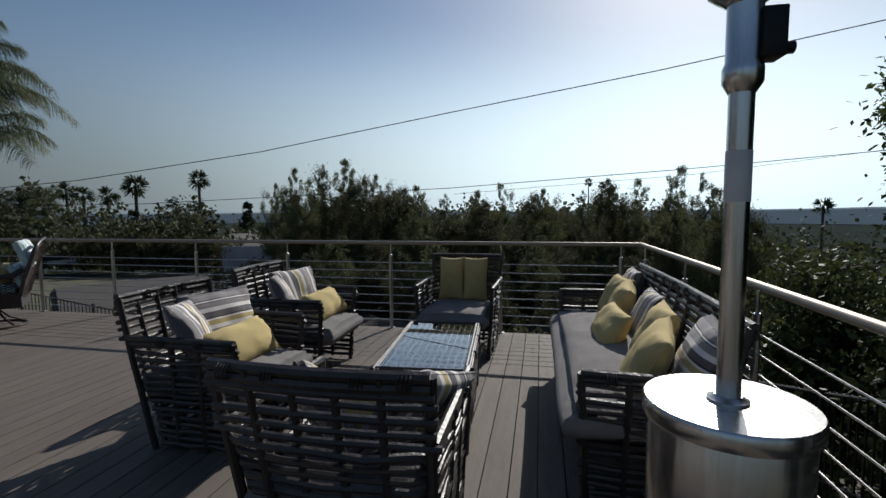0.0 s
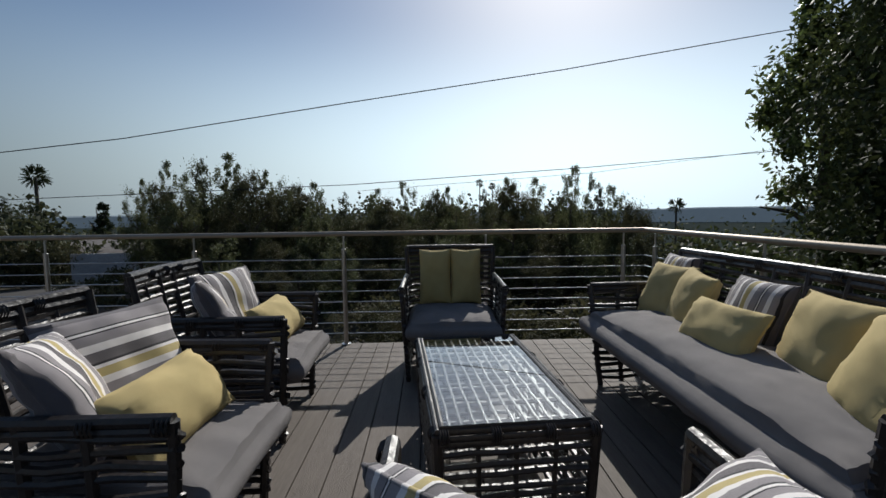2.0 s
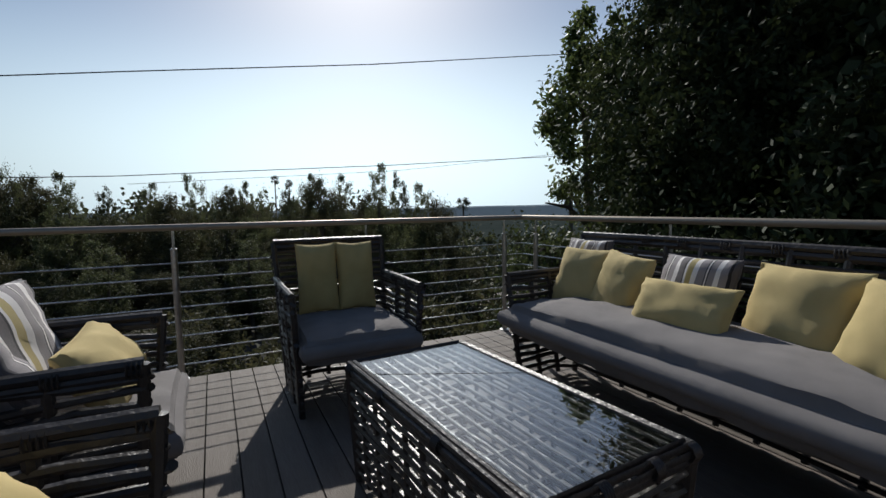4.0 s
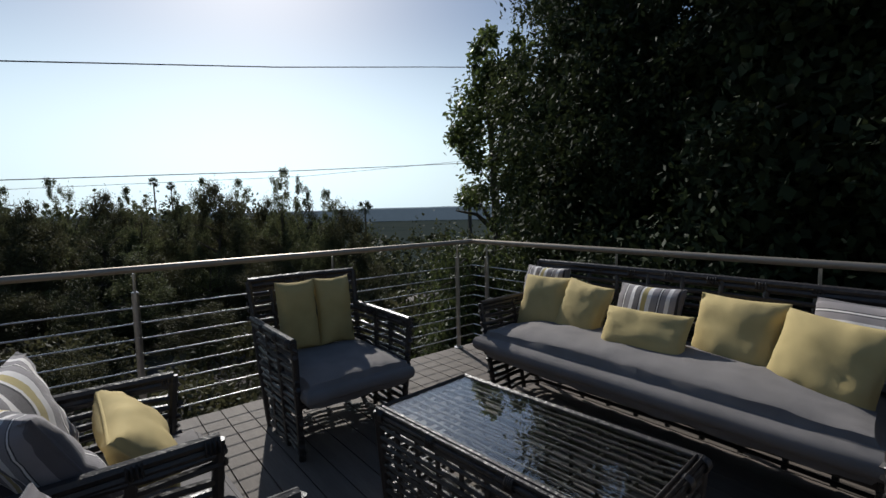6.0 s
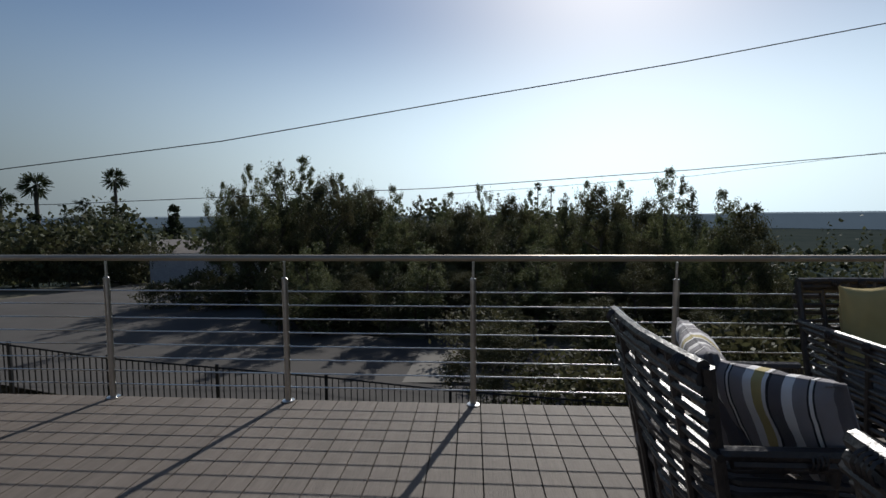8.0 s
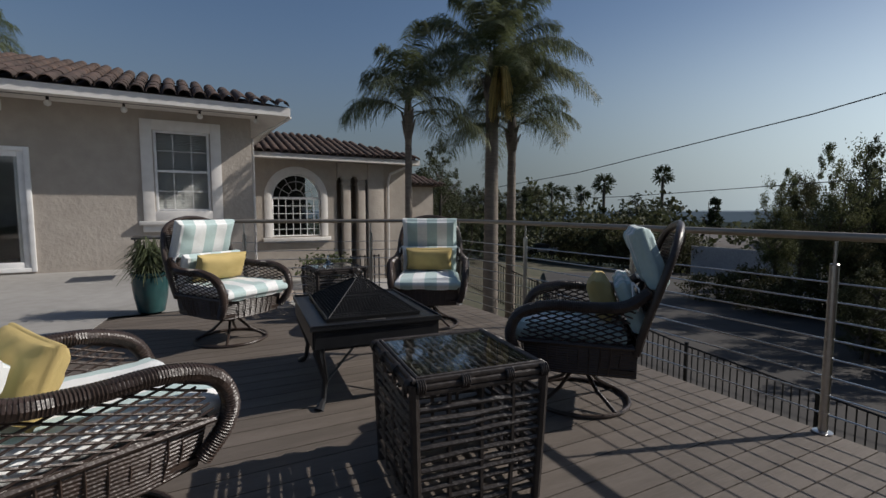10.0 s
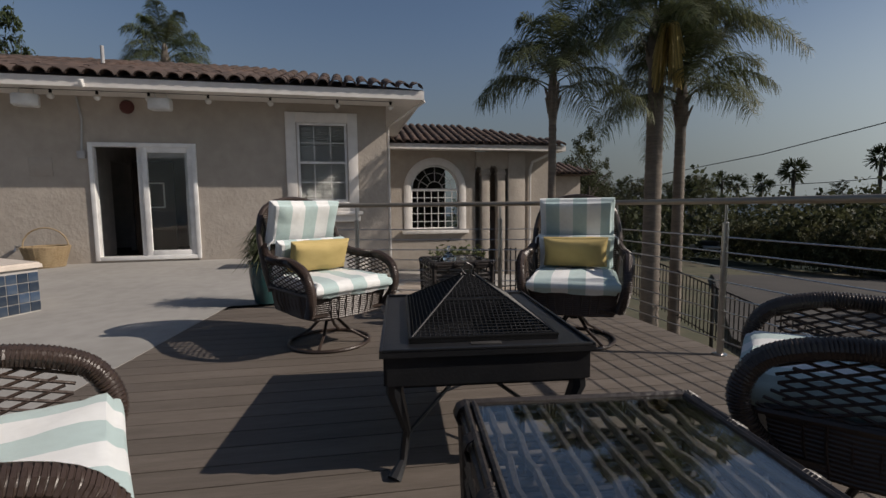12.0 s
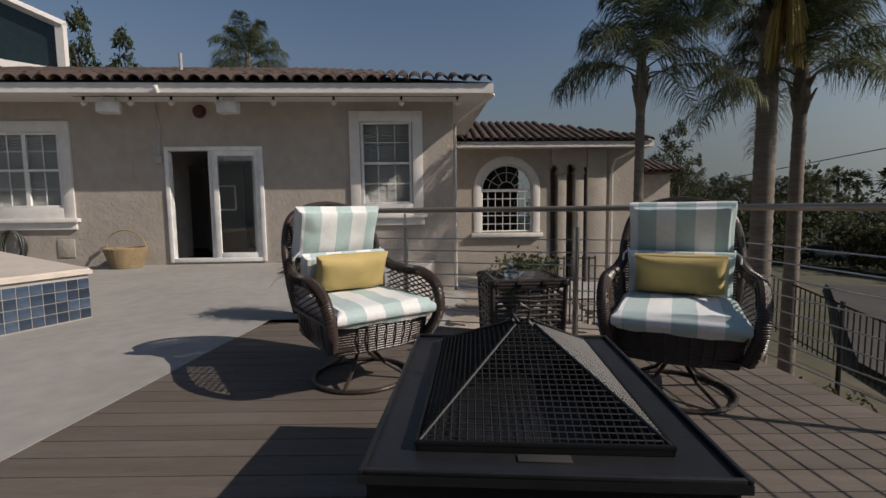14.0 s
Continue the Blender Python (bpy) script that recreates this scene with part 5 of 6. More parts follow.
for rad, rr in ((AR + 0.11, 0.12), ):
    pts = [(AX + 0.02, AC - rad, AZ0)] + [(AX + 0.02, AC - rad * math.cos(math.pi * k / n), AZS + rad * math.sin(math.pi * k / n)) for k in range(n + 1)] + [(AX + 0.02, AC + rad, AZ0)]
    tube(bm, pts, rr, 4, flat=0.35)
part("window_surround", bm, TRIM, arch_window)
bm = bmesh.new()
box(bm, (AX, AY0 - 0.3, AZ0 - 0.14), (AX + 0.14, AY1 + 0.3, AZ0 - 0.02), 0.01)
part("window_sill", bm, TRIM, arch_window)
bm = bmesh.new()
tube(bm, [(AX - 0.06, AC - AR + 0.03, AZ0 + 0.03)] + [(AX - 0.06, AC - (AR - 0.03) * math.cos(math.pi * k / n), AZS + (AR - 0.03) * math.sin(math.pi * k / n)) for k in range(n + 1)] + [(AX - 0.06, AC + AR - 0.03, AZ0 + 0.03)], 0.035, 4, closed=True)
box(bm, (AX - 0.09, AY0, AZS - 0.04), (AX - 0.03, AY1, AZS + 0.04))
part("window_frame", bm, VINYL, arch_window)
bm = bmesh.new()
for k in range(1, 7):
    y = AY0 + 2 * AR * k / 7
    box(bm, (AX - 0.07, y - 0.01, AZ0), (AX - 0.05, y + 0.01, AZS))
for k in range(1, 5):
    z = AZ0 + (AZS - AZ0) * k / 5
    box(bm, (AX - 0.068, AY0, z - 0.01), (AX - 0.052, AY1, z + 0.01))
for k in range(1, 6):
    a = math.pi * k / 6
    tube(bm, [(AX - 0.06, AC - 0.33 * AR * math.cos(a), AZS + 0.33 * AR * math.sin(a)), (AX - 0.06, AC - AR * math.cos(a), AZS + AR * math.sin(a))], 0.010, 4)
for f in (0.33, 0.68):
    tube(bm, [(AX - 0.06, AC - f * AR * math.cos(math.pi * k / n), AZS + f * AR * math.sin(math.pi * k / n)) for k in range(n + 1)], 0.010, 4)
part("glazing_bar", bm, VINYL, arch_window)
bm = bmesh.new()
box(bm, (AX - 0.085, AY0, AZ0), (AX - 0.08, AY1, AZS + AR))
part("pane", bm, GLASS, arch_window, smooth=False).visible_shadow = False
# sheets behind the arched window, near-black in place of the room's shade
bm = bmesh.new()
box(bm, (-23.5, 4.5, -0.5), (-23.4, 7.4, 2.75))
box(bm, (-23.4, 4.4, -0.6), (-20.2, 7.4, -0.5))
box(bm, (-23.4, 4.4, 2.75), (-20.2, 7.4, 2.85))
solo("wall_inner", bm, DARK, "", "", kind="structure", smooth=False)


# ---- queen palms ----
def frond(rng, base, yaw, rise, length, fall, leaf, out_v, out_f, rachis):
    """One feather-shaped frond: a drooping stalk with hanging leaflets on both sides."""
    d = np.array([math.cos(yaw), math.sin(yaw), 0.0])
    side = np.array([-d[1], d[0], 0.0])
    pts, n = [], 14
    for k in range(n + 1):
        t = k / n
        pts.append(np.array(base) + d * length * (t * math.cos(rise) * (1 - 0.12 * t)) + np.array([0, 0, 1.0]) * length * (math.sin(rise) * t - fall * t * t))
    tube(rachis, [tuple(p) for p in pts], [0.018 * (1 - 0.85 * k / n) for k in range(n + 1)], 5)
    m = int(length * 34)
    for k in range(m):
        t = 0.16 + 0.84 * (k + rng.uniform(0, 1)) / m
        i = min(int(t * n), n - 1)
        p = pts[i] + (pts[i + 1] - pts[i]) * (t * n - i)
        ax = pts[i + 1] - pts[i]
        ax /= np.linalg.norm(ax)
        L = leaf * (0.45 + 1.0 * math.sin(math.pi * min(1, t * 0.9 + 0.08))) * rng.uniform(0.75, 1.15)
        for s in (-1, 1):
            o = side * s * rng.uniform(0.55, 1.0) + ax * rng.uniform(0.3, 0.7) + np.array([0, 0, rng.uniform(-0.45, 0.4)])
            o /= np.linalg.norm(o)
            w = 0.008
            tip1 = p + o * L * 0.5 + np.array([0, 0, -0.08 * L])
            tip2 = p + o * L * 0.85 + np.array([0, 0, -0.5 * L])
            wv = ax * w
            b = len(out_v)
            out_v += [p - wv, p + wv, tip1 + wv, tip1 - wv, tip2 + wv * 0.3, tip2 - wv * 0.3]
            out_f += [(b, b + 1, b + 2, b + 3), (b + 3, b + 2, b + 4, b + 5)]


def queen_palm(x, y, z0, zc, r, length, n_fronds, seed, label, flower=False):
    rng = np.random.default_rng(seed)
    root = thing("queen_palm", label, "palm tree", pose(x, y, z0))
    h = zc - z0
    bm = bmesh.new()
    prof = []
    k = 0
    while k * 0.1 < h:
        t = k * 0.1 / h
        rr = r * (1.15 - 0.3 * t) * (1.04 if k % 2 else 0.97) * (1.25 if t < 0.05 else 1)
        prof.append((rr, k * 0.1))
        k += 1
    lathe(bm, prof, 14)
    part("trunk", bm, BARK, root)
    bm = bmesh.new()
    lathe(bm, [(r * 0.9, h - 0.1), (r * 1.25, h + 0.12), (r * 1.05, h + 0.6), (r * 0.4, h + 1.2)], 12)
    for k in range(10):
        a = k * 2.4
        tube(bm, [(r * 0.8 * math.cos(a), r * 0.8 * math.sin(a), h - 0.1 + 0.06 * k), (r * 1.8 * math.cos(a), r * 1.8 * math.sin(a), h + 0.25 + 0.05 * k)], [0.05, 0.02], 5)
    part("leaf_base", bm, BARK, root)
    vs, fs = [], []
    rachis = bmesh.new()
    for k in range(n_fronds):
        yaw = k * 2.39996 + rng.uniform(-0.3, 0.3)
        u = k / n_fronds
        rise = radians(76 - 50 * u + rng.uniform(-8, 8))
        frond(rng, (0, 0, h + 1.1 - 0.75 * u), yaw, rise, length * rng.uniform(0.85, 1.12), 0.40 + 0.34 * u, 0.50, vs, fs, rachis)
    part("frond_stalk", rachis, FROND, root, kind="stuff")
    crown = new("fronds", leaf_mesh("fronds", np.array(vs), np.array(fs), FROND))
    crown.parent = root
    tagged(crown, kind="stuff")
    if flower:
        vs = []
        for k in range(260):
            a, q = rng.uniform(0, 2 * math.pi), rng.uniform(0, 1)
            p = np.array([0.36 + 0.2 * math.cos(a) * q, 0.02 + 0.2 * math.sin(a) * q, h + 0.75])
            e = p + np.array([0.16 * math.cos(a), 0.16 * math.sin(a), -rng.uniform(0.7, 1.5)])
            w = np.array([0.012 * math.sin(a), 0.012 * math.cos(a), 0])
            vs += [p - w, p + w, e + w, e - w]
        f = new("dry_flower", leaf_mesh("dry_flower", np.array(vs), np.arange(len(vs)).reshape(-1, 4), FROND_DRY))
        f.parent = root
        tagged(f, "hanging dry yellow palm flower")
    return root


queen_palm(-15.0, 8.0, -3.4, 3.05, 0.10, 2.5, 17, 21, "slender queen palm with drooping fronds before the entrance wing")
queen_palm(-15.0, 10.6, -3.6, 4.3, 0.20, 3.7, 32, 22, "thick queen palm with a hanging yellow flower cluster", True)
queen_palm(-15.3, 11.55, -3.6, 3.0, 0.14, 3.2, 24, 23, "queen palm with drooping fronds close to a thicker one")
queen_palm(-26.0, -3.3, -1.0, 6.3, 0.16, 2.6, 20, 24, "queen palm rising behind the tiled roof")


# ---- the great tree right of the deck ----
def big_tree(x, y, z0, height, radius, n_leaves, seed, mat, leaf, label):
    rng = np.random.default_rng(seed)
    root = thing("shade_tree", label, "tree", pose(x, y, z0))
    bm = bmesh.new()
    tube(bm, [(0, 0, 0), (0.1, 0.1, height * 0.3), (-0.15, 0, height * 0.6), (0, 0.1, height * 0.9)], [0.26, 0.2, 0.13, 0.05], 10)
    ends = []
    for k in range(34):
        t = rng.uniform(0.15, 0.9)
        a = rng.uniform(0, 2 * math.pi)
        s = Vector((0, 0, height * t))
        q = radius * rng.uniform(0.6, 0.95) * (1 if t < 0.7 else 0.7)
        e = s + Vector((math.cos(a) * q, math.sin(a) * q, height * rng.uniform(0.0, 0.16)))
        mid = s.lerp(e, 0.5) + Vector((rng.uniform(-0.2, 0.2), rng.uniform(-0.2, 0.2), rng.uniform(0, 0.4)))
        tube(bm, [s, mid, e], [0.05, 0.03, 0.008], 5)
        ends += [mid, e]
    part("trunk", bm, WOOD_BARK, root)
    centers = []
    for k in range(150):
        zz = rng.uniform(0.08, 1.0)
        rr = radius * math.sqrt(max(0.05, 1 - ((zz - 0.45) / 0.62) ** 2)) * rng.uniform(0.55, 1.05)
        a = rng.uniform(0, 2 * math.pi)
        centers.append((math.cos(a) * rr, math.sin(a) * rr, zz * height))
    centers = np.array(centers + [tuple(e) for e in ends])
    idx = rng.integers(0, len(centers), n_leaves)
    size = rng.uniform(0.12, 0.36, len(centers))[idx][:, None]
    pts = centers[idx] + rng.normal(size=(n_leaves, 3)) * size
    v, f = leaves(pts, leaf, rng, droop=0.5)
    m = int(n_leaves * 0.4)
    d = rng.normal(size=(m, 3))
    d /= np.linalg.norm(d, axis=1)[:, None]
    core = d * (rng.uniform(0.3, 0.74, (m, 1))) * np.array([radius, radius, height * 0.5]) + np.array([0, 0, height * 0.47])
    v2, f2 = leaves(core, leaf * 1.5, rng, droop=0.5, narrow=0.8)
    v, f = np.concatenate([v, v2]), np.concatenate([f, f2 + len(v)])
    crown = new("crown", leaf_mesh("crown", v, f, mat))
    crown.parent = root
    return root


big_tree(12.0, 10.6, -4.5, 12.5, 2.95, 60000, 31, LEAF_SHADE, 0.14, "tall leafy tree with loose outer twigs beyond the deck's corner")
big_tree(9.2, 7.5, -4.5, 12.8, 2.9, 75000, 32, LEAF_DARK, 0.15, "very dense dark green tree close behind the railing")
big_tree(8.3, 3.6, -4.5, 12.5, 3.1, 75000, 33, LEAF_DARK, 0.15, "very dense dark green tree close behind the railing")
big_tree(8.6, -1.2, -4.5, 12.0, 3.1, 36000, 34, LEAF_DARK, 0.17, "very dense dark green tree close behind the railing")
big_tree(5.9, 9.4, -4.2, 4.9, 1.4, 9000, 35, LEAF_SHADE, 0.12, "bushy young tree whose top reaches the railing's corner")
big_tree(5.4, 5.6, -4.2, 4.7, 1.5, 9000, 36, LEAF_DARK, 0.12, "dark shrub growing just below the railing")
big_tree(5.2, 2.2, -4.2, 4.4, 1.5, 8000, 37, LEAF_DARK, 0.12, "dark shrub growing just below the railing")


LEAF_BROAD = leaf_material("glossy_broad_leaf", (0.05, 0.078, 0.024), (0.075, 0.095, 0.03), 0.45, 0.3)
broad = tree("round", 61, 13.5, 2.35, LEAF_BROAD, 12000, 0.24, "broad-leaved tree reaching out loosely against the sky beyond the deck's corner", "tree")
broad.location = (12.1, 15.6, -4.5)
LOUNGE_SIDE.add(broad)
edge = tree("round", 62, 12.0, 1.5, LEAF_SHADE, 12000, 0.12, "small-leaved green tree beside the shade trees beyond the deck's corner", "tree")
edge.location = (10.6, 11.6, -4.5)
LOUNGE_SIDE.add(edge)


# ---- trees behind the house and up the street ----
pine = tree("tall", 51, 8.0, 1.3, LEAF_DARK, 5000, 0.2, "dark pine standing behind the house", "pine", "pine")
pine.location = (-36, -16.3, -0.6)
pine.scale = (1.0, 1.0, 1.75)
for x, y, z, s in ((-36, -13.9, -0.6, 1.6), (-38, -19.5, -0.6, 1.75)):
    t = copy_thing(pine, pose(x, y, z, 0, 0, x * 9))
    t.scale = (0.9, 0.9, s)
for x, y, s, pr in ((-40, 23, 1.35, dark_tree), (-44, 27, 1.1, dark_tree), (-36.5, 19.5, 1.0, dark_tree), (-50, 33, 0.95, dark_tree), (-56, 44, 0.8, dark_tree)):
    t = copy_thing(pr, pose(x, y, -3.9, 0, 0, x * 7))
    t.scale = (s, s, s)
for k in range(9):
    t = copy_thing(shrub, pose(-49 + k * 2.1, 46.5 + 0.9 * math.sin(k), ground_z(-40, 46) + 0.2, 0, 0, k * 50))
    t.scale = (1.35, 1.35, 2.1)
for k in range(9):
    t = copy_thing(shrub, pose(-20 + k * 1.5, 31 + 1.2 * math.sin(k * 2), ground_z(-18, 30) + 0.1, 0, 0, k * 70))
    t.scale = (1.0, 1.0, 1.0 + 0.3 * (k % 2))


for k in range(8):
    x, y = -10.5 + k * 1.7, 23.4 + 0.9 * math.sin(k * 4)
    g = ground_z(x, y)
    t = copy_thing((dark_tree, gum, oak)[k % 3], pose(x, y, g, 0, 0, k * 61))
    q = (-0.3 + 0.7 * math.sin(k * 2.1) - g) / 9
    t.scale = (q * 1.15, q * 1.15, q)
for k in range(26):
    x, y = -1.5 + (k % 13) * 1.75 + 0.5 * math.sin(k * 3), (14.2 if k < 13 else 18.6) + 1.1 * math.sin(k * 5)
    pr = (oak, shrub, dark_tree)[k % 3]
    g = ground_z(x, y)
    top = -1.1 - 0.9 * abs(math.sin(k * 2.3)) - 0.06 * max(0, x)
    t = copy_thing(pr, pose(x, y, g, 0, 0, k * 47))
    q = (top - g) / (8.6, 2.1, 9.0)[k % 3]
    t.scale = (q * 1.25 if pr is not shrub else q * 0.9, q * 1.25 if pr is not shrub else q * 0.9, q)


def fan_palm(x, y, zc, s, label="tall thin fan palm rising over distant trees"):
    rng = np.random.default_rng(int(abs(x) * 7 + y))
    z0 = ground_z(x, y) - 1
    root = thing("fan_palm", label, "palm tree", pose(x, y, z0), group="fan palms over the distant trees")
    h = zc - z0
    bm = bmesh.new()
    tube(bm, [(0, 0, 0), (0.1 * s, 0, h * 0.5), (0, 0, h)], [0.30 * s, 0.24 * s, 0.2 * s], 8)
    part("trunk", bm, WOOD_BARK, root)
    vs = []
    for k in range(34):
        a, e = rng.uniform(0, 2 * math.pi), rng.uniform(-1.0, 1.3)
        d = np.array([math.cos(a) * math.cos(e), math.sin(a) * math.cos(e), math.sin(e)])
        p = np.array([0, 0, h]) + d * 0.7 * s
        for j in range(9):
            o = d + rng.normal(size=3) * 0.42
            o /= np.linalg.norm(o)
            w = np.cross(o, rng.normal(size=3))
            w = w / np.linalg.norm(w) * 0.07 * s
            q = p + o * rng.uniform(0.8, 1.25) * s + np.array([0, 0, -0.12 * s])
            vs += [p - w, p + w, q + w * 0.5, q - w * 0.5]
    c = new("crown", leaf_mesh("crown", np.array(vs), np.arange(len(vs)).reshape(-1, 4), LEAF_DARK))
    c.parent = root


for x, y, zc, s in ((-55.7, 76.5, 7.1, 1.15), (43.1, 72.5, 1.6, 0.8), (68.0, 71.2, 3.2, 1.9), (12.6, 81.0, 5.9, 0.45), (14.6, 80.0, 5.3, 0.42), (-65.4, 73, 6.0, 1.3), (-71.5, 73.5, 4.3, 1.1), (-77, 74, 4.5, 1.1), (-80.5, 74, 5.2, 1.2), (-83, 72, 4.2, 1.1)):
    fan_palm(x, y, zc, s)
for x, y, zt, s in ((-46.5, 76.5, 5.2, 1.3), (-58, 64, 3.6, 1.0), (6.5, 80, 3.6, 1.0), (9, 84, 3.9, 1.0), (14, 80, 3.7, 1.0), (17, 84, 3.2, 1.0)):
    g = ground_z(x, y) - 0.5
    t = copy_thing(spire, pose(x, y, g, 0, 0, x * 3))
    q = (zt - g) / 9.0
    t.scale = (q * 1.1, q * 1.1, q)

# woods up to the far valley: one mass of leaf clumps
rng = np.random.default_rng(99)
vs, fs, count = [], [], 0
for k in range(2300):
    ang = rng.uniform(-1.35, 1.25)
    if k < 520:
        dist = rng.uniform(52, 95)
        ang = rng.uniform(-1.2, 1.2)
    else:
        dist = 90 * (1 + 9 * rng.uniform(0, 1) ** 1.7)
    x, y = dist * math.sin(ang), dist * math.cos(ang)
    if y < 22 and x < -9 or (-46 < x < -18 and 20 < y < 45):
        continue
    if ang < -0.25 and dist < 95 and -1.05 < ang and rng.uniform() < 0.25:
        continue
    g = ground_z(x, y)
    h = rng.uniform(4.5, 8.5) + (2 if dist < 95 and ang > -0.3 else 0)
    if dist < 95:
        top = 1.6 + rng.uniform(-2.0, 1.3) + (0.8 if -0.9 < ang < -0.62 else 0)
        if ang > 0.42:
            top -= 3.5 + 6 * (ang - 0.42)
        if -0.62 < ang < -0.33:
            top -= 2.5
        h = max(3.0, top - g)
        g = top - h
    r = rng.uniform(2.0, 3.6) * (1 if dist < 95 else 1.2)
    n = 230 if dist < 95 else 80
    c = clumps(rng, 9, n, 1.0, (0, 0, 0), 1.0, 0.35, 0.4) * np.array([r, r, h * 0.5]) + np.array([x, y, g + h * 0.5])
    v, f = leaves(c, 0.55 if dist < 95 else 0.9 + dist * 0.003, rng, narrow=0.8)
    vs.append(v)
    fs.append(f + count)
    count += len(v)
far_woods = new("far_woods", leaf_mesh("far_woods", np.concatenate(vs), np.concatenate(fs), LEAF_WOOD))
tagged(far_woods, "grey-green woods spreading down to the distant valley", "woods", kind="stuff")


# ---- small far buildings ----
def cottage(x, y, z, sx, sy, h, rise, turn, wall_mat, roof_mat, label):
    root = thing("house", label, "house", pose(x, y, z, 0, 0, turn))
    bm = bmesh.new()
    box(bm, (-sx / 2, -sy / 2, -1), (sx / 2, sy / 2, h))
    part("wall", bm, wall_mat, root, smooth=False)
    bm = bmesh.new()
    e = 0.5
    v = [bm.verts.new(p) for p in ((-sx / 2 - e, -sy / 2 - e, h), (sx / 2 + e, -sy / 2 - e, h), (sx / 2 + e, sy / 2 + e, h), (-sx / 2 - e, sy / 2 + e, h), (-sx / 4, 0, h + rise), (sx / 4, 0, h + rise))]
    for f in ((0, 1, 5, 4), (2, 3, 4, 5), (1, 2, 5), (3, 0, 4), (3, 2, 1, 0)):
        bm.faces.new([v[i] for i in f])
    part("roof", bm, roof_mat, root, smooth=False)
    for k in (-0.25, 0.25):
        w = new("window")
        w.parent = root
        bm = bmesh.new()
        rect = [(sx * k - 0.6, -sy / 2 - 0.03, h - 1.9), (sx * k + 0.6, -sy / 2 + 0.01, h - 0.8)]
        box(bm, *rect)
        part("pane", bm, DARK, w, smooth=False)
    return root


GREY_ROOF = material("weathered_roof", (0.20, 0.18, 0.165), 0.9, second=(0.14, 0.125, 0.115), scale=2)
cottage(0.5, 47.5, -5.2, 9, 7, 2.6, 1.5, 5, STUCCO, GREY_ROOF, "pale house with a grey roof half hidden among trees")
cottage(19.5, 25.5, -8.6, 8, 7, 2.6, 1.6, -20, STUCCO, GREY_ROOF, "house with a dark tiled roof below the deck among bushes")
cottage(-33, 58, -5.5, 16, 9, 2.7, 1.3, 8, CEMENT_WALL, GREY_ROOF, "low grey-roofed house behind the street wall")

# ---- iron fence beyond the bank ----
fence = thing("iron_fence", "black iron picket fence running down the bank below the deck", "fence")
LINE = [(-18.6, -0.15), (-16.3, -0.45), (-14.0, -0.84), (-11.6, -1.22), (-9.6, -1.5), (-7.4, -1.70), (-5.2, -1.9), (-2.7, -2.18), (0.0, -2.40), (2.5, -2.6), (5.0, -2.75)]
FY = 11.5
picket = bmesh.new()
box(picket, (-0.009, -0.009, -1.22), (0.009, 0.009, -0.02))
picket_mesh = finish(picket, "picket", IRON, False)
for k, (x, z) in enumerate(LINE):
    bm = bmesh.new()
    box(bm, (x - 0.03, FY - 0.03, z - 1.9), (x + 0.03, FY + 0.03, z + 0.06), 0.006)
    part("fence_post", bm, IRON, fence)
    if k:
        x0, z0 = LINE[k - 1]
        for dz, r in ((-0.02, 0.018), (-1.14, 0.015)):
            bm = bmesh.new()
            tube(bm, [(x0, FY, z0 + dz), (x, FY, z + dz)], r, 4)
            part("fence_rail", bm, IRON, fence)
        m = int((x - x0) / 0.12)
        for j in range(1, m):
            t = j / m
            p = new("picket", picket_mesh)
            p.parent = fence
            p.location = (x0 + (x - x0) * t, FY, z0 + (z - z0) * t)
fence = thing("iron_fence", "black iron picket fence beside the deck under the tree", "fence")
for a, b in (((4.0, 8.6, -1.5), (4.0, 6.2, -0.82)), ((4.0, 6.2, -0.82), (4.0, 3.8, -0.1))):
    for dz in (0, -1.1):
        bm = bmesh.new()
        tube(bm, [(a[0], a[1], a[2] + dz), (b[0], b[1], b[2] + dz)], 0.018, 4)
        part("fence_rail", bm, IRON, fence)
    bm = bmesh.new()
    box(bm, (b[0] - 0.03, b[1] - 0.03, b[2] - 3.2), (b[0] + 0.03, b[1] + 0.03, b[2] + 0.05))
    part("fence_post", bm, IRON, fence)
    for j in range(1, 20):
        t = j / 20
        p = new("picket", picket_mesh)
        p.parent = fence
        p.location = (a[0], a[1] + (b[1] - a[1]) * t, a[2] + (b[2] - a[2]) * t + 0.04)

# dry grass along the bank
rng = np.random.default_rng(8)
pts = np.column_stack([rng.uniform(-13, -4, 9000), rng.uniform(9.5, 13.5, 9000), np.zeros(9000)])
keep = np.array([noise.noise((p[0] * 0.7, p[1] * 0.7, 3)) > 0.02 for p in pts])
pts = pts[keep]
pts[:, 2] = [ground_z(p[0], p[1]) for p in pts]
n = len(pts)
tip = pts + np.column_stack([rng.normal(size=n) * 0.12, rng.normal(size=n) * 0.12, rng.uniform(0.25, 0.75, n)])
w = np.column_stack([rng.normal(size=n) * 0.012, rng.normal(size=n) * 0.012, np.zeros(n)])
v = np.stack([pts - w, pts + w, tip], axis=1).reshape(-1, 3)
grass = new("dry_grass", leaf_mesh("dry_grass", v, np.arange(n * 3).reshape(n, 3), DRY_GRASS))
tagged(grass, "tufts of dry yellow grass on the bank", "grass", kind="stuff")
small_shrub = [(-10.7, 8.0, -2.0, 0.38), (-12.6, 8.8, -2.4, 0.32), (-10.4, 9.6, -2.8, 0.3)]
for x, y, z, s in small_shrub:
    t = copy_thing(shrub, pose(x, y, z, 0, 0, x * 40))
    t.scale = (s, s, s * 1.3)

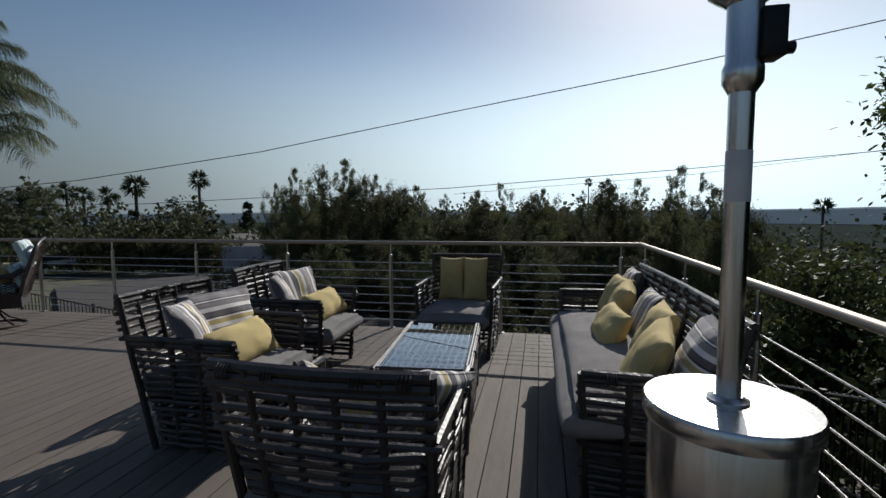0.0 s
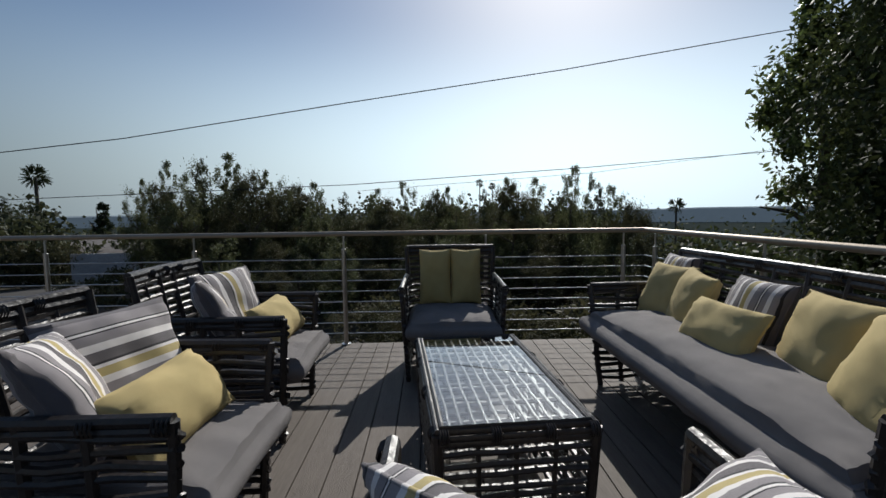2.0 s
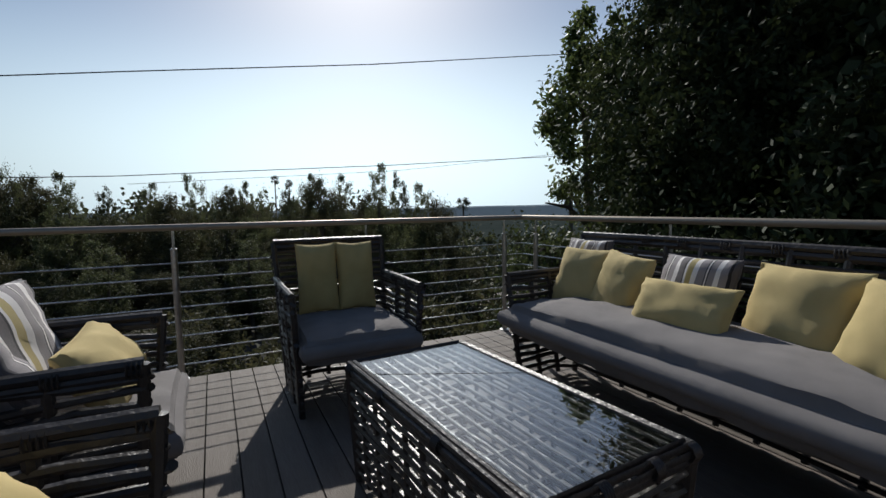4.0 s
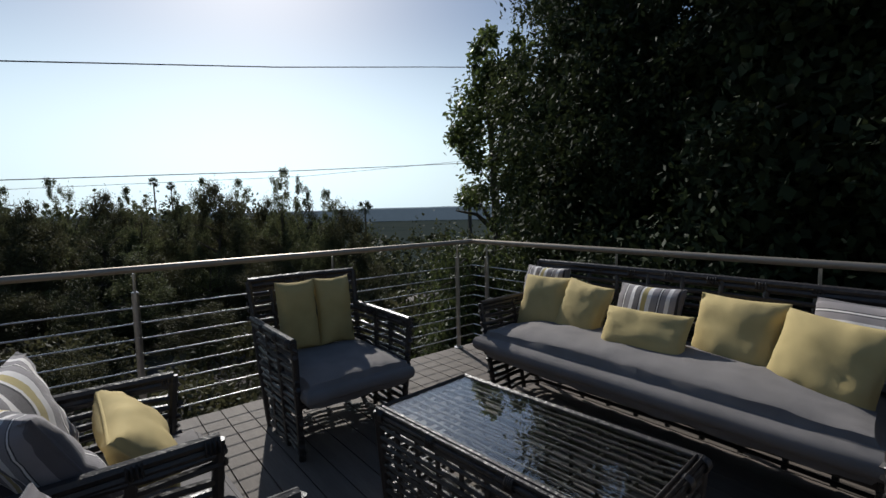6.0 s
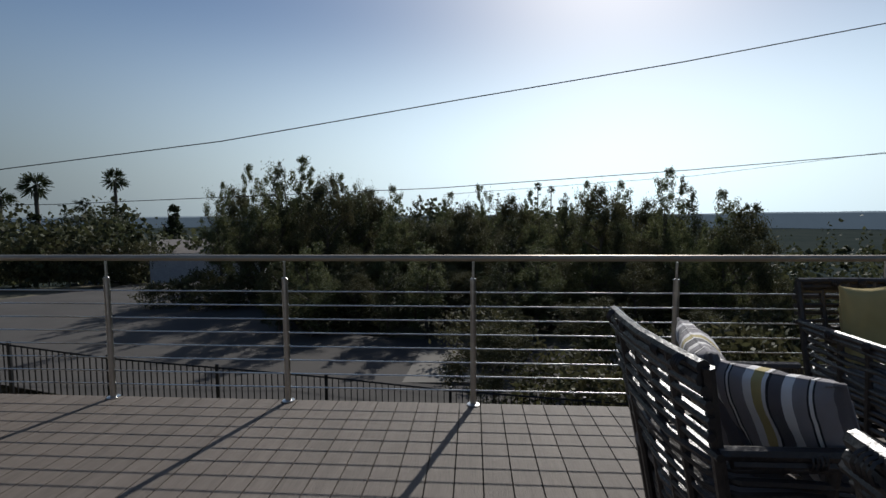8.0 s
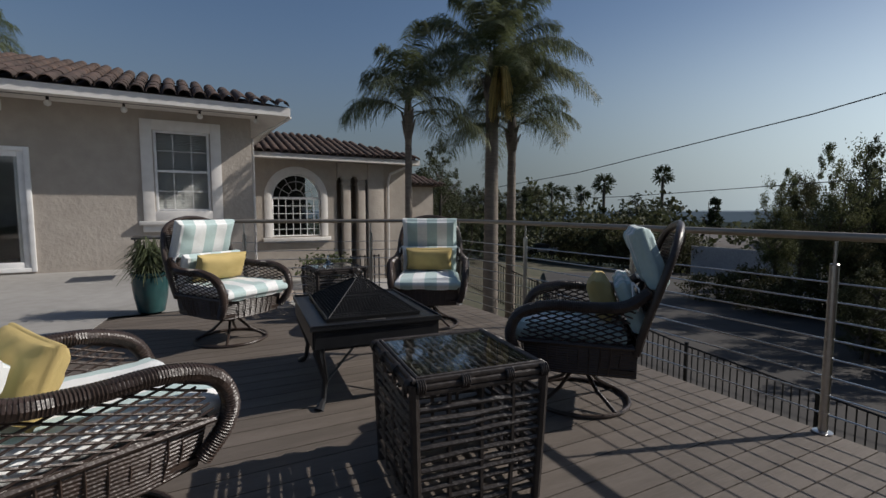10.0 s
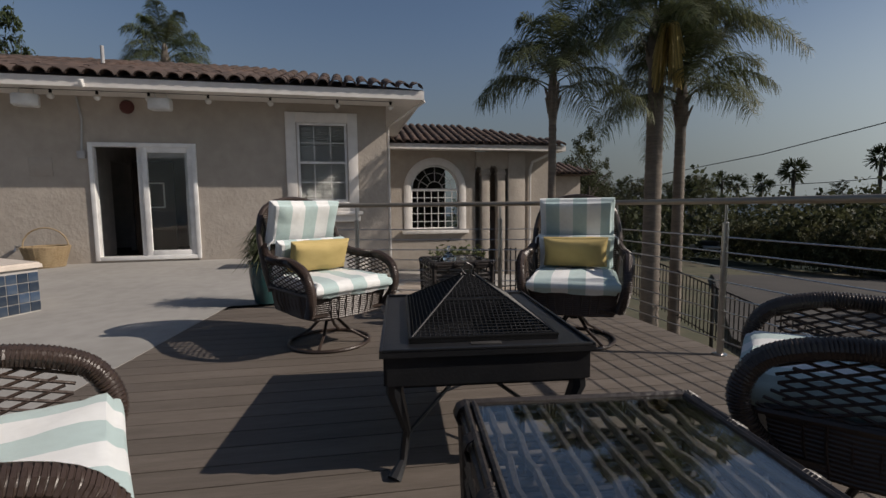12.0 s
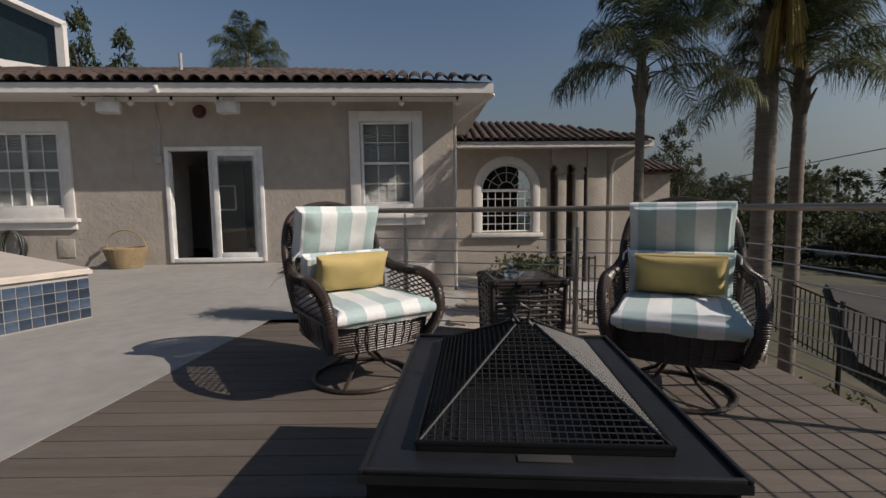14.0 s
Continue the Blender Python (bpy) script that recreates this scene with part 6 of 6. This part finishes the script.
# ---- car up the street ----
car = thing("parked_car", "small silver-grey car parked up the street", "car", pose(-50.5, 44.5, ground_z(-45, 38) + 0.35, 0, 0, 40) @ pose(0, 0, 0))
bm = bmesh.new()
box(bm, (-2.1, -0.85, 0.35), (2.1, 0.85, 0.95), 0.12)
part("body", bm, CAR_PAINT, car)
bm = bmesh.new()
box(bm, (-1.1, -0.75, 0.95), (1.0, 0.75, 1.45), 0.16)
part("cabin", bm, DARK, car)
for sx in (-1.3, 1.3):
    for sy in (-0.85, 0.85):
        bm = bmesh.new()
        bmesh.ops.create_cone(bm, cap_ends=True, segments=18, radius1=0.33, radius2=0.33, depth=0.2, matrix=Matrix.Translation((sx, sy, 0.33)) @ Matrix.Rotation(radians(90), 4, "X"))
        part("wheel", bm, TYRE, car)

# ---- things on and by the house wall ----
FX = WX
for k, y in enumerate((-2.42, -1.60, -0.88, -0.05, 0.95, 2.05, 3.3, 4.35)):
    lamp = thing("string_bulb", "round frosted bulb of a string hung under the eave", "light bulb", pose(EX - 0.35, y, 3.02), group="bulbs of the string under the eave")
    bm = bmesh.new()
    bmesh.ops.create_uvsphere(bm, u_segments=16, v_segments=10, radius=0.055)
    part("bulb", bm, BULB, lamp)
    bm = bmesh.new()
    lathe(bm, [(0.022, 0.045), (0.024, 0.09), (0.018, 0.13)], 10)
    part("socket", bm, IRON, lamp)
bm = bmesh.new()
tube(bm, [(EX - 0.35, -2.6 + 0.35 * k, 3.135 - 0.0 * (k % 2)) for k in range(21)], 0.006, 4)
solo("light_cord", bm, WIRE, "thin black cord of the bulb string fixed under the eave", "cord")
for y, t in ((-1.95, 14), (0.15, -6)):
    sp = thing("wall_speaker", "white weatherproof loudspeaker mounted under the eave", "loudspeaker", pose(EX - 0.30, y, 2.93, 0, 0, t), group="loudspeakers under the eave")
    bm = bmesh.new()
    slab(bm, [(-0.12, -0.17), (0.09, -0.19), (0.09, 0.19), (-0.12, 0.17)], -0.11, 0.10)
    bmesh.ops.bevel(bm, geom=bm.edges[:], offset=0.018, segments=2, affect="EDGES")
    part("cabinet", bm, PLASTIC, sp)
    bm = bmesh.new()
    box(bm, (0.088, -0.165, -0.09), (0.096, 0.165, 0.08), 0.003)
    part("grille", bm, BLIND, sp)
    bm = bmesh.new()
    tube(bm, [(-0.05, -0.1, 0.09), (-0.05, -0.1, 0.21)], 0.012, 8)
    tube(bm, [(-0.05, 0.1, 0.09), (-0.05, 0.1, 0.21)], 0.012, 8)
    part("bracket", bm, PLASTIC, sp)
bm = bmesh.new()
bmesh.ops.create_cone(bm, cap_ends=True, segments=28, radius1=0.13, radius2=0.09, depth=0.09, matrix=Matrix.Translation((FX + 0.045, -0.60, 2.96)) @ Matrix.Rotation(radians(90), 4, "Y"))
solo("alarm_bell", bm, RED, "round dull red bell on the wall above the door", "bell")
cam_box = thing("floodlight", "small white floodlight under the fascia beside the bulbs", "floodlight", pose(EX + 0.02, -0.92, 3.20, 0, 25, 0))
bm = bmesh.new()
box(bm, (0, -0.03, -0.08), (0.1, 0.03, 0.05), 0.012)
part("housing", bm, PLASTIC, cam_box)
bm = bmesh.new()
tube(bm, [(FX + 0.03, -1.42, 3.12), (FX + 0.03, -1.36, 2.7), (FX + 0.03, -1.40, 2.1)], 0.016, 8)
solo("conduit", bm, CEMENT_WALL, "thin painted conduit running down the stucco wall", "conduit")
bm = bmesh.new()
box(bm, (FX, -1.47, 1.98), (FX + 0.07, -1.34, 2.12), 0.01)
solo("socket_box", bm, CEMENT_WALL, "small grey electrical box on the wall by the door", "electrical box")
for y0, y1, z0, z1 in ((-2.28, -1.9, 1.66, 1.99), (-3.42, -3.1, 0.18, 0.53)):
    bm = bmesh.new()
    box(bm, (FX, y0, z0), (FX + 0.02, y1, z1), 0.006)
    solo("wall_panel", bm, STUCCO, "square access panel painted like the stucco wall", "access panel")
bm = bmesh.new()
tube(bm, [(FX, -2.55, 0.35), (FX + 0.12, -2.55, 0.33), (FX + 0.14, -2.55, 0.28)], 0.02, 8)
lathe(bm, [(0.04, 0.36), (0.04, 0.38)], 12, (FX + 0.08, -2.55))
solo("hose_tap", bm, STEEL, "small metal garden tap low on the wall", "tap")
# hose coil
rng = random.Random(4)
bm = bmesh.new()
pts = []
for k in range(150):
    a = k / 150 * 2 * math.pi * 7
    r = 0.20 + 0.05 * math.sin(k * 0.13)
    pts.append((FX + 0.07 + 0.05 * math.sin(k * 0.37), -4.22 + r * math.cos(a), 0.42 + 0.34 * math.sin(a) * (1 if math.sin(a) < 0 else 0.9)))
tube(bm, pts, 0.013, 6)
solo("garden_hose", bm, RUBBER, "coiled grey-green garden hose hung on the wall", "hose")
# basket
basket = thing("straw_basket", "round straw basket with a tall hoop handle beside the door", "basket", pose(-14.85, -1.92, 0.0))
bm = bmesh.new()
for k in range(19):
    z = 0.012 + k * 0.02
    r = 0.25 + 0.10 * z / 0.38 + 0.006 * (k % 2)
    tube(bm, [(r * math.cos(a), r * math.sin(a), z) for a in np.linspace(0, 2 * math.pi, 25)[:-1]], 0.0125, 5, closed=True)
for k in range(26):
    a = 2 * math.pi * k / 26
    tube(bm, [(0.25 * math.cos(a), 0.25 * math.sin(a), 0), (0.36 * math.cos(a), 0.36 * math.sin(a), 0.38)], 0.008, 4)
part("basket_body", bm, BASKET, basket)
bm = bmesh.new()
tube(bm, [(0.0, 0.36 * math.cos(t), 0.38 + 0.33 * math.sin(t)) for t in np.linspace(0, math.pi, 15)], 0.013, 7)
part("handle", bm, BASKET, basket)
# small table by the wall
table = thing("patio_table", "small dark iron table against the stucco wall", "table", pose(-13.6, 2.45, 0))
bm = bmesh.new()
box(bm, (-0.35, -0.3, 0.68), (0.35, 0.3, 0.71), 0.006)
part("tabletop", bm, FIRE_BLACK, table)
for sx in (-0.3, 0.3):
    for sy in (-0.25, 0.25):
        bm = bmesh.new()
        tube(bm, [(sx, sy, 0.68), (sx * 0.85, sy * 0.85, 0.3), (sx * 1.05, sy * 1.05, 0)], 0.013, 6)
        part("leg", bm, FIRE_BLACK, table)
# planter by the striped chair
planter = thing("plant_pot", "tall teal glazed pot with spilling grassy leaves beside a chair", "potted plant", pose(-10.40, 2.52, 0))
bm = bmesh.new()
lathe(bm, [(0.11, 0.0), (0.135, 0.02), (0.17, 0.2), (0.185, 0.36), (0.175, 0.42), (0.195, 0.44), (0.195, 0.47), (0.175, 0.475)], 28)
part("pot", bm, POT, planter)
rng = np.random.default_rng(3)
vs = []
for k in range(420):
    a, L = rng.uniform(0, 2 * math.pi), rng.uniform(0.2, 0.46)
    r0 = rng.uniform(0, 0.13)
    d = np.array([math.cos(a), math.sin(a), 0])
    p0 = d * r0 + np.array([0, 0, 0.45])
    w = np.array([-d[1], d[0], 0]) * 0.009
    up = rng.uniform(0.25, 0.95)
    p1 = p0 + d * L * 0.3 * (1.2 - up) + np.array([0, 0, L * up])
    p2 = p1 + d * L * 0.5 + np.array([0, 0, -L * 0.25 * rng.uniform(0, 2.2)])
    vs += [p0 - w, p0 + w, p1 + w, p1 - w, p1 - w, p1 + w, p2 + w * 0.2, p2 - w * 0.2]
f = new("foliage", leaf_mesh("foliage", np.array(vs), np.arange(len(vs)).reshape(-1, 4), FROND))
f.parent = planter
# planter beyond the rail
planter2 = thing("planter", "dark bowl planter with a feathery green plant on the path", "potted plant", pose(-13.0, 5.15, -0.55))
bm = bmesh.new()
lathe(bm, [(0.2, 0), (0.32, 0.15), (0.36, 0.5), (0.33, 0.52)], 24)
part("pot", bm, IRON, planter2)
pts = rng.normal(size=(1300, 3)) * np.array([0.14, 0.19, 0.10]) + np.array([0, 0.12, 0.62])
v, ff = leaves(pts, 0.10, rng, droop=0.2)
f = new("foliage", leaf_mesh("foliage", v, ff, LEAF_MID))
f.parent = planter2

# ---- lower path with flagstones and steps ----
bm = bmesh.new()
slab(bm, [(-10.3, 3.05), (-15.2, 4.0), (-15.6, 4.4), (-20, 4.4), (-20, 9.5), (-13, 8.2), (-9.6, 6.6), (-9.2, 5.9)], -3.2, [-0.62, -0.62, -0.7, -1.0, -1.35, -1.25, -1.0, -0.8])
solo("path", bm, CONCRETE, "", "", kind="structure", smooth=False)
rng = random.Random(12)
flag_n = 0
for i in range(9):
    for j in range(6):
        cx, cy = -10.7 - i * 0.62 + rng.uniform(-0.08, 0.08), 3.9 + j * 0.58 + i * 0.12 + rng.uniform(-0.08, 0.08)
        if cy < 3.45 + (-cx - 10.3) * 0.19:
            continue
        r = rng.uniform(0.24, 0.31)
        m = rng.randint(5, 7)
        o = [(cx + r * rng.uniform(0.85, 1.15) * math.cos(2 * math.pi * k / m + 0.3 * i), cy + r * rng.uniform(0.85, 1.15) * math.sin(2 * math.pi * k / m + 0.3 * i)) for k in range(m)]
        bm = bmesh.new()
        z = -0.62 - max(0, (cy - 4.2)) * 0.1 - max(0, -cx - 14) * 0.06
        slab(bm, o, z - 0.05, z + 0.03)
        ob = solo("flagstone", bm, FLAG, "", "", smooth=False)
        ob.parent = bpy.data.objects["path"]

# ---- upper building behind the house ----
upper = thing("upper_building", "white-trimmed modern building with a wide dark window above the roof", "house", pose(-24, -9.0, 0))
bm = bmesh.new()
box(bm, (-6, -9, 0), (0, -0.10, 5.55))
part("wall", bm, REDWOOD, upper, smooth=False)
bm = bmesh.new()
slab(bm, [(-0.1, -6.0), (0.12, -6.0), (0.12, 0.0), (-0.1, 0.0)], 5.55, 5.75)
v = [bm.verts.new(p) for p in ((0.12, -6, 7.6), (0.12, -6, 10.5), (0.12, 0, 7.75), (0.12, 0, 5.7), (0.12, -6, 6.9))]
part("white_band", bm, TRIM, upper, smooth=False)
bm = bmesh.new()
for a, b, c, d in ((-6, -5.7, 5.7, 10.6), (-0.28, 0.0, 5.7, 7.75), ):
    box(bm, (0.0, a, c), (0.2, b, d))
tube(bm, [(0.1, 0, 7.72), (0.1, -6, 10.45)], 0.16, 4)
tube(bm, [(0.1, 0, 5.85), (0.1, -2.2, 6.2), (0.1, -6, 7.0)], 0.34, 4)
part("window_frame", bm, TRIM, upper, smooth=False)
bm = bmesh.new()
v = [bm.verts.new(p) for p in ((0.05, -5.9, 6.9), (0.05, -0.2, 5.8), (0.05, -0.2, 7.65), (0.05, -5.9, 10.3))]
bm.faces.new(v)
part("pane", bm, material("dark_tinted_pane", (0.03, 0.05, 0.055), 0.05), upper, "wide dark tinted window pane", smooth=False)

# downspout, roof vent and pipe
bm = bmesh.new()
tube(bm, [(-19.42, 10.3, 2.86), (-19.5, 10.1, 2.7), (-19.85, 9.6, 2.45), (-19.93, 9.55, 2.2), (-19.93, 9.55, -2.5)], 0.05, 6)
solo("downspout", bm, TRIM, "pale downspout running down the porch corner", "downspout")
bm = bmesh.new()
tube(bm, [(-16.2, -1.35, 3.9), (-16.2, -1.35, 4.35)], 0.035, 10)
solo("vent_pipe", bm, CEMENT_WALL, "short pale vent pipe standing on the tiled roof", "vent pipe")
bm = bmesh.new()
tube(bm, [(EX - 0.12, EY + 0.06, 3.12), (EX - 0.3, EY - 0.2, 2.95), (FX - 0.25, 4.36, 2.75), (FX - 0.25, 4.36, -0.6)], 0.032, 8)
solo("downspout", bm, TRIM, "white downspout running down the house corner", "downspout")


# ---- roof tiles ----
def half_tile():
    bm = bmesh.new()
    L, r, t, n = 0.42, 0.118, 0.016, 7
    rings = []
    for x in (0.0, L):
        k = 1.0 if x == 0 else 0.86
        for rad in (r * k, (r - t) * k):
            rings.append([bm.verts.new((x, -rad * math.cos(math.pi * i / n), rad * 0.9 * math.sin(math.pi * i / n))) for i in range(n + 1)])
    a, b, c, d = rings
    for i in range(n):
        bm.faces.new((a[i], a[i + 1], c[i + 1], c[i]))
        bm.faces.new((b[i + 1], b[i], d[i], d[i + 1]))
        bm.faces.new((a[i + 1], a[i], b[i], b[i + 1]))
    return finish(bm, "roof_tile", TILE_ROOF, True)


tile_mesh = half_tile()
rng = random.Random(9)


def tile_rows(roof, origin, down, along, count, rows, cut, single):
    """Rows of half-round tiles laid up a slope; single: how many rows are objects of their own."""
    down, along = Vector(down).normalized(), Vector(along).normalized()
    upv = down.cross(along).normalized()
    if upv.z < 0:
        upv = -upv
    joined_v, joined_f = [], []
    base = [tuple(v.co) for v in tile_mesh.vertices]
    faces = [tuple(p.vertices) for p in tile_mesh.polygons]
    for r in range(rows):
        for c in range(count):
            p = Vector(origin) - down * (r * 0.36 - 0.06) + along * (c * 0.255 + 0.12)
            if not cut(p, r, c):
                continue
            m = Matrix((-down, along, upv)).transposed().to_4x4()
            m.translation = p + upv * (0.02 + 0.004 * (r % 2)) + along * rng.uniform(-0.008, 0.008)
            m = m @ Matrix.Rotation(radians(rng.uniform(-1.5, 1.5) - 2.0), 4, "Y")
            if r < single:
                t = new("roof_tile", tile_mesh)
                t.parent = roof
                t.matrix_world = m
            else:
                k = len(joined_v)
                joined_v += [tuple(m @ Vector(q)) for q in base]
                joined_f += [tuple(i + k for i in q) for q in faces]
    if joined_v:
        me = bpy.data.meshes.new("roof_tiles")
        me.from_pydata(joined_v, [], joined_f)
        me.materials.append(TILE_ROOF)
        me.shade_smooth()
        ob = new("roof_tiles", me)
        ob.parent = roof
        tagged(ob, kind="stuff")


roofs = [o for o in scene.objects if o.name.startswith("roof") and o.parent is None and o.type == "MESH"]
slope = (4.72 - 3.34) / (RIDGE_X - EX)
tile_rows(roofs[0], (EX, EY, 3.31), (1, 0, (3.30 - RIDGE_Z) / (EX - RIDGE_X)), (0, -1, 0), 50, 12, lambda p, r, c: p.y < EY - (EX - p.x) + 0.1 and p.x > RIDGE_X + 0.1, 5)
tile_rows(roofs[1], (-19.42, 10.58, wing_eave + 0.17), (1, 0, (2.94 - 4.0) / (-19.42 + 22.5)), (0, -1, 0), 25, 8, lambda p, r, c: p.y < 10.58 - (-19.42 - p.x) * 1.2 + 0.1 and p.y > 4.4, 0)
tile_rows(roofs[2], (-21.9, 13.1, 2.21), (1, 0, -0.357), (0, -1, 0), 11, 5, lambda p, r, c: p.y < 13.1 - (-21.9 - p.x) * 0.8 + 0.1, 0)


# ---- glazed tiles of the spa ----
d1 = (P1 - P0).normalized()
nrm = Vector((-d1.y, d1.x))
if nrm.dot(Vector((0, 1))) < 0:
    nrm = -nrm
tile_bm = bmesh.new()
box(tile_bm, (-0.046, -0.004, -0.046), (0.046, 0.004, 0.046), 0.002)
spa_tile = finish(tile_bm, "glazed_tile", BLUE_TILE, False)
ang = math.atan2(d1.y, d1.x)
for i in range(int((P1 - P0).length / 0.1)):
    for j in range(4):
        t = new("glazed_tile", spa_tile)
        t.parent = spa
        q = P0 + d1 * (0.05 + i * 0.1) + nrm * 0.004
        t.matrix_world = pose(q.x, q.y, 0.055 + j * 0.1 + 0.005, 0, 0, math.degrees(ang))


# ---- deck boards ----
floor = new("floor")
tagged(floor, kind="structure")
WB, GAP = 0.140, 0.007
x = -10.12
first = True
while x < 1.70:
    x1 = x + WB
    y0a, y0b, y1a, y1b = line_y(x), line_y(x1), min(far_y(x), 5.825), min(far_y(x1), 5.825)
    if y1a > y0a + 0.05 and y1b > y0b:
        bm = bmesh.new()
        slab(bm, [(x, y0a + 0.01), (x1, y0b + 0.01), (x1, y1b), (x, y1a)], -0.028, 0.0)
        ob = new("deck_plank", finish(bm, "deck_plank", DECK, False))
        ob.parent = floor
    x = x1 + GAP

gate = thing("iron_gate", "low black iron gate between the path and the porch", "gate")
for z in (-0.42, 0.24):
    bm = bmesh.new()
    tube(bm, [(-13.0, 5.75, z), (-13.0, 6.35, z)], 0.012, 4)
    part("gate_rail", bm, IRON, gate)
for k in range(7):
    bm = bmesh.new()
    box(bm, (-13.01, 5.75 + 0.1 * k, -0.95), (-12.99, 5.77 + 0.1 * k, 0.27))
    part("picket", bm, IRON, gate, smooth=False)


# the house side of the deck, the street and all beyond stand a few degrees off the lounge's railing
HOUSE_TURN = Matrix.Translation((-3.232, 2.721, 0)) @ Matrix.Rotation(radians(3.2), 4, "Z") @ Matrix.Translation((3.446, -2.551, 0))
for ob in list(scene.objects):
    if ob.parent is None and ob not in LOUNGE_SIDE and ob not in (floor, cam, sun):
        ob.matrix_basis = HOUSE_TURN @ ob.matrix_basis
